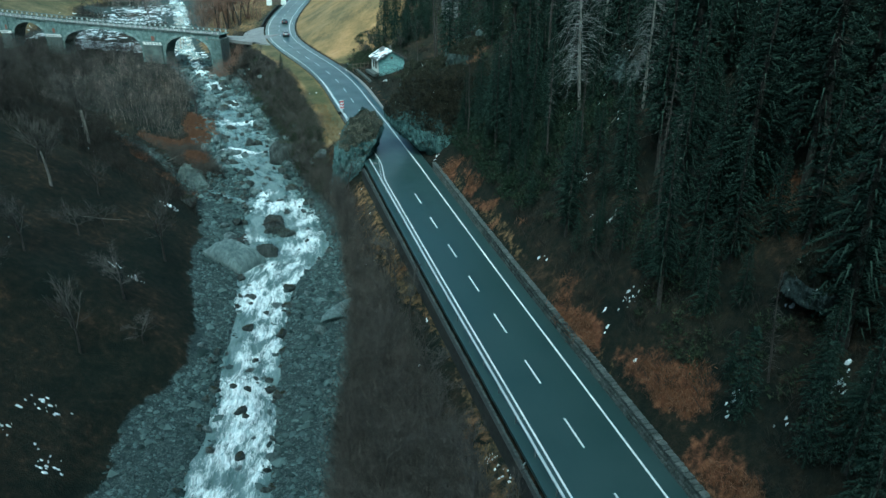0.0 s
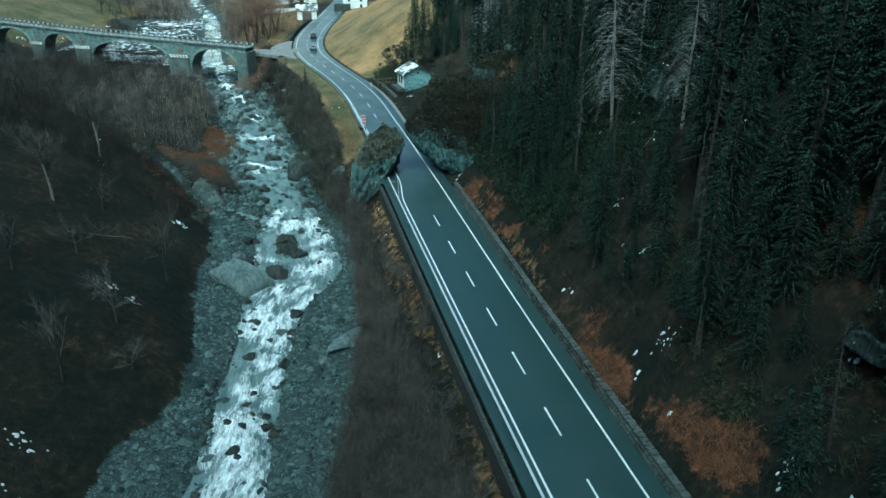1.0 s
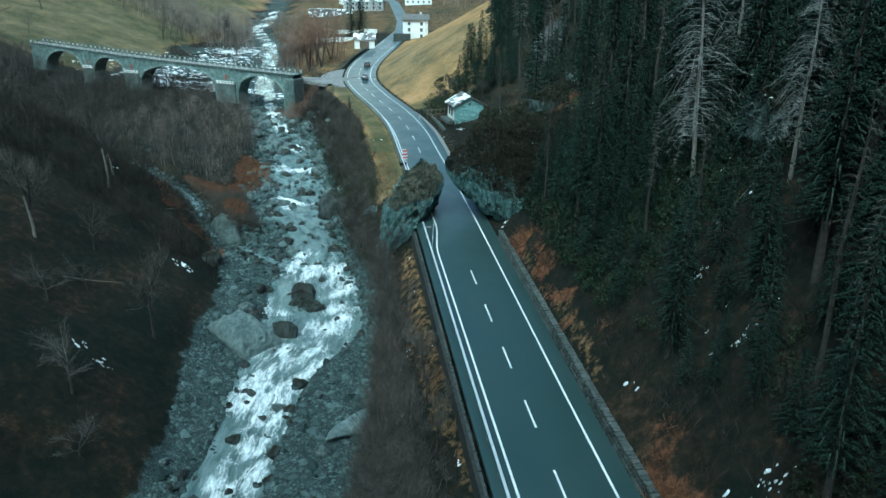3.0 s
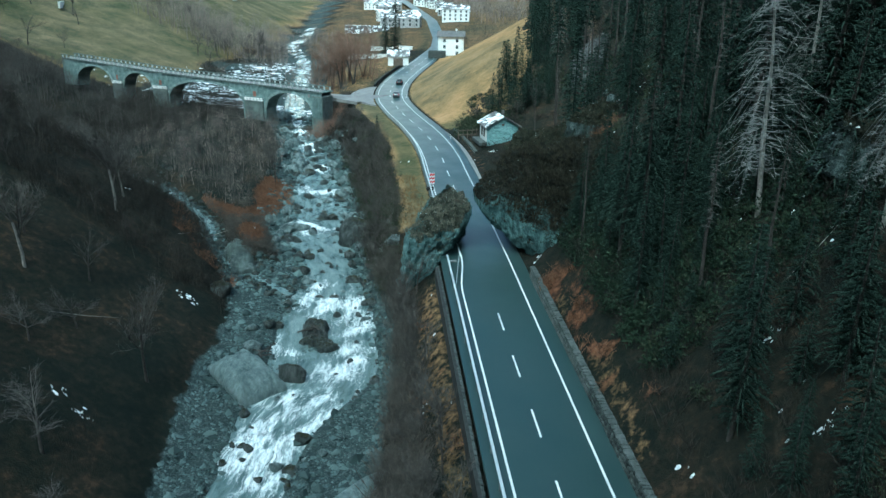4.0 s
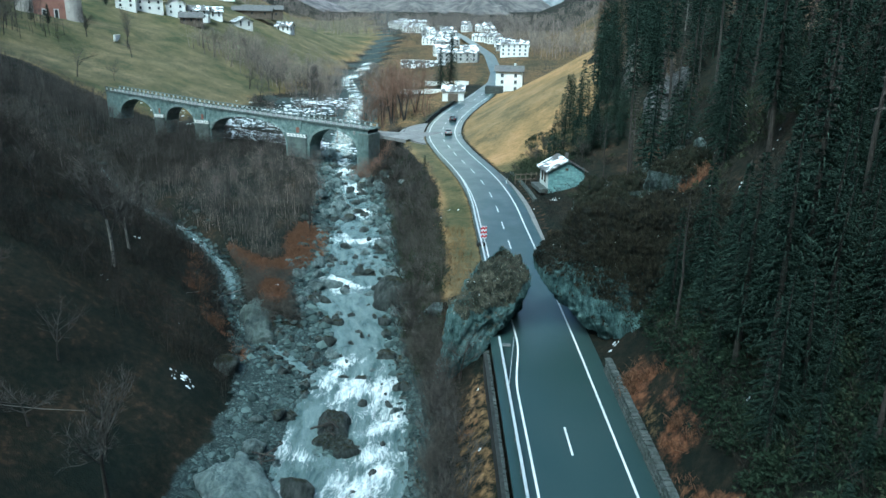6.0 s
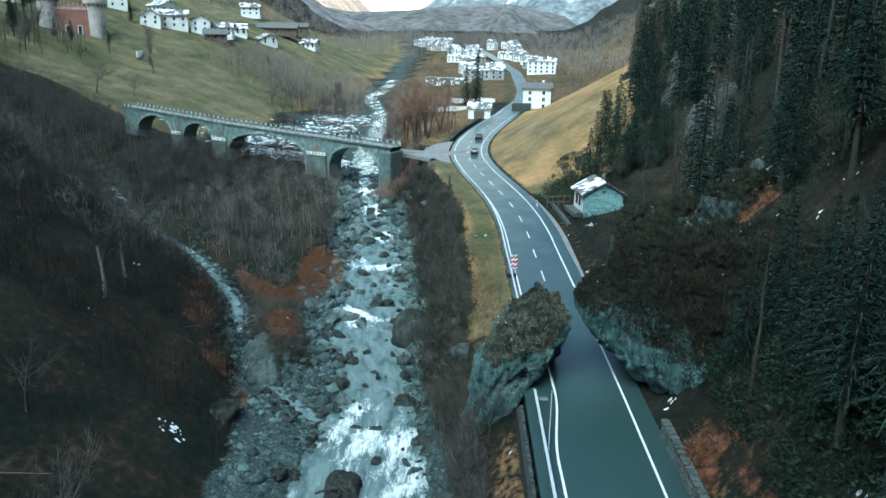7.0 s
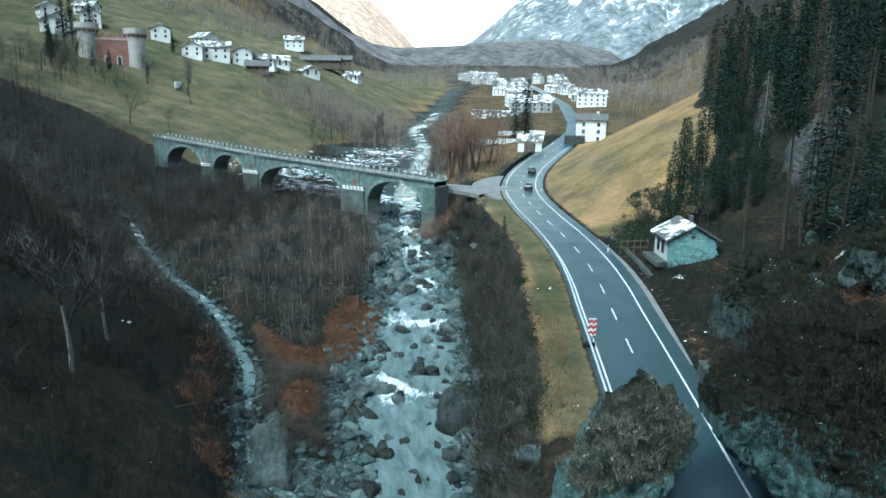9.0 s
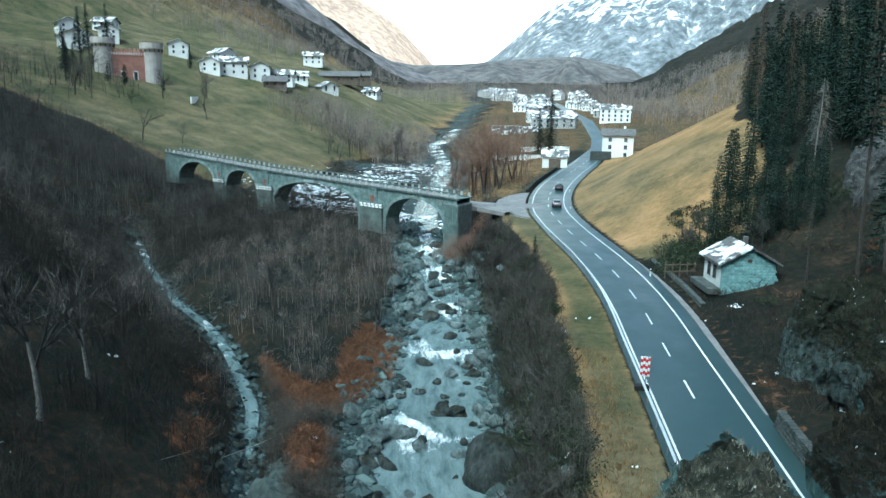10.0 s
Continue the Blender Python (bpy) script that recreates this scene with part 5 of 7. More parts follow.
# ---- bridge ----
def stone_bridge():
    """Four low arches on stout piers, with a parapet of short posts. Local x runs along the deck."""
    o, dvec = Vector((-114, 226, 0)), Vector((32, -8, 0)).normalized()
    ang = math.degrees(math.atan2(dvec.y, dvec.x))
    th = empty("stone_bridge", pose(o.x, o.y, 0, 0, 0, ang), "old grey stone arch bridge over the river", "bridge")
    deck = lambda s: float(np.interp(s, [-70, -32, 0, 28, 54], [20.4, 18.6, 16.9, 16.0, 15.2]))
    half = 2.2
    spans = [(-34.5, -20.0, 12.4), (-15.5, -4.2, 12.0), (2.0, 28.2, 11.0), (35.8, 50.4, 9.8)]
    low = lambda s: float(np.interp(s, [-70, -30, 0, 30, 55], [12, 11, 6.5, 5.5, 4]))

    def soffit(s):
        for a, b, spring in spans:
            if a < s < b:
                crown = deck((a + b) / 2) - 1.1
                u = (s - (a + b) / 2) / ((b - a) / 2)
                return spring + (crown - spring) * math.sqrt(max(0, 1 - u * u))
        return None
    marks = sorted(set([-40.0, 53.5] + [v for a, b, _ in spans for v in np.linspace(a, b, 15)] + list(np.arange(-38, 50, 4.0))))
    verts, faces = [], []
    for s in marks:
        q = soffit(s)
        z0 = low(s) if q is None else q
        verts += [(s, -half, z0), (s, -half, deck(s)), (s, half, deck(s)), (s, half, z0)]
    n = len(marks)
    for i in range(n - 1):
        a = i * 4
        mid = soffit((marks[i] + marks[i + 1]) / 2)
        if mid is not None:
            for k, (s, q) in enumerate(((marks[i], soffit(marks[i])), (marks[i + 1], soffit(marks[i + 1])))):
                if q is None:
                    sp = [c for aa, bb, c in spans if abs(aa - s) < 1e-6 or abs(bb - s) < 1e-6][0]
                    kk = len(verts)
                    verts += [(s, -half, sp), (s, half, sp)]
                    if k == 0:
                        lo0, lo3 = kk, kk + 1
                    else:
                        hi0, hi3 = kk, kk + 1
                elif k == 0:
                    lo0, lo3 = a, a + 3
                else:
                    hi0, hi3 = a + 4, a + 7
            faces += [(lo0, hi0, a + 5, a + 1), (a + 2, a + 6, hi3, lo3), (lo3, hi3, hi0, lo0), (a + 1, a + 5, a + 6, a + 2)]
        else:
            faces += [(a, a + 4, a + 5, a + 1), (a + 2, a + 6, a + 7, a + 3), (a + 1, a + 5, a + 6, a + 2), (a + 3, a + 7, a + 4, a)]
            for e, nb in ((0, i - 1), (4, i + 1)):
                if 0 <= nb < n - 1 and soffit((marks[nb] + marks[nb + 1]) / 2) is not None:
                    faces.append((a + e, a + e + 1, a + e + 2, a + e + 3))
    part("arch_wall", (verts, faces), BRIDGESTONE, th, "weathered masonry arches")
    # a ring of wedge stones round each arch, on both faces
    for a, b, spring in spans:
        crown, mid_s, half_s = deck((a + b) / 2) - 1.1, (a + b) / 2, (b - a) / 2
        count = max(16, int((b - a) * 1.1))
        for i in range(count):
            t0, t1 = math.pi * (i + 0.06) / count, math.pi * (i + 0.94) / count
            ring = [(mid_s - math.cos(t) * (half_s + e), spring + math.sin(t) * (crown - spring + e)) for t, e in ((t0, 0.0), (t1, 0.0), (t1, 0.62), (t0, 0.62))]
            vv = [(p, q, zz) for q in (-half - 0.09, half + 0.09) for p, zz in ring]
            part("arch_stone", (vv, [(0, 1, 2, 3), (7, 6, 5, 4), (0, 4, 5, 1), (1, 5, 6, 2), (2, 6, 7, 3), (3, 7, 4, 0)]), RINGSTONE, th)
    for a, b, zc in ((-20, -15.5, 13.6), (-4.2, 2.0, 13.2), (28.4, 35.6, 12.4)):
        w, c = b - a, (a + b) / 2
        z1 = zc
        part("pier", box(w * 0.84, 5.4, z1 - low(c) + 3, c, 0, (z1 + low(c) - 3) / 2, 0.12), PIERSTONE, th)
        part("buttress", box(w * 0.34, 4.9, deck(c) - z1 + 0.2, c + w * 0.05, 0, (z1 + deck(c)) / 2 - 0.1, 0.06), BRIDGESTONE, th)
        part("niche", box(w * 0.14, 0.2, 1.5, c + w * 0.05, -2.42, z1 + 1.0, 0.02), RUSTBRICK, th, "reddish brick niche")
        cap = part("pier_cap", box(w * 0.8, 5.1, 0.5, c, 0, z1 + 0.2, 0.1), BRIDGESTONE, th, "stepped cap of pale stones")
        for i in range(6):
            for r in range(2):
                part("stone", box(w * 0.09, 0.5, 0.34, c - w * 0.36 + i * w * 0.145 + r * 0.25, -2.62 - 0.1 * r, z1 - 0.1 - 0.42 * r, 0.05), PLASTER, cap)
    part("abutment", box(3.2, 4.9, 12.0, 52.3, 0, 8.2, 0.15), PIERSTONE, th)
    for i in range(7):
        part("rib", box(0.28, 0.2, 5.2, 50.9 + i * 0.45, -2.5, 11.2, 0.04), BRIDGESTONE, th)
    top = [(s, sg * (half - 0.35), deck(s) + 0.03) for s in np.arange(-40, 54.5, 4.0) for sg in (-1, 1)]
    part("deck", (top, [(2 * i, 2 * i + 1, 2 * i + 3, 2 * i + 2) for i in range(len(top) // 2 - 1)]), TURNOUT, th, "pale gravel deck")
    for sgn in (-1, 1):
        verts, faces = [], []
        ss = np.linspace(-40, 54, 32)
        for s in ss:
            for yv, zz in ((sgn * half - 0.28, -0.15), (sgn * half + 0.28, -0.15), (sgn * half + 0.28, 0.18), (sgn * half - 0.28, 0.18)):
                verts.append((s, yv, deck(s) + zz))
            for yv, zz in ((sgn * half - 0.13, 0.95), (sgn * half + 0.13, 0.95), (sgn * half + 0.13, 1.15), (sgn * half - 0.13, 1.15)):
                verts.append((s, yv, deck(s) + zz))
        for i in range(31):
            for base in (0, 4):
                for j in range(4):
                    a, b = i * 8 + base + j, i * 8 + base + (j + 1) % 4
                    faces.append((a, b, b + 8, a + 8))
        rail = part("parapet", (verts, faces), PIERSTONE, th, "dark rail and string course")
        me = bpy.data.meshes.new("parapet_post")
        b = box(0.42, 0.3, 0.85, 0, 0, 0.5, 0.04)
        b.to_mesh(me)
        b.free()
        me.materials.append(LIMESTONE)
        for s in np.arange(-39.5, 54, 1.75):
            p = new("parapet_post", me)
            p.parent = rail
            p.matrix_basis = pose(float(s), sgn * half, deck(s))
    return th


stone_bridge()


# ---- buildings ----
def building(name, x, y, z, w, d, h, turn, wall_m, roof_m, label, category="house", pitch=0.42, windows=None, over=0.5, floors=3, cols=4, group="", detail=True, sides="fl"):
    """A gabled house: walls, roof, windows with frames and sills. Local -y is the front; the ridge runs along x."""
    th = empty(name, pose(x, y, z, 0, 0, turn), label, category, group)
    rise = d / 2 * pitch
    v = [(-w / 2, -d / 2, -2.0), (w / 2, -d / 2, -2.0), (w / 2, d / 2, -2.0), (-w / 2, d / 2, -2.0), (-w / 2, -d / 2, h), (w / 2, -d / 2, h), (w / 2, d / 2, h), (-w / 2, d / 2, h), (-w / 2, 0, h + rise), (w / 2, 0, h + rise)]
    part("wall", (v, [(0, 1, 5, 4), (2, 3, 7, 6), (1, 2, 6, 9, 5), (3, 0, 4, 8, 7), (3, 2, 1, 0)]), wall_m, th)
    t = 0.22
    ww, e = w / 2 + over, d / 2 + over
    ze = h - over * pitch
    rv = []
    for zz in (0.03, t + 0.03):
        rv += [(-ww, -e, ze + zz), (ww, -e, ze + zz), (ww, 0, h + rise + zz), (-ww, 0, h + rise + zz), (ww, e, ze + zz), (-ww, e, ze + zz)]
    part("roof", (rv, [(6, 7, 8, 9), (9, 8, 10, 11), (0, 3, 2, 1), (3, 5, 4, 2), (0, 1, 7, 6), (5, 11, 10, 4), (0, 6, 9, 3), (3, 9, 11, 5), (1, 2, 8, 7), (2, 4, 10, 8)]), roof_m, th)
    if detail:
        part("chimney", box(0.8, 0.8, 1.8, w * 0.2, d * 0.12, h + rise * 0.8 + 0.5, 0.05), wall_m, th)
    me = bpy.data.meshes.new("window")
    b = box(1.0, 0.16, 1.35)
    b.to_mesh(me)
    b.free()
    me.materials.append(GLASSY)
    frame_me = bpy.data.meshes.new("frame")
    b = joined(box(1.2, 0.2, 0.1, 0, 0, 0.72), box(1.3, 0.34, 0.1, 0, 0, -0.74), box(0.1, 0.2, 1.45, -0.56), box(0.1, 0.2, 1.45, 0.56), box(0.06, 0.2, 1.4))
    b.to_mesh(frame_me)
    b.free()
    frame_me.materials.append(GREYWOOD)

    def put(px, py, pz, a):
        p = new("window", me)
        p.parent = th
        p.matrix_basis = pose(px, py, pz, 0, 0, a)
        if detail:
            f = new("frame", frame_me)
            f.parent = p
    for f in range(floors):
        zc = 1.5 + f * (h - 0.6) / floors
        if "f" in sides:
            for c in range(cols):
                put(-w / 2 + (c + 0.5) * w / cols, -d / 2, zc, 0)
        for s, sgn in (("l", -1), ("r", 1)):
            if s in sides:
                for c in range(max(2, cols - 1)):
                    put(sgn * w / 2, -d / 2 + (c + 0.5) * d / max(2, cols - 1), zc, 90)
    return th


def stone_hut():
    """Small roadside hut: grey-green rubble gable, board front, snow on slates."""
    x, y, z, turn = -12.7, 174.0, 13.0, 22
    th = empty("stone_hut", pose(x, y, z, 0, 0, turn), "small roadside hut of grey-green rubble with snow on its slates", "hut")
    w, d, h, rise = 6.2, 5.6, 3.0, 1.75
    # the gable looks towards -y, the eaves run along y
    v = [(-w / 2, -d / 2, -1.6), (w / 2, -d / 2, -1.6), (w / 2, d / 2, -1.6), (-w / 2, d / 2, -1.6), (-w / 2, -d / 2, h), (w / 2, -d / 2, h), (w / 2, d / 2, h), (-w / 2, d / 2, h), (0, -d / 2, h + rise), (0, d / 2, h + rise)]
    part("wall", (v, [(0, 1, 5, 8, 4), (1, 2, 6, 5), (2, 3, 7, 9, 6), (3, 0, 4, 7), (3, 2, 1, 0)]), HUTSTONE, th)
    shapes = []
    for i in range(4):
        b = box(1, 1, 1, bevel=0.15)
        me = bpy.data.meshes.new("stone")
        b.to_mesh(me)
        b.free()
        me.materials.append(HUTSTONE)
        shapes.append(me)
    zz = -0.4
    while zz < h + rise - 0.3:
        hw = w / 2 if zz < h else w / 2 * (1 - (zz - h) / rise)
        xx = -hw + 0.1
        while xx < hw - 0.3:
            sw = float(rng.uniform(0.35, 0.75))
            st = new("stone", shapes[int(rng.integers(0, 4))])
            st.parent = th
            st.matrix_basis = pose(xx + sw / 2, -d / 2, zz + 0.15, float(rng.normal(0, 2)), float(rng.normal(0, 3)), 0) @ Matrix.Diagonal((sw * 0.93, 0.2, 0.3, 1))
            xx += sw
        zz += 0.33
    o = 0.55
    for sgn in (-1, 1):
        e, ze = w / 2 + o, h - o * rise / (w / 2)
        rv = []
        for q in (0.05, 0.3):
            rv += [(sgn * e, -d / 2 - o, ze + q), (0, -d / 2 - o, h + rise + q), (0, d / 2 + o, h + rise + q), (sgn * e, d / 2 + o, ze + q)]
        fs = [(0, 1, 2, 3), (4, 7, 6, 5), (0, 4, 5, 1), (1, 5, 6, 2), (2, 6, 7, 3), (3, 7, 4, 0)]
        part("roof", (rv, fs), ROOF if sgn < 0 else SLATE, th, "slates under old snow" if sgn < 0 else "grey slates")
    for i, yy in enumerate(np.linspace(-d / 2 + 0.5, d / 2 - 0.5, 8)):
        part("board", box(0.08, 0.62, 2.7, -w / 2 - 0.02, float(yy), 1.35, 0.02), GREYWOOD, th)
    for yy in (-0.9, 0.9):
        win = part("window", box(0.14, 0.8, 1.5, -w / 2 - 0.03, yy, 1.5, 0.02), GLASSY, th)
        part("frame", joined(box(0.2, 0.1, 1.6, -w / 2 - 0.03, yy - 0.42, 1.5), box(0.2, 0.1, 1.6, -w / 2 - 0.03, yy + 0.42, 1.5), box(0.2, 0.94, 0.1, -w / 2 - 0.03, yy, 2.3)), TIMBER, win)
    part("vent", box(0.5, 0.24, 0.4, 0, -d / 2 - 0.04, h + 0.3, 0.02), TIMBER, th, "dark gable vent")
    part("plinth", box(1.5, d + 0.6, 0.7, -w / 2 - 0.75, 0, -0.35, 0.05), WALLSTONE, th, "stone terrace")
    part("chimney", box(0.5, 0.5, 1.2, 1.0, 1.2, h + rise + 0.1, 0.04), SLATE, th)
    return th


stone_hut()
fence = empty("wooden_fence", pose(-19.6, 178.5, gz(-19.6, 178.5), 0, 0, 30), "short weathered wooden fence beside the hut", "fence")
for i in range(5):
    part("post", box(0.14, 0.14, 2.1, -2 + i, 0, 0.95, 0.02), TIMBER, fence)
for zz in (0.8, 1.7):
    part("plank", box(4.4, 0.06, 0.2, 0, -0.09, zz, 0.01), TIMBER, fence)

building("house", -53.3, 345.5, 14.3, 10.5, 9.0, 8.2, 8, PLASTER, SLATE, "white plastered three-storey house with a grey roof", pitch=0.4, cols=2, floors=3, over=0.7)
garage = part("garden_wall", box(7, 5, 3.0, 0, 0, 0.8, 0.08), WALLSTONE)
garage.matrix_basis = pose(-57.5, 336.5, 14.6, 0, 0, 8)
tagged(garage, "dark stone terrace wall below the white house", "wall")
building("shed", -67.0, 309.0, 13.2, 7.6, 7.0, 3.7, 12, PLASTER, ROOF, "small white shed with a dark gateway and snowy roof", "shed", pitch=0.5, floors=1, cols=1, sides="")
gate = part("gateway", box(3.6, 0.3, 3.0, 0, -3.5, 1.4, 0.02), TIMBER, bpy.data.objects["shed"], "dark wooden gateway")
for cx, cy, cw, ct in ((-92, 349, 16, 15), (-82, 338, 9, 10), (-78, 366, 7, -20), (-90, 372, 12, 20)):
    gw = part("garden_wall", joined(box(cw, 0.7, 1.8, 0, 0, 0.4, 0.06), box(cw + 0.2, 1.0, 0.25, 0, 0, 1.4, 0.08)), PLASTER)
    gw.matrix_basis = pose(cx, cy, gz(cx, cy), 0, 0, ct)
    tagged(gw, "low white garden wall beside the village road", "wall", "garden walls")
stone_wall("wall_5", 247, 300, -5.6, -0.3, 0.9, "low stone wall along the valley road")
building("house", -80.5, 512, gz(-80.5, 512), 17, 10, 7.5, 8, PLASTER, ROOF, "long white village house with rows of windows", cols=5, floors=3, group="village houses")


def castle():
    """A small mock castle: a red front between two pale round towers."""
    x, y, z = -246, 317, 35.0
    th = empty("castle", pose(x, y, z, 0, 0, -44 + 90), "little castle with a red front and pale battlemented towers", "castle")
    part("wall", box(14, 14, 18, 0, 6, 6.5, 0.1), PINK, th, "red plastered front")
    for i in range(8):
        part("merlon", box(0.9, 0.9, 1.1, -5.6 + i * 1.6, -0.6, 16.0, 0.05), PINK, th)
    for i in range(14):
        part("corbel", box(0.35, 0.5, 1.0, -6.0 + i * 0.92, -1.15, 14.4, 0.04), PLASTER, th)
    for xx in (-2.2, 2.4):
        win = part("window", box(1.3, 0.3, 3.6, xx, -1.0, 5.6, 0.05), GLASSY, th)
        part("frame", joined(box(0.35, 0.4, 4.0, xx - 0.8, -1.0, 5.6), box(0.35, 0.4, 4.0, xx + 0.8, -1.0, 5.6), box(1.9, 0.4, 0.4, xx, -1.0, 7.6)), PLASTER, win)
    for sx, zt in ((-9.0, 21.5), (9.0, 20.0)):
        bm = bmesh.new()
        rings = [(-3, 3.7), (zt - 4.5, 3.7), (zt - 3.2, 4.6), (zt - 1.0, 4.6), (zt - 1.0, 3.9), (zt - 1.4, 3.9)]
        prev = None
        for zz, r in rings:
            ring = [bm.verts.new((sx + r * math.cos(k * math.tau / 16), 1 + r * math.sin(k * math.tau / 16), zz)) for k in range(16)]
            if prev:
                for k in range(16):
                    bm.faces.new((prev[k], prev[(k + 1) % 16], ring[(k + 1) % 16], ring[k]))
            prev = ring
        bm.faces.new(prev)
        tower = part("tower", bm, TOWERSTONE, th, "pale round tower")
        for k in range(14):
            a = k * math.tau / 14
            part("corbel", box(0.5, 0.4, 1.3, 0, 0, 0, 0.05), TIMBER, tower).matrix_basis = pose(sx + 4.2 * math.cos(a), 1 + 4.2 * math.sin(a), zt - 4.0, 0, 0, math.degrees(a))
    return th


castle()
# hamlet on the meadow: place, width, eaves height, turn, timber or plaster
plain_houses = [(-286, 392, 11, 5.5, -50, 0), (-257, 381, 9, 5.0, -60, 0), (-268, 404, 10, 6.0, -15, 0), (-251, 391, 13, 6.5, 35, 0), (-243, 402, 14, 6.0, -58, 0), (-236, 412, 10, 4.5, 25, 0),
                (-231, 397, 11, 2.8, 32, 1), (-275, 504, 12, 5.5, 28, 0), (-252, 512, 26, 4.5, 24, 1), (-240, 432, 10, 3.6, 30, 0), (-229, 444, 9, 3.4, -40, 0), (-244, 484, 24, 3.2, 22, 1),
                (-226, 492, 9, 3.5, 10, 0), (-312, 372, 11, 5.5, -45, 0), (-304, 347, 10, 5.0, -52, 0), (-322, 356, 10, 5.5, -30, 0), (-296, 334, 9, 4.5, -48, 0), (-330, 388, 10, 5, 20, 0)]
for i, (hx, hy, hw, hh, tr, timber) in enumerate(plain_houses):
    building("house", hx, hy, gz(hx, hy), hw, 9.5, hh, tr, TIMBER if timber else PLASTER, SLATE if timber else ROOF,
             "dark timber barn with a shallow roof on the meadow edge" if timber else "white village house below the mountain side", "barn" if timber else "house",
             cols=3, floors=1 if timber else 2, group="hamlet houses", detail=False, pitch=0.5, over=0.9, sides="fr")
taken = []
for i in range(66):
    hy = 395 + 560 * (i / 66) ** 1.2 + float(rng.uniform(-12, 12))
    d = float(rng.choice([-1, 1], p=[0.72, 0.28])) * float(rng.uniform(10, 22 + 0.07 * (hy - 380)))
    hx = float(ROAD_X(hy) + d)
    if hy < (470 if d < 0 else 530) or min([math.hypot(hx - a, hy - b) for a, b in taken] + [99]) < 15:
        continue
    taken.append((hx, hy))
    building("house", hx, hy, gz(hx, hy), float(rng.uniform(8, 12)), float(rng.uniform(8, 10)), float(rng.uniform(3.5, 6)), float(rng.uniform(-35, 35)), PLASTER if rng.random() < 0.75 else HUTPLASTER, ROOF,
             "white village house with a snowy roof in the valley", cols=3, floors=2, group="village houses", detail=False)
strip = part("long_shed", box(26, 8, 4.5, 0, 0, 1.6, 0.1), ROOF)
strip.matrix_basis = pose(-126, 468, gz(-126, 468), 0, 0, 8)
tagged(strip, "long low shed with a snow-covered roof", "shed")
fw = part("field_wall", box(11, 0.8, 2.6, 0, 0, 0.6, 0.08), PLASTER)
fw.matrix_basis = pose(-218, 322, gz(-218, 322) + 0.4, 0, 0, 118)
tagged(fw, "short pale wall on the meadow", "wall")


# ---- cars ----
def car(x, y, z, turn, paint, label):
    th = empty("car", pose(x, y, z, 0, 0, turn), label, "car", "cars on the road")
    prof = [(-2.1, 0.35), (-2.15, 0.75), (-1.95, 0.95), (-1.5, 1.42), (0.25, 1.46), (1.05, 0.98), (2.05, 0.8), (2.15, 0.4), (1.9, 0.28), (-1.9, 0.28)]
    bm = bmesh.new()
    sides = []
    for sx in (-0.86, 0.86):
        sides.append([bm.verts.new((sx * (0.8 if zz > 1.2 else 1.0), yy, zz)) for yy, zz in prof])
    n = len(prof)
    for i in range(n):
        bm.faces.new((sides[0][i], sides[0][(i + 1) % n], sides[1][(i + 1) % n], sides[1][i]))
    bm.faces.new(sides[0][::-1])
    bm.faces.new(sides[1])
    bmesh.ops.recalc_face_normals(bm, faces=bm.faces)
    bmesh.ops.bevel(bm, geom=bm.edges[:], offset=0.06, segments=2, affect="EDGES")
    part("body", bm, paint, th, "", True)
    part("rear_window", box(1.25, 0.05, 0.42, 0, -1.76, 1.2, 0.01, (radians(-43), 0, 0)), GLASSY, th)
    part("windscreen", box(1.3, 0.05, 0.72, 0, 0.68, 1.25, 0.01, (radians(58), 0, 0)), GLASSY, th)
    for sx in (-1, 1):
        part("side_window", box(0.04, 1.9, 0.34, sx * 0.78, -0.5, 1.2, 0.01, (0, radians(sx * -18), 0)), GLASSY, th)
        part("tail_light", box(0.3, 0.06, 0.16, sx * 0.66, -2.13, 0.8, 0.02), RED, th, "red tail light")
        for yy in (-1.3, 1.35):
            bm = bmesh.new()
            bmesh.ops.create_cone(bm, cap_ends=True, segments=20, radius1=0.33, radius2=0.33, depth=0.22)
            bmesh.ops.rotate(bm, cent=(0, 0, 0), matrix=Euler((0, radians(90), 0)).to_matrix(), verts=bm.verts)
            bmesh.ops.translate(bm, vec=(sx * 0.78, yy, 0.33), verts=bm.verts)
            tyre = part("wheel", bm, RUBBER, th)
            bm = bmesh.new()
            bmesh.ops.create_cone(bm, cap_ends=True, segments=14, radius1=0.2, radius2=0.18, depth=0.24)
            bmesh.ops.rotate(bm, cent=(0, 0, 0), matrix=Euler((0, radians(90), 0)).to_matrix(), verts=bm.verts)
            bmesh.ops.translate(bm, vec=(sx * 0.78, yy, 0.33), verts=bm.verts)
            part("rim", bm, GALV, tyre)
    return th


DARKCAR = plain("dark car paint", (0.03, 0.032, 0.035), (0.05, 0.052, 0.055), 0.5, 3, 0.25, 0.3, relief=0.0)
GREYCAR = plain("silver car paint", (0.2, 0.205, 0.21), (0.26, 0.265, 0.27), 0.5, 3, 0.3, 0.5, relief=0.0)
for yv, paint, label in ((229, GREYCAR, "grey hatchback driving up the valley road"), (254, DARKCAR, "dark hatchback driving up the valley road")):
    x, yy, z = across(yv, 1.6)
    s = float((ROAD_X(yv + 2) - ROAD_X(yv - 2)) / 4)
    car(x, yy, z, -math.degrees(math.atan(s)), paint, label)

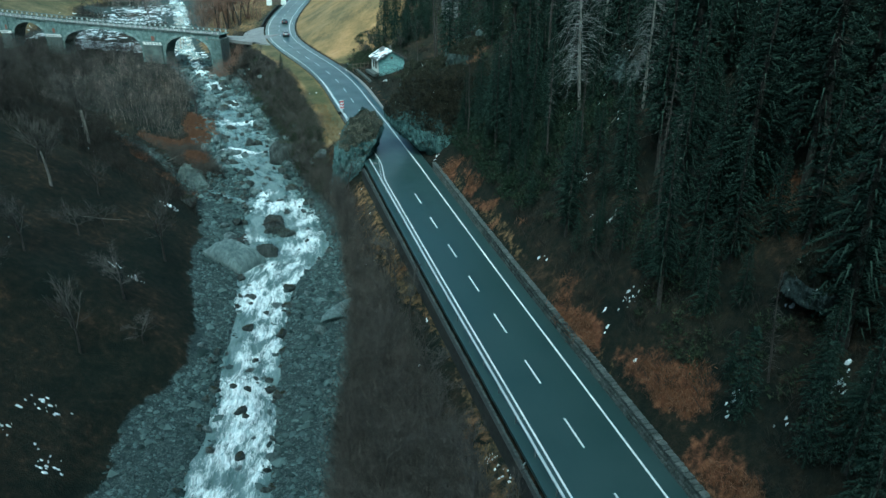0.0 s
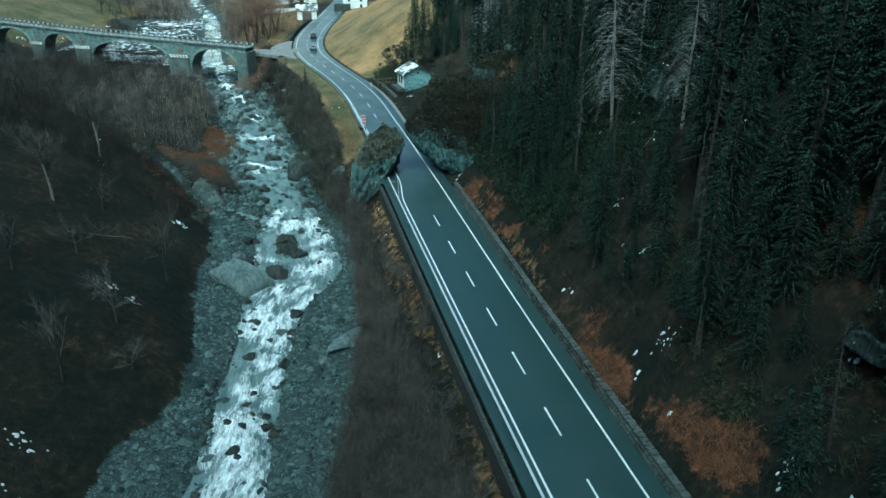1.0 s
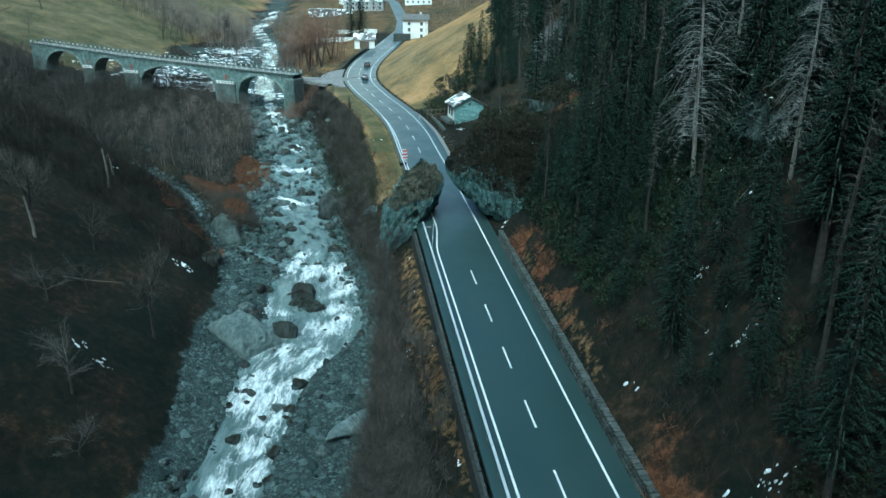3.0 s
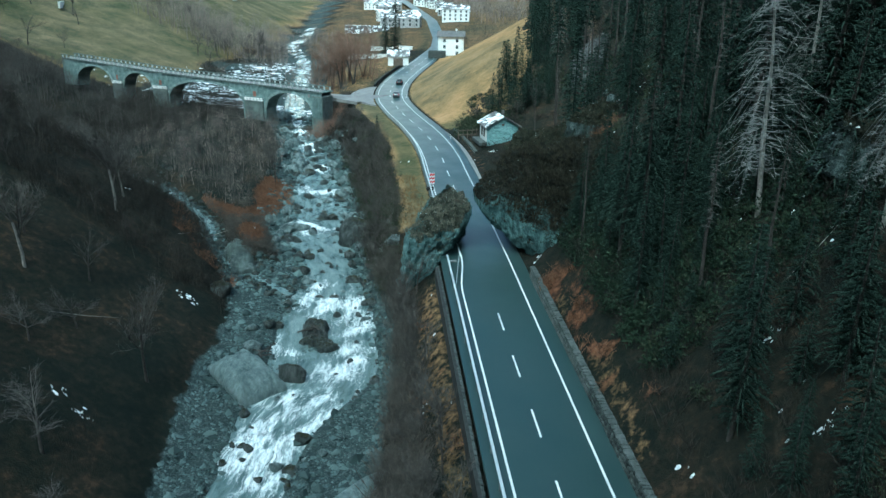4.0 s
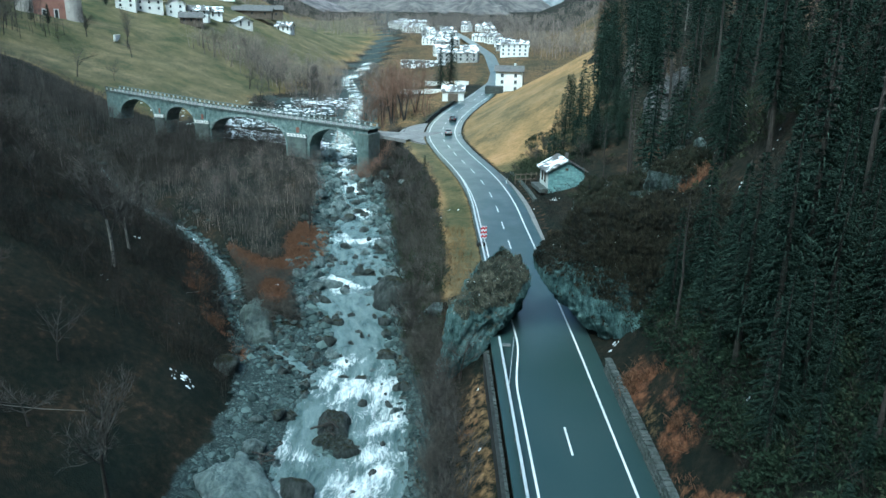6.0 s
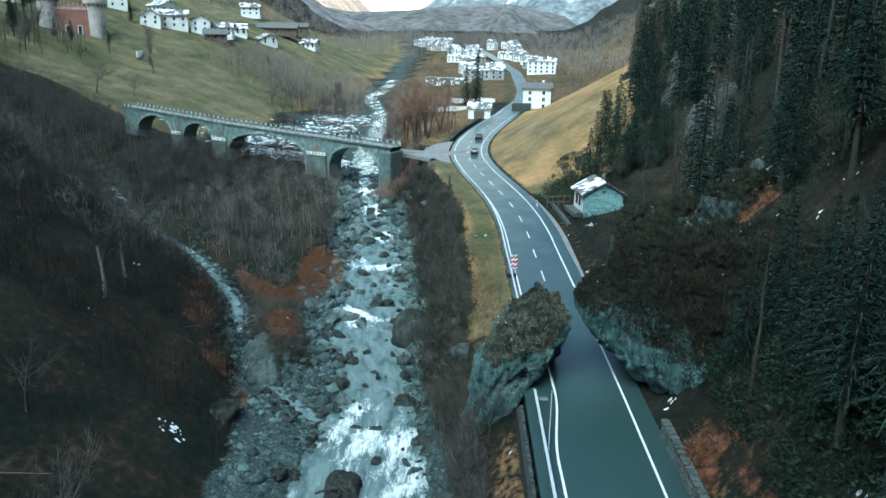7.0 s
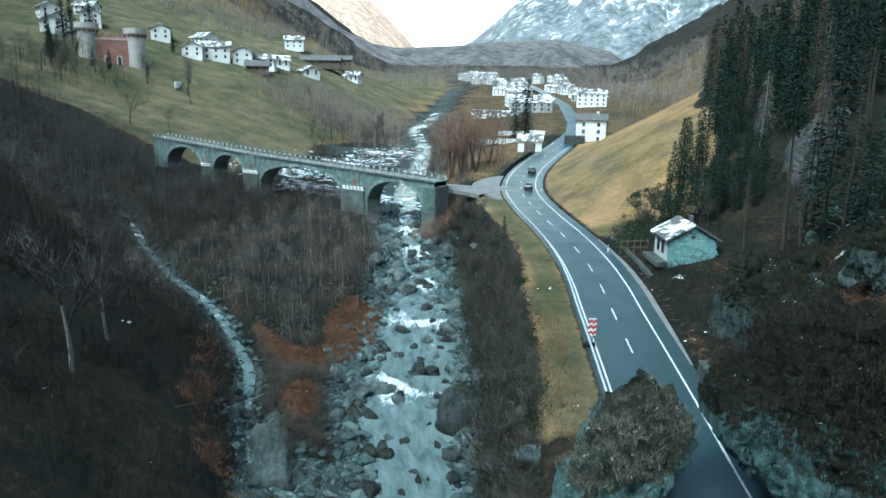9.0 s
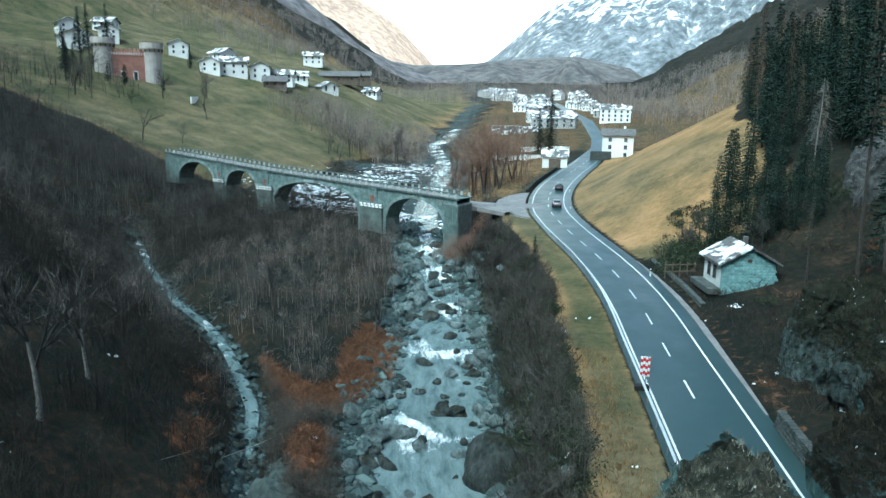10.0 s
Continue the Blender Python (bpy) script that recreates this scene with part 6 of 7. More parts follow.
# ---- trees and brush ----
def tube(verts, faces, a, b, ra, rb, n=5):
    """A tapered limb from a to b."""
    a, b = np.array(a, float), np.array(b, float)
    d = b - a
    d = d / (np.linalg.norm(d) + 1e-9)
    u = np.cross(d, (0.3, 0.2, 1.0) if abs(d[2]) < 0.9 else (1.0, 0, 0))
    u /= np.linalg.norm(u) + 1e-9
    w = np.cross(d, u)
    k = len(verts)
    for c, r in ((a, ra), (b, rb)):
        for i in range(n):
            t = i * math.tau / n
            verts.append(tuple(c + r * (math.cos(t) * u + math.sin(t) * w)))
    for i in range(n):
        j = (i + 1) % n
        faces.append((k + i, k + j, k + n + j, k + n + i))


def trunk_mesh(h, r, bend, seed, material, segs=6, n=7):
    g = np.random.default_rng(seed)
    verts, faces = [], []
    p = np.array([0.0, 0, -1.2])
    pts = [p]
    for i in range(segs):
        p = p + np.array([g.normal(0, bend), g.normal(0, bend), (h + 1.2) / segs])
        pts.append(p)
    for i in range(segs):
        f0, f1 = i / segs, (i + 1) / segs
        tube(verts, faces, pts[i], pts[i + 1], r * (1 - f0) ** 0.8 + 0.02, r * (1 - f1) ** 0.8 + 0.02, n)
    return mesh_of("trunk", verts, faces, material, True), pts


def along(pts, z):
    zs = [q[2] for q in pts]
    return np.array([np.interp(z, zs, [q[0] for q in pts]), np.interp(z, zs, [q[1] for q in pts]), z])


def spruce(seed, h, width, start, lite=False):
    """A spruce: whorls of drooping boughs made of many short sprays."""
    g = np.random.default_rng(seed)
    tm, pts = trunk_mesh(h, h * 0.013 + 0.06 if start < 10 else h * 0.008, 0.06, seed, BARK)
    verts, faces = [], []
    z = start
    while z < h - 0.3:
        f = (z - start) / (h - start)
        reach = width * (1 - f) ** 0.8 * (0.55 + 0.45 * min(1, f * 6)) + 0.25
        n = 5 + int(4 * (1 - f))
        a0 = g.uniform(0, 6.28)
        for i in range(n):
            if g.random() < 0.1:
                continue
            a = a0 + i * math.tau / n + g.normal(0, 0.25)
            L = reach * g.uniform(0.6, 1.15)
            base = along(pts, z + g.normal(0, 0.15))
            d = np.array([math.cos(a), math.sin(a), 0])
            side = np.array([-d[1], d[0], 0])
            sp = max(3, int(L * (1.25 if lite else 3.8)))
            for k in range(sp):
                t = (k + 0.6) / sp
                c = base + d * L * t + np.array([0, 0, 0.22 * L * t - 0.62 * L * t * t])
                for sg in (-1, 1):
                    if g.random() < 0.12:
                        continue
                    ln = (0.26 + 0.4 * (1 - t)) * g.uniform(0.6, 1.3) * (0.6 + 0.16 * L) * (1.8 if lite else 1.0)
                    tip = c + side * sg * ln * 0.8 + d * ln * 0.55 + np.array([0, 0, -0.28 * ln + g.normal(0, 0.08)])
                    m = c + (tip - c) * 0.5
                    wv = d * (0.2 if lite else 0.11) + np.array([0, 0, 0.04])
                    kk = len(verts)
                    verts += [tuple(c - wv * 0.6), tuple(m + wv * 0.9), tuple(tip), tuple(m - wv * 0.9 - np.array([0, 0, 0.09]))]
                    faces.append((kk, kk + 1, kk + 2, kk + 3))
            tip = base + d * L * 1.12 + np.array([0, 0, -0.45 * L])
            m = base + d * L * 0.72 + np.array([0, 0, -0.12 * L])
            kk = len(verts)
            verts += [tuple(m - side * 0.07), tuple(tip), tuple(m + side * 0.07)]
            faces.append((kk, kk + 1, kk + 2))
        z += (0.36 + 0.26 * (1 - f) + g.uniform(0, 0.12)) * (1.5 if lite else 1.0)
    return (verts, faces) if lite else (tm, mesh_of("crown", verts, faces, NEEDLE))


def bare_conifer(seed, h, width, start, material, dead=False, droop=0.25, thick=1.0):
    """A larch or dead spruce: a straight stem with thin drooping branches."""
    g = np.random.default_rng(seed)
    tm, pts = trunk_mesh(h, h * 0.009 + 0.04, 0.09, seed, PALEBARK if thick > 1 else BARK, 7)
    verts, faces = [], []
    z = start
    while z < h - 0.2:
        f = (z - start) / (h - start)
        reach = width * (1 - f) ** 0.7 * (0.5 + 0.5 * min(1, f * 4)) + 0.2
        for i in range(4 if thick > 1 else 2 if dead else 3):
            a = g.uniform(0, 6.28)
            L = reach * g.uniform(0.2 if thick > 1 else 0.4, 1.1)
            base = along(pts, z)
            d = np.array([math.cos(a), math.sin(a), 0])
            q = [base, base + d * L * 0.5 + (0, 0, 0.02 * L), base + d * L + (g.normal(0, 0.08 * L), g.normal(0, 0.08 * L), -droop * L * g.uniform(0.4, 1.7))]
            tube(verts, faces, q[0], q[1], 0.035 * thick, 0.025 * thick, 3)
            tube(verts, faces, q[1], q[2], 0.025 * thick, 0.008 * thick, 3)
            side = np.array([-d[1], d[0], 0])
            for k in range(int(4 + L * (5.5 if thick > 1 else 2.2 if dead else 4.5))):
                t = g.uniform(0.2, 1)
                c = q[0] + (q[2] - q[0]) * t + (0, 0, 0.06 * L)
                ln = g.uniform(0.25, 0.8) * (1.1 - 0.5 * t)
                tip = c + side * g.choice([-1, 1]) * ln + d * ln * 0.5 + np.array([0, 0, -g.uniform(0.0, 0.7) * ln])
                kk = len(verts)
                w = np.array([0.02, 0.02, 0.02])
                verts += [tuple(c - w), tuple(c + w), tuple(tip)]
                faces.append((kk, kk + 1, kk + 2))
        z += 0.38 if not dead else 0.5
    return tm, mesh_of("crown", verts, faces, material)


def broadleaf(seed, h, spread, trunk_m, twig_m, stems=1):
    """A leafless broad-leaved tree: forks, boughs and fine twigs."""
    g = np.random.default_rng(seed)
    tv, tf, cv, cf = [], [], [], []

    def grow(p, d, length, r, depth):
        n = 3
        for i in range(n):
            q = p + d * length / n
            v, f = (tv, tf) if depth == 0 else (cv, cf)
            tube(v, f, p, q, r, r * 0.82, 6 if depth == 0 else 3)
            r *= 0.82
            p = q
            d = d + g.normal(0, 0.1, 3) + np.array([0, 0, 0.05])
            d /= np.linalg.norm(d)
            if depth < 3 and (depth > 0 or i > 0):
                for _ in range(2 if depth < 2 else 3):
                    e = d + g.normal(0, 0.62, 3) * (spread if depth == 0 else 1)
                    e[2] = abs(e[2]) * 0.8 + 0.15
                    e /= np.linalg.norm(e)
                    if depth == 2:
                        ln = length * g.uniform(0.4, 0.8)
                        w = np.array([0.018, -0.018, 0.01])
                        k = len(cv)
                        tip = p + e * ln
                        cv.extend([tuple(p - w), tuple(p + w), tuple(tip)])
                        cf.append((k, k + 1, k + 2))
                        for _ in range(2):
                            c = p + e * ln * g.uniform(0.3, 0.8)
                            t2 = c + (e + g.normal(0, 0.5, 3)) * ln * 0.5
                            k = len(cv)
                            cv.extend([tuple(c - w * 0.7), tuple(c + w * 0.7), tuple(t2)])
                            cf.append((k, k + 1, k + 2))
                    else:
                        grow(p, e, length * g.uniform(0.5, 0.72), r * 0.62, depth + 1)
        if depth < 2:
            grow(p, d, length * 0.6, r * 0.8, depth + 1)
    for s in range(stems):
        a = s * math.tau / max(1, stems)
        d = np.array([math.cos(a) * 0.22 * (stems > 1), math.sin(a) * 0.22 * (stems > 1), 1.0])
        grow(np.array([0.0, 0, -0.5]), d / np.linalg.norm(d), h * 0.52, h * 0.017 + 0.04, 0)
    return mesh_of("trunk", tv, tf, trunk_m, True), mesh_of("crown", cv, cf, twig_m)


def tree_kind(name, meshes, label, group):
    th = empty(name, pose(0, 0, -400), label, "tree", group)
    part("trunk", meshes[0], None, th)
    part("crown", meshes[1], None, th)
    return th


KINDS = {
    "spruce": [tree_kind("spruce_tree", spruce(101 + i, h, w, s), "dark green spruce on the steep valley side", "spruces") for i, (h, w, s) in enumerate([(19, 3.6, 1.5), (24, 4.2, 3.0), (15, 3.0, 0.8), (27, 4.0, 6.0)])],
    "larch": [tree_kind("larch_tree", bare_conifer(201 + i, h, w, s, LARCH), "leafless brown larch on the steep valley side", "larches") for i, (h, w, s) in enumerate([(22, 2.8, 5), (26, 3.0, 8), (18, 2.6, 3)])],
    "dead": [tree_kind("dead_tree", bare_conifer(301 + i, h, w, s, TWIG, True), "bare grey dead conifer with drooping branches", "dead conifers") for i, (h, w, s) in enumerate([(20, 3.6, 2.5), (15, 2.2, 4)])]
    + [tree_kind("dead_tree", bare_conifer(311, 20, 6.0, 4.0, DEADTWIG, True, 0.6, 1.02), "tall pale dead conifer with long drooping branches", "dead conifers"), tree_kind("dead_tree", bare_conifer(313, 19, 1.1, 9.0, TWIG, True), "slim bare grey stem standing in the forest", "dead conifers")],
    "pine": [tree_kind("pine_tree", spruce(151 + i, h, w, s), "tall slim pine with a bare stem and a high dark crown", "pines") for i, (h, w, s) in enumerate([(26, 1.9, 15), (24, 1.6, 13)])],
    "rusty": [tree_kind("bare_tree", broadleaf(451 + i, 16, 1.0, BARK, RUST, 2), "tall leafless tree with rust-brown twigs beside the bridge", "rusty trees") for i in range(2)],
    "broad": [tree_kind("bare_tree", broadleaf(401 + i, h, sp, BARK, TWIG), "leafless grey-brown tree on the river bank", "bare trees") for i, (h, sp) in enumerate([(11, 1.0), (8, 1.2), (13, 0.9)])],
    "birch": [tree_kind("birch_tree", broadleaf(501, 12, 0.7, PALEBARK, TWIG), "pale leafless birch on the dark bank", "birches")],
}


def plant(kind, x, y, scale=1.0, k=None, z=None):
    protos = KINDS[kind]
    k = int(rng.integers(0, len(protos))) if k is None else k
    m = pose(x, y, (gz(x, y) if z is None else z) - 0.1, float(rng.normal(0, 1.5)), float(rng.normal(0, 1.5)), float(rng.uniform(0, 360))) @ Matrix.Diagonal((scale, scale, scale * float(rng.uniform(0.9, 1.12)), 1))
    t = copy_thing(protos[k], Matrix())
    t.matrix_basis = m
    return t


FAR_TREES = []


def forest(x, y, scale, larch=0.0):
    """A tree of the far wood: a larch of its own at times, else a spruce that joins the others."""
    if -14 < x < 17 and 170 < y < 204:
        return
    if rng.random() < larch:
        plant("larch", x, y, scale)
    else:
        FAR_TREES.append((x, y, gz(x, y) - 0.2, scale, float(rng.uniform(0, 6.28))))


def clear(x, y):
    """Room for a tree: off the road, the river, the buildings and the flight line."""
    d = float(road_side(np.array([x]), np.array([y]))[0])
    if abs(d) < 6.2 or math.hypot(x + 11.4, y - 174.6) < 6.5 or math.hypot(x + 16, y - 117) < 5.5:
        return False
    if math.hypot(x + 12, y - 168) < 6 or abs(x - RIVER_X(y)) < RIVER_W(y) + 1.5:
        return False
    return True


# right slope
spots = []
def room(x, y, gap):
    for a, b in spots:
        if (a - x) ** 2 + (b - y) ** 2 < gap * gap:
            return False
    spots.append((x, y))
    return True


count = 0
for _ in range(6000):
    y = float(rng.uniform(24, 205) if rng.random() < 0.7 else rng.uniform(125, 300))
    d = float(rng.uniform(9.0, 62) if y < 112 else rng.uniform(20, 60) if y < 205 else rng.uniform(38, 62))
    if y > 178:
        d += 14
    x = float(ROAD_X(y) + d)
    near = d < 20
    if not clear(x, y) or (y < 90 and d < 14 and rng.random() < 0.55):
        continue
    if 126 < y < 204 and d < 50 and rng.random() < 0.9:
        continue
    if math.hypot(x - 15.5, y - 61) < 4 or math.hypot(x - 21, y - 48) < 3.5 or math.hypot(x - 14.5, y - 81) < 7.5 or math.hypot(x - 17, y - 89.5) < 5:
        continue
    if not room(x, y, 3.5 if d < 40 else 4.4):
        continue
    kind = str(rng.choice(["spruce", "larch", "dead"], p=[0.95, 0.02, 0.03])) if y < 110 else str(rng.choice(["spruce", "larch", "dead"], p=[0.88, 0.05, 0.07]))
    s = float(rng.uniform(0.55, 1.0))
    if d < 15:
        s *= 0.7
    if kind == "spruce" and (d > 34 or y > 140):
        forest(x, y, s)
    else:
        plant(kind, x, y, s)
    count += 1
    if count > 330:
        break

for _ in range(46):
    y, d = float(rng.uniform(172, 275)), float(rng.uniform(40, 62))
    x = float(ROAD_X(y) + d + 6 * step01(y, 172, 190) - 6)
    if room(x, y, 3.8):
        forest(x, y, float(rng.uniform(0.55, 0.95)), 0.22)
for _ in range(16):
    a, b = float(rng.uniform(-20, -4)), float(rng.uniform(180, 192))
    plant("broad", a, b, float(rng.uniform(0.3, 0.5)))
# young spruces close above the wall
count = 0
for _ in range(900):
    y = float(rng.uniform(34, 112))
    d = float(rng.uniform(10.5, 30))
    x = float(ROAD_X(y) + d)
    if math.hypot(x - 13.8, y - 61) < 4.5 or math.hypot(x - 18.5, y - 49) < 4 or math.hypot(x - 29, y - 46) < 6 or math.hypot(x - 15, y - 83) < 5 or not clear(x, y) or not room(x, y, 2.4):
        continue
    plant("spruce", x, y, float(rng.uniform(0.28, 0.7)), 2 if rng.random() < 0.7 else 0)
    count += 1
    if count > 75:
        break
for _ in range(420):
    y, d = float(rng.uniform(36, 112)), float(rng.uniform(9.5, 30))
    x = float(ROAD_X(y) + d)
    if math.hypot(x - 13.8, y - 61) > 4.5 and math.hypot(x - 18.5, y - 49) > 4 and math.hypot(x - 28, y - 46.5) > 5 and math.hypot(x - 6, y - 117) > 11 and room(x, y, 2.1):
        FAR_TREES.append((x, y, gz(x, y) - 0.2, float(rng.uniform(0.2, 0.5)), float(rng.uniform(0, 6.28))))
# thicket of young spruces beside and behind the rock
count = 0
for _ in range(1500):
    y = float(rng.uniform(80, 128))
    d = float(rng.uniform(9.5, 34))
    x = float(ROAD_X(y) + d)
    if not clear(x, y) or (math.hypot(x - 9.5, y - 120) < 9.5) or math.hypot(x - 15, y - 83) < 6 or not room(x, y, 1.9):
        continue
    plant("spruce", x, y, float(rng.uniform(0.25, 0.6)), 2 if rng.random() < 0.7 else 0)
    count += 1
    if count > 140:
        break
# edge of the meadow above the hut
for _ in range(260):
    y = float(rng.uniform(194, 300))
    d = float(np.interp(y, [188, 201, 208, 231, 249, 300], [20, 25, 31, 38, 40, 47])) + 16 * float(rng.random()) ** 1.5
    x = float(ROAD_X(y) + d)
    if room(x, y, 2.8):
        forest(x, y, float(rng.uniform(0.45, 0.9)), 0.2)
# the big dead conifer above the cliff, pale stems near the road
plant("dead", 17.1, 89.5, 1.0, 2)
plant("dead", 20.6, 95.0, 0.85, 2)
# deep wood above the meadow and the hut
count = 0
for _ in range(1500):
    y = float(rng.uniform(150, 330))
    d = float(np.interp(y, [150, 196, 208, 231, 249, 300, 330], [48, 44, 44, 48, 50, 56, 60])) + 70 * float(rng.random()) ** 1.2
    x = float(ROAD_X(y) + d)
    if room(x, y, 4.0):
        forest(x, y, float(rng.uniform(0.6, 1.0)), 0.12)
        count += 1
    if count > 230:
        break
# young growth between the meadow and the bare slab
for _ in range(70):
    x, y = float(rng.uniform(-17, -3)), float(rng.uniform(184, 208))
    if room(x, y, 1.6):
        FAR_TREES.append((x, y, gz(x, y) - 0.2, float(rng.uniform(0.28, 0.55)), float(rng.uniform(0, 6.28))))
# tall slim pines over the open forest floor
for x, y, s in ((-1.5, 166, 1.15), (1.8, 171, 1.2), (7.0, 176, 1.15), (11.5, 166, 1.2), (14.0, 158, 1.1), (9.0, 152, 1.05), (17.0, 170, 1.2), (20.0, 160, 1.1), (4.5, 186, 1.2), (13.0, 183, 1.2), (23.0, 176, 1.2), (16.0, 146, 1.0), (22.0, 148, 1.1)):
    plant("pine", x, y, s)
for x, y, s in ((16.5, 109, 1.1), (14.9, 102, 1.0), (13.8, 111, 0.95), (18.8, 105, 1.05), (19.7, 61.7, 0.9), (19.5, 59, 0.75), (28.3, 47, 1.1), (28.9, 52.7, 1.2), (13.0, 86, 0.7), (15.4, 79, 0.75),
                (-0.9, 155.7, 0.9), (2.5, 178.3, 1.0), (8.7, 188.7, 1.1), (-5.6, 172, 0.6), (5.0, 184.0, 1.0), (3.4, 160.0, 0.8)):
    plant("dead", x, y, s, 3)
plant("spruce", -38.8, 178.5, 0.27, 0)
plant("spruce", -37.0, 172.0, 0.2, 2)
for x, y, s in ((-232, 300, 0.55), (-236, 296, 0.5), (-262, 304, 0.7), (-228, 316, 0.4), (-275, 335, 0.8), (-246, 286, 0.6), (-252, 292, 0.8), (-258, 298, 0.7), (-240, 281, 0.7), (-266, 312, 0.9), (-270, 320, 0.8), (-236, 305, 0.45), (-262, 372, 0.5)):
    plant("spruce", x, y, s)
plant("spruce", -77.5, 344.0, 1.0, 1)
plant("spruce", -80.5, 340.0, 0.8, 1)
for x, y, s in ((-74.5, 262.0, 1.15), (-79.5, 268.0, 1.1), (-69.0, 258.0, 0.95), (-83.0, 262.0, 0.9), (-76.0, 276.0, 1.1), (-70.0, 272.0, 0.95)):
    plant("rusty", x, y, s)

# left bank
plant("birch", -57.8, 116.0, 1.0, 0)
plant("birch", -62.0, 124.0, 0.8, 0)
plant("birch", -47.0, 70.0, 0.7, 0)
plant("birch", -52.0, 92.0, 0.8, 0)
count = 0
for _ in range(4000):
    y = float(rng.uniform(30, 226))
    x = float(LEFT_X(y) - rng.uniform(1.5, 75)) if rng.random() < 0.62 else float(rng.uniform(-120, -52))
    if y < 140 and x > LEFT_X(y) - 1.5:
        continue
    if y >= 140 and x > RIVER_X(y) - RIVER_W(y) - 3:
        continue
    if not clear(x, y) or polyline_distance(x, y, CREEK) < 3.0 or not room(x, y, 3.3):
        continue
    if abs((y - 226) + 0.25 * (x + 114)) < 7:
        continue
    if 143 < y < 160 and -72 < x < -50 and rng.random() < 0.85:
        continue
    if x < LEFT_X(y) and 95 < y < 128 and x > LEFT_X(y) - 14 and rng.random() < 0.75:
        continue
    plant("broad", x, y, float(rng.uniform(0.4, 0.85)))
    count += 1
    if count > 125:
        break
# between the river and the road, and round the bridge
count = 0
for _ in range(2500):
    y = float(rng.uniform(36, 235))
    lo, hi = float(GRAVEL_R(y)) + 1.0, float(ROAD_X(y)) - (7.5 if y < 112 else 12.5)
    if hi < lo:
        continue
    x = float(rng.uniform(lo, hi))
    if not clear(x, y) or not room(x, y, 2.5) or abs((y - 226) + 0.25 * (x + 114)) < 6:
        continue
    plant("broad", x, y, float(rng.uniform(0.28, 0.6)) if y < 112 else float(rng.uniform(0.3, 0.55)))
    count += 1
    if count > 115:
        break
for x, y, s in ((-190, 380, 1), (-180, 372, 1.1), (-170, 366, 1), (-163, 358, .9), (-200, 372, 1), (-176, 384, 1), (-158, 380, 1), (-150, 372, 1), (-210, 318, 1.0), (-222, 309, 1.1)):
    plant("broad", x, y, s)
for _ in range(24):
    az, dist = radians(float(rng.uniform(24, 31))), float(rng.uniform(240, 330))
    plant("broad", -14 - math.sin(az) * dist, 82 + math.cos(az) * dist, float(rng.uniform(0.7, 1.1)))
for _ in range(14):
    az, dist = radians(float(rng.uniform(38, 56))), float(rng.uniform(235, 330))
    plant("broad", -14 - math.sin(az) * dist, 82 + math.cos(az) * dist, float(rng.uniform(0.6, 1.0)))
for protos in KINDS.values():
    for th in protos:
        for o in list(th.children) + [th]:
            bpy.data.objects.remove(o)


def joined_spruces():
    """The spruces behind the nearest ones, joined."""
    shapes = []
    for i, (h, w, st) in enumerate(((19, 3.6, 1.5), (23, 4.0, 3.0), (16, 3.0, 1.0))):
        v, f = spruce(161 + i, h, w, st, True)
        tv, tf = [], []
        tube(tv, tf, (0, 0, -1), (0, 0, h), 0.24, 0.03, 5)
        shapes.append((np.array(v + tv), f + [tuple(k + len(v) for k in q) for q in tf]))
    verts, faces, base = [], [], 0
    for i, (x, y, z, sc, a) in enumerate(FAR_TREES):
        v, f = shapes[i % 3]
        m = np.array([[math.cos(a), -math.sin(a), 0], [math.sin(a), math.cos(a), 0], [0, 0, 1]]) * sc
        verts.append(v @ m.T + (x, y, z))
        faces += [tuple(k + base for k in q) for q in f]
        base += len(v)
    tagged(part("forest_spruces", (np.concatenate(verts).tolist(), faces), NEEDLE), "dense dark green spruce wood on the valley side", "trees", "", "stuff")


joined_spruces()


def far_wood(name, pts, material, label, width=2.0):
    """Distant conifers, joined."""
    verts, faces = [], []
    for x, y, z, h in pts:
        w = width * h / 14
        for ring in range(13):
            f = ring / 13
            r, z0, z1 = w * (1 - f) ** 0.85 + 0.15, z + h * (0.06 + 0.94 * f), z + h * (0.1 + 0.94 * f)
            a0 = rng.uniform(0, 6)
            for i in range(9):
                a, q = a0 + i * math.tau / 9 + rng.normal(0, 0.2), r * rng.uniform(0.6, 1.25)
                ca, sa, k, b = math.cos(a), math.sin(a), len(verts), 0.1 * q + 0.06
                verts += [(x, y, z1), (x + ca * q * 0.5 - sa * b, y + sa * q * 0.5 + ca * b, z0), (x + ca * q, y + sa * q, z0 - 0.3 * q), (x + ca * q * 0.5 + sa * b, y + sa * q * 0.5 - ca * b, z0)]
                faces.append((k, k + 1, k + 2, k + 3))
    ob = part(name, (verts, faces), material)
    return tagged(ob, label, "trees", "", "stuff")


def wood_points(n, pick, lo, hi):
    out = []
    while len(out) < n:
        x, y = pick()
        out.append((x, y, gz(x, y) - 0.3, float(rng.uniform(lo, hi))))
    return out


def right_pick():
    y = float(rng.uniform(20, 480))
    d = float(np.interp(y, [20, 120, 180, 200, 280, 340, 480], [58, 58, 62, 62, 66, 74, 95])) + 150 * float(rng.random()) ** 1.6
    return float(ROAD_X(y) + d), y


def left_pick():
    y = float(rng.uniform(20, 250))
    return float(LEFT_X(y) - rng.uniform(70, 240)), y


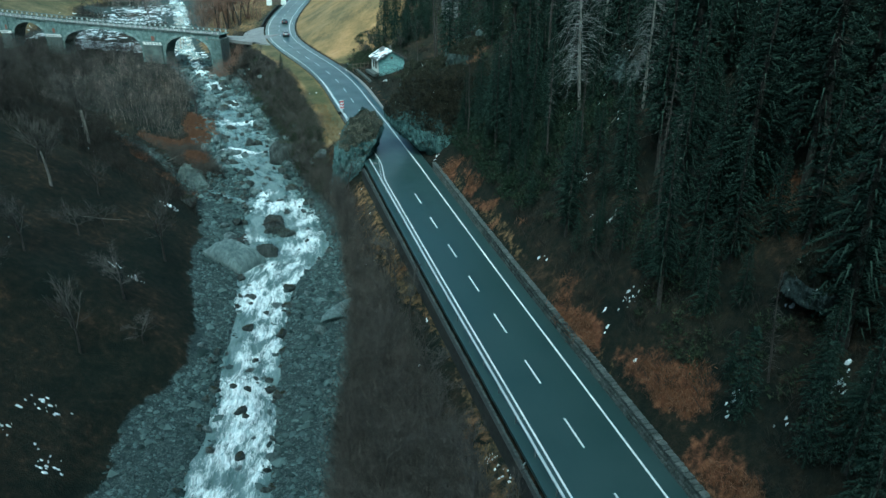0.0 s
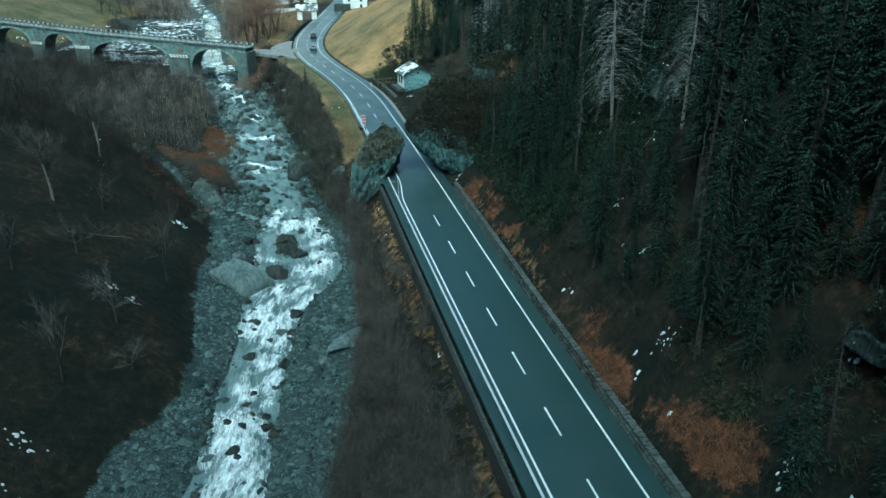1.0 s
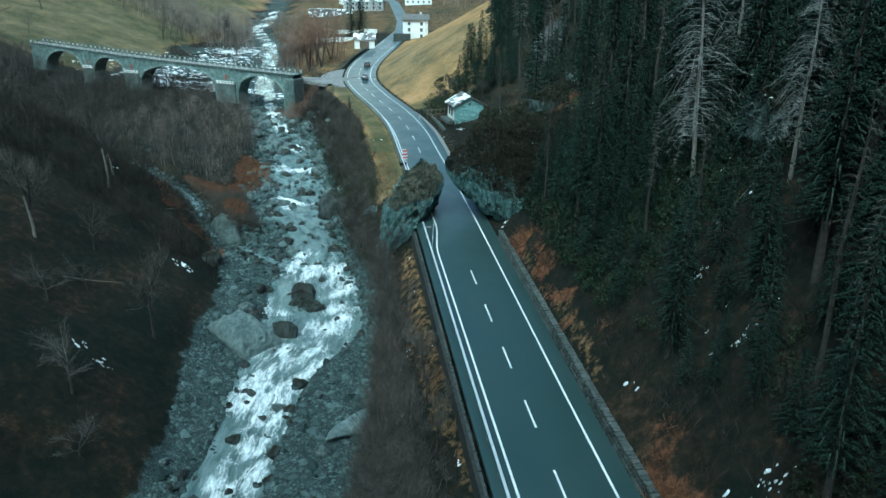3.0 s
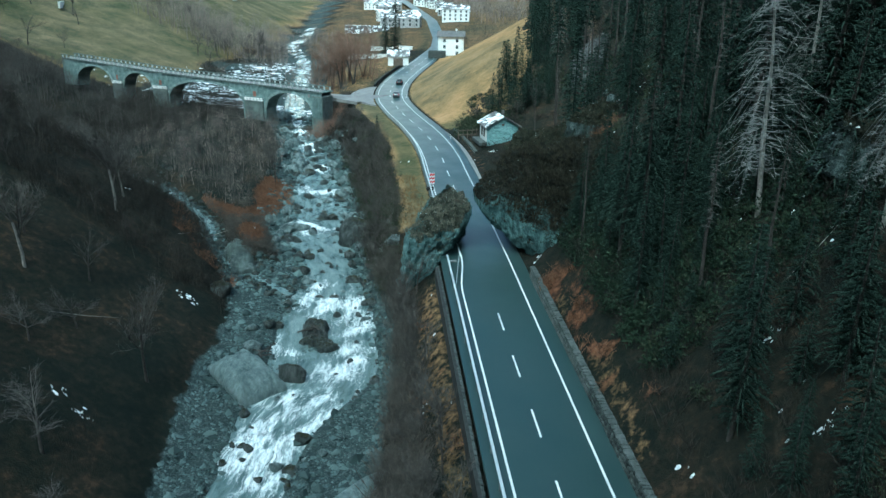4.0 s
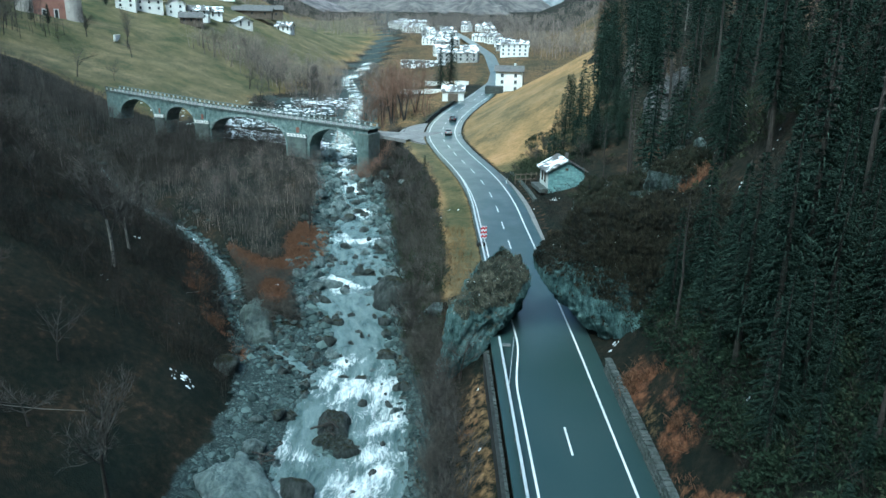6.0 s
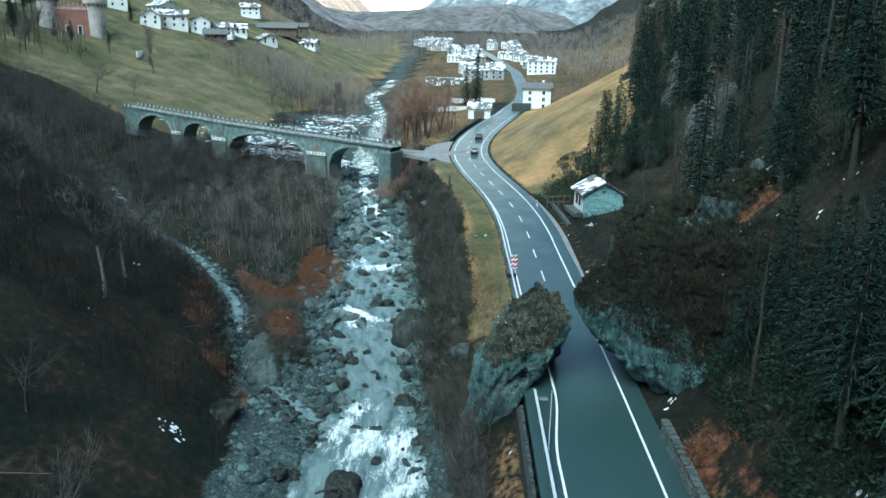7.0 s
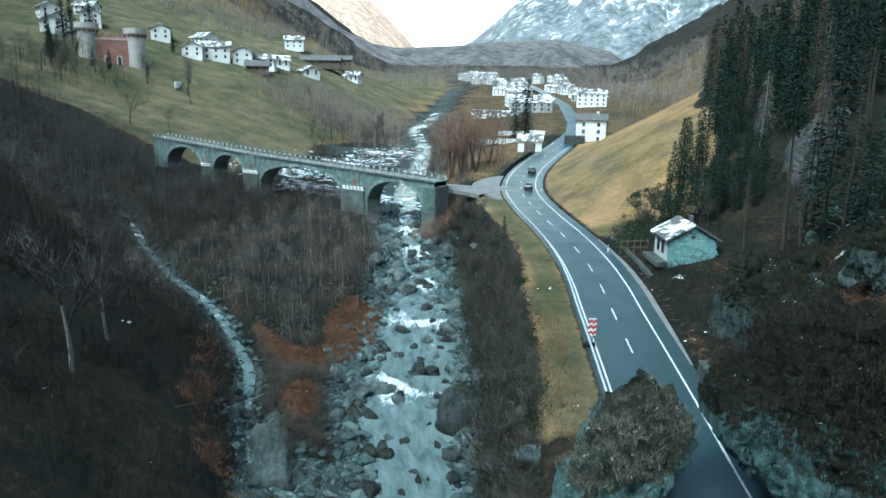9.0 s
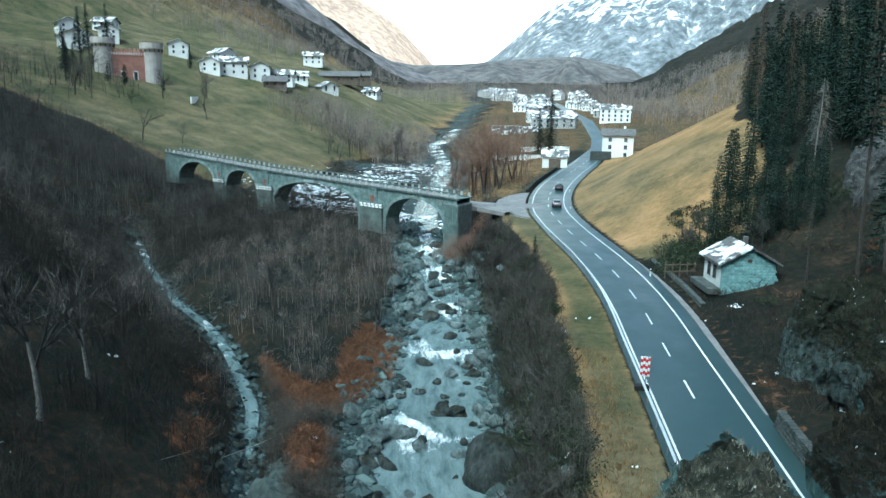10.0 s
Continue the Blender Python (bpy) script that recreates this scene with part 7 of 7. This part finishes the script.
def valley_pick():
    y = float(rng.uniform(480, 1150))
    axis = -14 - 0.394 * (y - 82)
    return axis + float(rng.choice([-1, 1])) * float(rng.uniform(110 if y < 700 else 0, 330)), y


far_wood("far_spruces", wood_points(2000, right_pick, 11, 22), NEEDLE, "dense dark spruce forest high on the slope", 2.3)
far_wood("far_larches", wood_points(160, right_pick, 9, 18), LARCH, "leafless brown larch forest high on the slope", 1.3)


def brush(name, pts, material, label, blades, height, lean, width, spread=0.45):
    """Clumps of thin upright shoots or tufts, joined."""
    x, y = np.array([p[0] for p in pts]), np.array([p[1] for p in pts])
    z = ground_height(x, y)
    verts, faces = [], []
    for a, b, c in zip(x, y, z):
        s = rng.uniform(0.6, 1.3)
        for _ in range(blades):
            px, py = a + rng.normal(0, spread * s), b + rng.normal(0, spread * s)
            h = height * s * rng.uniform(0.45, 1.1)
            dx, dy = rng.normal(0, lean * h), rng.normal(0, lean * h)
            t = rng.uniform(0, 6.28)
            wx, wy = width * math.cos(t), width * math.sin(t)
            k = len(verts)
            verts += [(px - wx, py - wy, c - 0.1), (px + wx, py + wy, c - 0.1), (px + dx * 0.6 + wx * 0.6, py + dy * 0.6 + wy * 0.6, c + h * 0.65), (px + dx, py + dy, c + h)]
            faces += [(k, k + 1, k + 2), (k, k + 2, k + 3)]
    ob = part(name, (verts, faces), material)
    return tagged(ob, label, "brush", "", "stuff")


def crowns(name, pts, material, label, twigs, height, radius, width, trunk=0.05, spread=0.9):
    """Small leafless trees: a thin stem each and a cloud of fine upward twigs, joined."""
    x, y = np.array([p[0] for p in pts], float), np.array([p[1] for p in pts], float)
    n = len(pts)
    z, h = ground_height(x, y), height * rng.uniform(0.55, 1.2, n)
    r = radius * h / height * rng.uniform(0.75, 1.25, n)
    lean = rng.normal(0, 0.07, (n, 2)) * h[:, None]
    foot, top = np.stack([x, y, z - 0.2], 1), np.stack([x + lean[:, 0], y + lean[:, 1], z + h * 0.9], 1)
    u = rng.normal(0, 1, (n, 3)) * (1, 1, 0)
    u *= trunk / (np.linalg.norm(u, axis=1)[:, None] + 1e-9)
    w = np.stack([-u[:, 1], u[:, 0], u[:, 2]], 1)
    stems = np.stack([foot - u, foot + u, top, foot - w, foot + w, top], 1).reshape(-1, 3)
    m = n * twigs
    i = np.repeat(np.arange(n), twigs)
    f = rng.uniform(0.22, 1.0, m) ** 0.9
    d = rng.normal(0, 1, (m, 3))
    d[:, 2] = np.abs(d[:, 2]) * 0.8 + 0.25
    d /= np.linalg.norm(d, axis=1)[:, None]
    reach = r[i] * np.sin(np.pi * np.clip(f * 0.85 + 0.1, 0, 1)) * rng.random(m) ** 0.6
    a = rng.uniform(0, math.tau, m)
    c = foot[i] + (top[i] - foot[i]) * f[:, None] + np.stack([np.cos(a) * reach, np.sin(a) * reach, 0.15 * reach], 1)
    c[:, 2] = np.maximum(c[:, 2], z[i])
    d = d * spread + np.stack([np.cos(a), np.sin(a), np.full(m, 0.5)], 1) * 0.5
    ln = rng.uniform(0.12, 0.32, m) * r[i] + 0.25
    t = rng.normal(0, 1, (m, 3))
    t *= width / (np.linalg.norm(t, axis=1)[:, None] + 1e-9)
    fine = np.stack([c - t, c + t, c + d * ln[:, None] * 1.6], 1).reshape(-1, 3)
    verts = np.concatenate([stems, fine])
    ob = part(name, (verts.tolist(), np.arange(len(verts)).reshape(-1, 3).tolist()), material)
    return tagged(ob, label, "trees", "", "stuff")


def leafy(name, pts, material, label, leaves, radius, leaf):
    """Rounded bushes of many small leaf sprays, joined."""
    x, y = np.array([p[0] for p in pts]), np.array([p[1] for p in pts])
    z = ground_height(x, y)
    n = len(pts) * leaves
    size = np.repeat(rng.uniform(0.5, 1.3, len(pts)) * radius, leaves)
    d = rng.normal(0, 1, (n, 3))
    d /= np.linalg.norm(d, axis=1)[:, None]
    d[:, 2] = np.abs(d[:, 2])
    c = np.stack([np.repeat(x, leaves), np.repeat(y, leaves), np.repeat(z, leaves)], 1) + d * (size * rng.uniform(0.35, 1.05, n))[:, None] * (1, 1, 0.95)
    a, b = rng.normal(0, leaf, (n, 3)), rng.normal(0, leaf, (n, 3))
    verts = np.stack([c - a * 0.5, c + b * 0.6, c + a * 0.6 + d * leaf], 1).reshape(-1, 3)
    ob = part(name, (verts.tolist(), [(3 * i, 3 * i + 1, 3 * i + 2) for i in range(n)]), material)
    return tagged(ob, label, "bushes", "", "stuff")


def bank_points(n, test):
    out = []
    tries = 0
    while len(out) < n and tries < 60:
        tries += 1
        y = rng.uniform(34, 236, 2000)
        x = rng.uniform(-128, 42, 2000)
        keep = test(x, y) & (np.abs(road_side(x, y)) > 5.9) & (np.abs(x - RIVER_X(y)) > RIVER_W(y) + 0.8)
        out += list(zip(x[keep], y[keep]))
    return out[:n]


between = lambda x, y: (y < 121) & (x > GRAVEL_R(y) + 0.5) & (road_side(x, y) < -8.6 - 3.0 * step01(y, 112, 126)) & (fbm(x / 6, y / 6, 81) > -0.2)
leftside = lambda x, y: ((x < LEFT_X(y) - 0.5) | ((y > 143) & (x < RIVER_X(y) - RIVER_W(y) - 3))) & (polyline_distance(x, y, CREEK) > 2.0) & (fbm(x / 7, y / 7, 83) > -0.2) & ((y < 138) | (zone_weights(x, y, None)[2] < 0.35)) & (y > 146 + 8 * fbm(x / 5, y / 5, 90) - 40 * (x < LEFT_X(y) - 0.5))
rightside = lambda x, y: (road_side(x, y) > 7.5) & (y < 190) & (fbm(x / 6, y / 6, 85) > -0.12)
evergreen = lambda x, y: (((x > GRAVEL_R(y) + 1) & (road_side(x, y) < -10) & (y > 126) & (y < 200)) | ((road_side(x, y) > 9) & (y < 130)) | ((road_side(x, y) > 12) & (y < 168)) | ((road_side(x, y) > 10) & (y > 182) & (y < 203) & (road_side(x, y) < 40))) & (fbm(x / 5, y / 5, 87) > 0.02)
def riverside_pick():
    y = float(rng.uniform(285, 470))
    return float(RIVER_X(y) + rng.choice([-1, 1], p=[0.45, 0.55]) * (RIVER_W(y) + 1.5 + abs(rng.normal(0, 11)))), y


pairs = lambda n, pick: [pick() for _ in range(n)]
meadow_edge = lambda n: [(float(rng.uniform(-205, -140)), float(rng.uniform(352, 402))) for _ in range(n)]
upstream = lambda n: [p for p in pairs(n, riverside_pick) if abs(road_side(np.array([p[0]]), np.array([p[1]]))[0]) > 9 and abs(p[0] - RIVER_X(p[1])) > RIVER_W(p[1]) + 3]
crowns("far_bare_trees", pairs(1500, left_pick), TWIG, "grey leafless forest high on the far bank", 60, 10.0, 2.8, 0.04, 0.14)
crowns("valley_woods", pairs(3600, valley_pick), HAZEBRUSH, "brown leafless woods along the valley sides", 46, 11.0, 3.6, 0.09, 0.2)
crowns("slope_larches", pairs(600, right_pick), LARCH, "leafless larches standing among the upper spruces", 60, 14.0, 2.0, 0.045, 0.12)
village_trees = [(float(ROAD_X(v) + d), v) for v, d in zip(rng.uniform(330, 760, 420).tolist(), (rng.choice([-1, 1], 420) * rng.uniform(12, 75, 420)).tolist())]
crowns("village_trees", village_trees, TWIG, "leafless trees among the village houses", 70, 6.5, 2.2, 0.035, 0.09)
crowns("bridge_trees", [(float(rng.normal(-156, 9)), float(rng.normal(219, 7))) for _ in range(70)], TWIG, "dark leafless trees at the far end of the bridge", 130, 9.0, 2.6, 0.02, 0.1)
crowns("junction_thicket", [(float(rng.uniform(-64, -56)), float(rng.uniform(203, 213))) for _ in range(60)], RUST, "leafless rust-brown thicket below the side road", 110, 3.6, 1.3, 0.014, 0.05)
islet_edge = lambda x, y: (y > 122) & (y < 147) & (x < RIVER_X(y) - RIVER_W(y) - 3.5) & (x > LEFT_X(y) - 1) & (polyline_distance(x, y, CREEK) > 2.2) & (zone_weights(x, y, None)[2] < 0.4) & (zone_weights(x, y, None)[0] < 0.4)
crowns("islet_brush", bank_points(260, islet_edge), BRUSH, "low leafless brush on the islet between creek and river", 80, 1.7, 0.8, 0.011, 0.03)
crowns("rusty_grove", [(float(rng.normal(-76, 6)), float(rng.normal(266, 7))) for _ in range(46)], RUST, "tall rust-brown leafless trees beside the bridge", 150, 15.0, 3.2, 0.025, 0.14)
crowns("castle_trees", [(float(rng.uniform(-262, -222)), float(rng.uniform(262, 300))) for _ in range(80)], TWIG, "dark bare trees on the rise before the castle", 130, 11.0, 3.0, 0.025, 0.13)
crowns("meadow_trees", meadow_edge(240), HAZEBRUSH, "row of leafless trees below the meadow", 110, 12.0, 3.4, 0.04, 0.16)
crowns("riverside_woods", upstream(260), HAZEBRUSH, "brown leafless trees along the upper river", 90, 7.0, 2.4, 0.03, 0.1)
crowns("bank_saplings", bank_points(900, between), BRUSH, "leafless grey-brown saplings on the bank below the road", 110, 3.6, 1.3, 0.011, 0.04)
brush("bank_brush", bank_points(1300, between), BRUSH, "dense leafless brown brush on the bank below the road", 26, 1.6, 0.3, 0.012, 0.7)
bench = [p for p in bank_points(2400, leftside) if p[1] > 140 and p[0] > -98]
crowns("bench_brush", bench[::2], HAZEBRUSH, "grey-brown leafless thicket on the flat beside the river", 70, 3.2, 1.4, 0.011, 0.05)
crowns("bench_saplings", bench[1::2], TWIG, "slim dark leafless saplings on the flat beside the river", 70, 4.4, 1.3, 0.012, 0.07)
brush("forest_brush", [p for p in bank_points(3600, leftside) if p[1] < 146 or p[0] < -95], FORESTBRUSH, "leafless brown brush on the dark far bank", 30, 1.5, 0.3, 0.012, 0.7)
crowns("bank_thicket", [p for p in bank_points(2200, leftside) if p[1] < 146 or p[0] < -95], FORESTBRUSH, "dark leafless saplings on the far bank", 90, 4.2, 1.6, 0.013, 0.05)
brush("slope_brush", bank_points(2400, rightside), FORESTBRUSH, "low leafless brush among the spruces", 24, 1.2, 0.4, 0.013, 0.5)
thicket = lambda x, y: (road_side(x, y) > 8.2) & (road_side(x, y) < 32) & (y > 82) & (y < 122) & (np.hypot(x - 9, y - 119) > 7)
leafy("thicket", bank_points(1500, thicket), SHADEGREEN, "dense dark green young growth under the trees", 90, 1.3, 0.16)
riverside = lambda x, y: (x > GRAVEL_R(y) + 0.6) & (road_side(x, y) < -9.4) & (y > 116) & (y < 182) & (fbm(x / 4, y / 4, 88) > -0.12)
upper = lambda x, y: (y > 121) & (x > GRAVEL_R(y) + 0.5) & (road_side(x, y) < -10.5) & (fbm(x / 5, y / 5, 89) > 0.0)
brush("riverside_twigs", bank_points(420, upper), FORESTBRUSH, "dark leafless shoots among the evergreen bushes", 26, 2.2, 0.3, 0.011, 0.7)
leafy("riverside_bushes", bank_points(600, riverside), EVERBUSH, "dark evergreen bushes between river and grass verge", 130, 1.25, 0.13)
crowns("verge_thicket", bank_points(330, riverside), BRUSH, "leafless saplings between river and grass verge", 90, 3.0, 1.1, 0.012, 0.05)
leafy("evergreen_brush", bank_points(2200, evergreen), EVERBUSH, "dark evergreen brush by the road", 70, 1.0, 0.14)
leafy("hut_bushes", [(float(rng.uniform(-22, -13)), float(rng.uniform(181, 189))) for _ in range(70)], EVERBUSH, "dark evergreen bushes behind the hut", 150, 1.7, 0.16)
farbank = lambda n: [(float(rng.uniform(-215, -98)), float(rng.uniform(165, 244))) for _ in range(n)]
crowns("bank_woods", farbank(800), TWIG, "leafless grey woods on the far bank", 100, 6.5, 2.2, 0.02, 0.09)


def zone_points(n, which, least):
    out, tries = [], 0
    while len(out) < n and tries < 80:
        tries += 1
        y = rng.uniform(34, 240, 3000)
        x = rng.uniform(-90, 30, 3000)
        w = zone_weights(x, y, None)[which] + 0.6 * fbm(x / 2, y / 2, 95)
        keep = (w > least) & (np.abs(road_side(x, y)) > 5.5) & (polyline_distance(x, y, CREEK) > 2.2) & (np.abs(x - RIVER_X(y)) > RIVER_W(y) + 0.6)
        out += list(zip(x[keep], y[keep]))
    return out[:n]


brush("dry_grass", [p for p in zone_points(6500, 1, 0.5) if p[1] < 150], TUFT, "tufts of dry yellow grass on verges and meadow", 7, 0.42, 0.5, 0.03, 0.35)
brush("bracken", zone_points(2600, 2, 0.55), FERN, "dead rust-brown bracken on the slopes", 14, 0.5, 0.8, 0.022, 0.4)


def snow_patch(x, y, size, seed):
    """A torn patch of old snow, in lumps."""
    g = np.random.default_rng(seed)
    th = empty("snow_patch", pose(x, y, gz(x, y)), "small torn patch of old snow on the ground", "snow", "snow patches")
    z0 = gz(x, y)
    for _ in range(17):
        a, b = g.normal(0, size * 0.45), g.normal(0, size * 0.3)
        r = size * min(0.3, 0.07 * math.exp(g.normal(0, 0.55)))
        verts = [(a, b, gz(x + a, y + b) - z0 + 0.16)]
        for i in range(7):
            t = i * math.tau / 7
            q = r * g.uniform(0.5, 1.3)
            px, py = a + q * math.cos(t), b + q * math.sin(t) * 0.7
            verts.append((px, py, gz(x + px, y + py) - z0 - 0.02))
        part("snow_lump", (verts, [(0, 1 + i, 1 + (i + 1) % 7) for i in range(7)]), SNOW, th)
    return th


SNOWS = [(-42, 104.6, 1.9), (-36, 55, 2.0), (-38, 51, 1.4), (-33.5, 49, 1.6), (-39, 79, 1.5), (-36.5, 78, 0.8), (5.6, 44.5, 1.6), (4.2, 46.5, 0.8), (17.6, 58.8, 1.2), (22, 44, 0.9), (18, 70, 0.7),  (8, 146, 0.9), (12, 150, 0.8), (27, 40, 1.4), (-12.6, 166, 1.1), (-46, 133, 0.8), (16, 78, 0.8)]
for i, (x, y, s) in enumerate(SNOWS):
    snow_patch(x, y, s, 900 + i)

# driftwood lying on the rocks
def log_pile(x, y, z, n, label):
    th = empty("driftwood", pose(x, y, z), label, "driftwood")
    for i in range(n):
        verts, faces = [], []
        a = rng.uniform(0, 6.28)
        L = rng.uniform(1.2, 2.6)
        d = np.array([math.cos(a), math.sin(a), rng.uniform(-0.1, 0.5)]) * L
        c = np.array([rng.normal(0, 0.5), rng.normal(0, 0.5), 0.5 + 0.12 * i])
        tube(verts, faces, c - d / 2, c + d / 2, 0.1, 0.05, 6)
        part("log", (verts, faces), BARK, th)


log_pile(-25.8, 104.6, 1.9, 7, "dark driftwood logs jammed on the rock in the rapids")
# fallen pale poles on the dark bank
for x, y, L, a, lift in ((-45.0, 91.0, 6.0, 50, 0.3), (-50.5, 131.0, 7.5, 70, 0.35), (-52.6, 124.0, 5.0, 95, 0.2), (23.0, 74.0, 6.0, 140, 0.5), (20.0, 82.0, 5.0, 20, 0.5)):
    verts, faces = [], []
    ca, sa = math.cos(radians(a)) * L / 2, math.sin(radians(a)) * L / 2
    tube(verts, faces, (x - ca, y - sa, gz(x - ca, y - sa) + 0.12), (x, y, max(gz(x, y), (gz(x - ca, y - sa) + gz(x + ca, y + sa)) / 2) + 0.15), 0.035, 0.03, 6)
    tube(verts, faces, (x, y, max(gz(x, y), (gz(x - ca, y - sa) + gz(x + ca, y + sa)) / 2) + 0.15), (x + ca, y + sa, gz(x + ca, y + sa) + 0.12 + lift), 0.03, 0.012, 6)
    tagged(part("fallen_pole", (verts, faces), PALEBARK), "pale fallen trunk lying on the dark slope", "log", "fallen trunks")


def snow_specks(n):
    """Small scraps of old snow strewn over the slopes."""
    verts, faces = [], []
    while n:
        y = float(rng.uniform(36, 165))
        x = float(ROAD_X(y) + rng.uniform(6.5, 34)) if rng.random() < 0.68 else float(LEFT_X(y) - rng.uniform(0.5, 22)) if rng.random() < 0.3 else float(rng.uniform(GRAVEL_R(y), ROAD_X(y) - 6))
        n -= 1
        for _ in range(int(rng.integers(1, 5))):
            a, b = x + rng.normal(0, 0.5), y + rng.normal(0, 0.4)
            r = float(rng.uniform(0.05, 0.19))
            k = len(verts)
            verts.append((a, b, gz(a, b) + 0.12))
            for i in range(6):
                t = i * math.tau / 6
                q = r * rng.uniform(0.5, 1.4)
                px, py = a + q * math.cos(t), b + q * math.sin(t)
                verts.append((px, py, gz(px, py) + 0.0))
            faces += [(k, k + 1 + i, k + 1 + (i + 1) % 6) for i in range(6)]
    tagged(part("snow_specks", (verts, faces), SNOW), "small scattered scraps of old snow on the slopes", "snow", "", "stuff")


snow_specks(120)
for i in range(14):
    snow_patch(float(rng.uniform(0, 13)), float(rng.uniform(138, 170)), float(rng.uniform(0.4, 0.8)), 970 + i)


def pale_bars():
    """Snow-dusted stones on the bars behind the bridge."""
    verts, faces = [], []
    for cx, cy, sx, sy, n in ((-140, 262, 7, 5, 200), (-126, 270, 12, 10, 420), (-129, 309, 8, 9, 240), (-132, 338, 7, 7, 260), (-104, 240, 9, 5, 400), (-86, 236, 5, 5, 200)):
        for _ in range(n):
            a, b = float(rng.normal(cx, sx)), float(rng.normal(cy, sy))
            if b < 231 or abs(a - RIVER_X(b)) < RIVER_W(b) + 0.5:
                continue
            r, k, z = float(np.clip(rng.lognormal(-0.9, 0.6), 0.12, 1.6)), len(verts), gz(a, b)
            verts.append((a + rng.normal(0, r * 0.3), b, z + 0.14))
            for i in range(6):
                t, q = i * math.tau / 6, r * rng.uniform(0.6, 1.4)
                verts.append((a + 1.5 * q * math.cos(t), b + q * math.sin(t), z - 0.02))
            faces.extend([(k, k + 1 + i, k + 1 + (i + 1) % 6) for i in range(6)])
    tagged(part("snowy_stones", (verts, faces), SNOW), "snow-dusted pale stones on the river bars", "stones", "", "stuff")


pale_bars()
log_pile(-29.6, 98.6, 1.7, 4, "dark driftwood logs beside the great slab")
